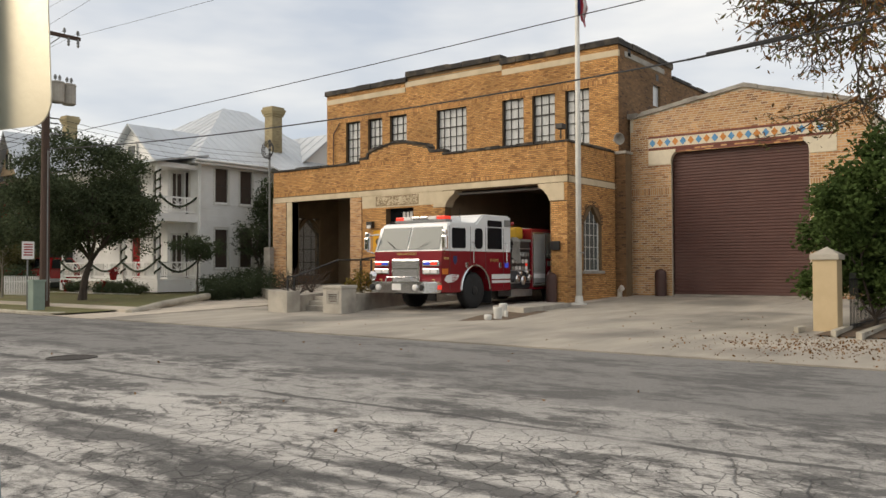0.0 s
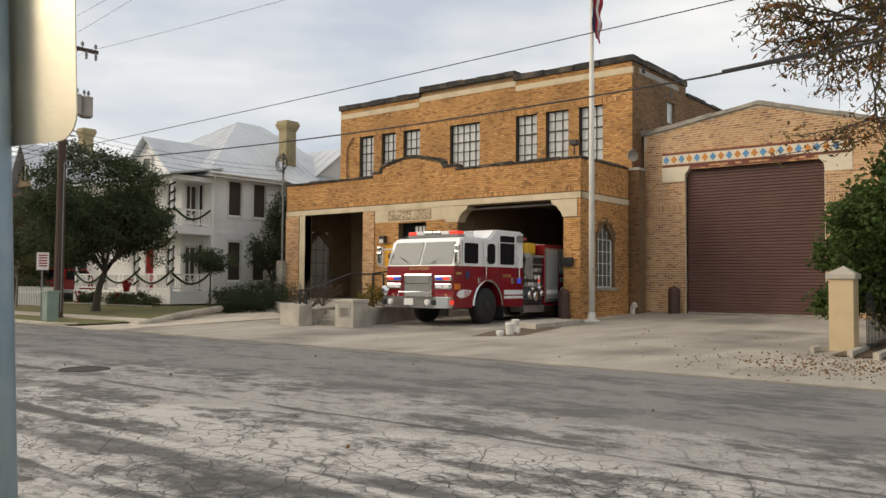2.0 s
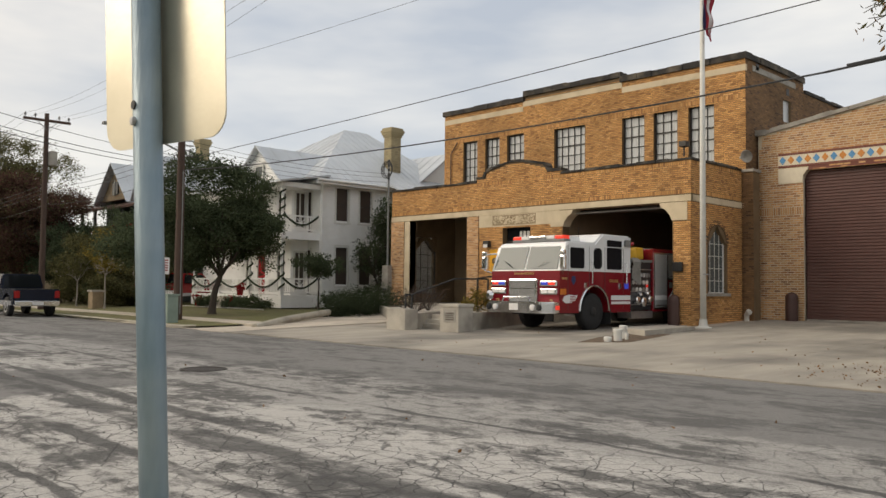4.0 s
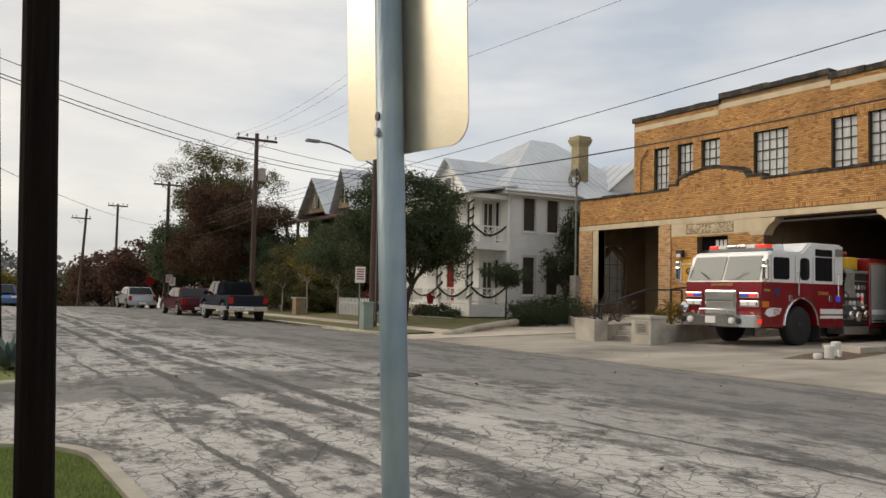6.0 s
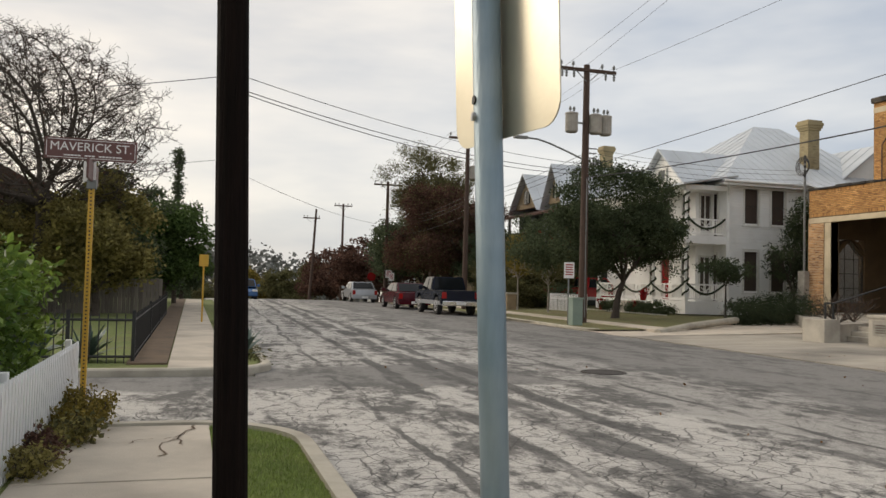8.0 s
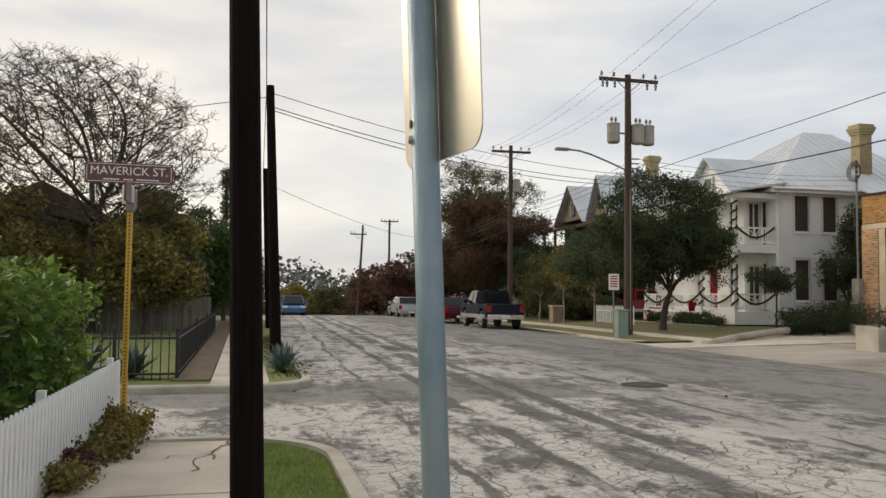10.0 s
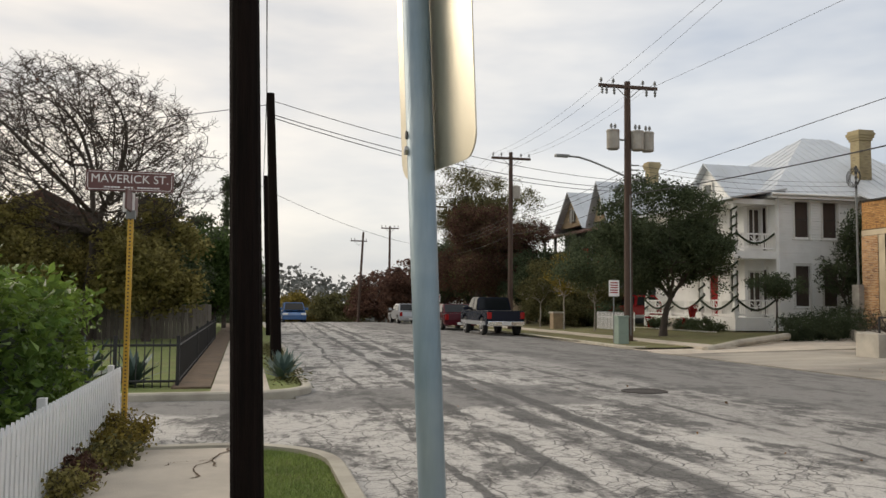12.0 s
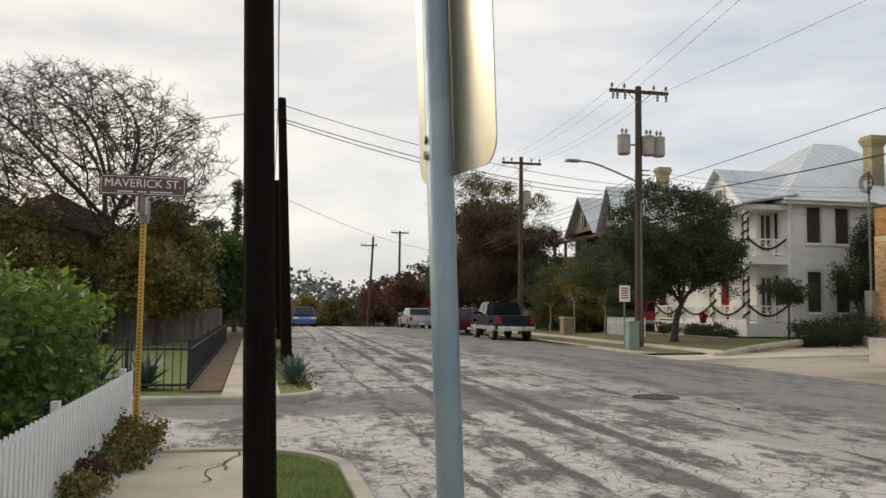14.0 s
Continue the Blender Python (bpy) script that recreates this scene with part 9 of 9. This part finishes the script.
# rear body
rbm = B()
bl_ = [(-3.12, 0.5), (-3.12, 2.4), (-6.9, 2.4), (-6.9, 0.5), (-5.5, 0.5)] + [(x, z) for x, z in arch_profile(-4.75, 0.72, 0.56, 14, math.pi, 0)] + [(-4.0, 0.5)]
prism(rbm, bl_, "y", -W2, W2)
rear = fpart("rear_body", rbm, "red_paint", fe, "red rear body")
fpart("top_rail", boxed(-6.9, -3.12, -W2 - 0.015, W2 + 0.015, 2.4, 2.46, 0.01), "red_paint", rear)
for s in (-1, 1):
    for nm, x0, x1, z0, z1 in (("tall", -3.95, -3.22, 0.62, 2.3), ("mid", -5.55, -4.05, 1.55, 2.3), ("rear", -6.82, -5.62, 0.62, 2.3)):
        a, b = sorted((s * (W2 - 0.01), s * (W2 + 0.012)))
        fr = B()
        for q in ((x0 - 0.04, x1 + 0.04, z0 - 0.05, z0), (x0 - 0.04, x1 + 0.04, z1, z1 + 0.05), (x0 - 0.04, x0, z0, z1), (x1, x1 + 0.04, z0, z1)):
            box(fr, q[0], q[1], *sorted((s * (W2 - 0.01), s * (W2 + 0.02))), q[2], q[3])
        sh = fpart("shutter", boxed(x0, x1, a, b, z0, z1), "shutter", rear, "aluminium roller shutter")
        fpart("shutter_frame", fr, "chrome", sh)
        n_ = int((z1 - z0) / 0.055)
        sl_ = B()
        for i in range(n_):
            z = z0 + i * 0.055
            prism(sl_, [(s * (W2 + 0.011), z + 0.004), (s * (W2 + 0.019), z + 0.014), (s * (W2 + 0.019), z + 0.04), (s * (W2 + 0.011), z + 0.05)], "x", x0 + 0.01, x1 - 0.01)
        fpart("shutter_slats", sl_, "shutter", sh)
        fpart("shutter_bar", line(B(), [(x0 + 0.05, s * (W2 + 0.035), z0 + 0.07), (x1 - 0.05, s * (W2 + 0.035), z0 + 0.07)], 0.016, 6), "chrome", sh)
    for x0, x1 in ((-4.02, -3.96), (-5.6, -5.5)):
        pass
    for z0, z1 in ((0.86, 1.0),):
        a, b = sorted((s * (W2 + 0.0205), s * (W2 + 0.024)))
        for x0, x1 in ((-3.94, -3.23), (-6.8, -5.63)):
            fpart("stripe", boxed(x0, x1, a, b, z0, z1), "stripe_white", rear, "white reflective stripe")
    tr = B()
    line(tr, [(x, s * (W2 + 0.015), z) for x, z in arch_profile(-4.75, 0.72, 0.56, 16)], 0.03, 6)
    fpart("arch_trim", tr, "chrome", rear)
    for x in (-4.2, -5.2, -5.42):
        fpart("step_plate", boxed(x - 0.09, x + 0.09, *sorted((s * W2, s * (W2 + 0.02))), 1.24, 1.42, 0.008), "grey_paint", rear)
    a, b = sorted((s * 0.72, s * (W2 - 0.02)))
    for i in range(9):
        cv = B()
        z = 0.62 + i * 0.17
        prism(cv, [(s * 0.75, z + 0.22), (s * (W2 - 0.02), z), (s * (W2 - 0.02), z + 0.09), (s * 0.75, z + 0.31)], "x", -6.925, -6.905)
        fpart("chevron", cv, "amber" if i % 2 else "car_red", rear, "orange and red chevron stripe")
    lb_ = B()
    lathe(lb_, [(0.09, 0), (0.1, 0.05), (0.08, 0.16), (0.02, 0.2)], (-6.8, s * 1.1, 2.46), 12)
    fpart("beacon", lb_, "red_lamp", rear, "lit red corner beacon")
fpart("rear_panel", boxed(-6.94, -6.9, -0.7, 0.7, 0.6, 1.9), "grey_paint", rear, "grey steel rear panel")
fpart("hose_bed", boxed(-6.6, -3.4, -0.8, 0.8, 2.38, 2.5, 0.04), "hose", rear, "pale hose in the hose bed")
fpart("tailboard", boxed(-7.25, -6.9, -W2 + 0.05, W2 - 0.05, 0.48, 0.56, 0.01), "steel", rear)
fpart("chassis", boxed(-6.8, 1.6, -0.5, 0.5, 0.45, 0.75), "black", fe)
for x in (0.0, -4.75):
    fpart("axle", rod(B(), (x, -1.0, 0.52), (x, 1.0, 0.52), 0.09, None, 10), "black", fe)
for x in (0.0, -4.75):
    for s in (-1, 1):
        t = B()
        lathe(t, [(0.3, -0.15), (0.48, -0.15), (0.52, -0.1), (0.53, -0.03), (0.53, 0.03), (0.52, 0.1), (0.48, 0.15), (0.3, 0.15)], (0, 0, 0), 32, Matrix.Translation((x, s * 1.05, 0.53)) @ pose(0, 0, 0, 90, 0, 0))
        wh = fpart("wheel", t, "black", fe, "black tyre", True)
        h = B()
        lathe(h, [(0.3, -0.02), (0.3, 0.04), (0.26, 0.05), (0.22, 0.0), (0.14, 0.02), (0.13, 0.1), (0.06, 0.12)], (0, 0, 0), 24, Matrix.Translation((x, s * 1.12, 0.53)) @ pose(0, 0, 0, -90 * s, 0, 0))
        fpart("rim", h, "black_metal" if x == 0 else "maroon", wh)
        for i in range(10):
            a = i * math.pi / 5
            n_ = B()
            rod(n_, (x + 0.18 * math.cos(a), s * 1.12, 0.53 + 0.18 * math.sin(a)), (x + 0.18 * math.cos(a), s * 1.19, 0.53 + 0.18 * math.sin(a)), 0.032, None, 6)
            fpart("wheel_nut", n_, "chrome", wh)
        tg = B()
        for i in range(40):
            a = i * 2 * math.pi / 40
            box(tg, 0.525, 0.54, -0.12, 0.12, -0.016, 0.016, 0, Matrix.Translation((x, s * 1.05, 0.53)) @ pose(0, 0, 0, 0, math.degrees(a), 0))
        fpart("tread", tg, "black", wh)
        fpart("mud_flap", boxed(x - 0.82, x - 0.79, s * 1.05 - 0.2, s * 1.05 + 0.2, 0.15, 0.6), "black", fe)


# The plan above is drawn ten ninths too large: bring every thing to its true metres.
bpy.context.view_layer.update()
shrink = Matrix.Diagonal((0.9, 0.9, 0.9, 1))
for ob in list(scene.objects):
    if ob.parent is None and ob.type in {"MESH", "EMPTY"}:
        ob.matrix_world = shrink @ ob.matrix_world
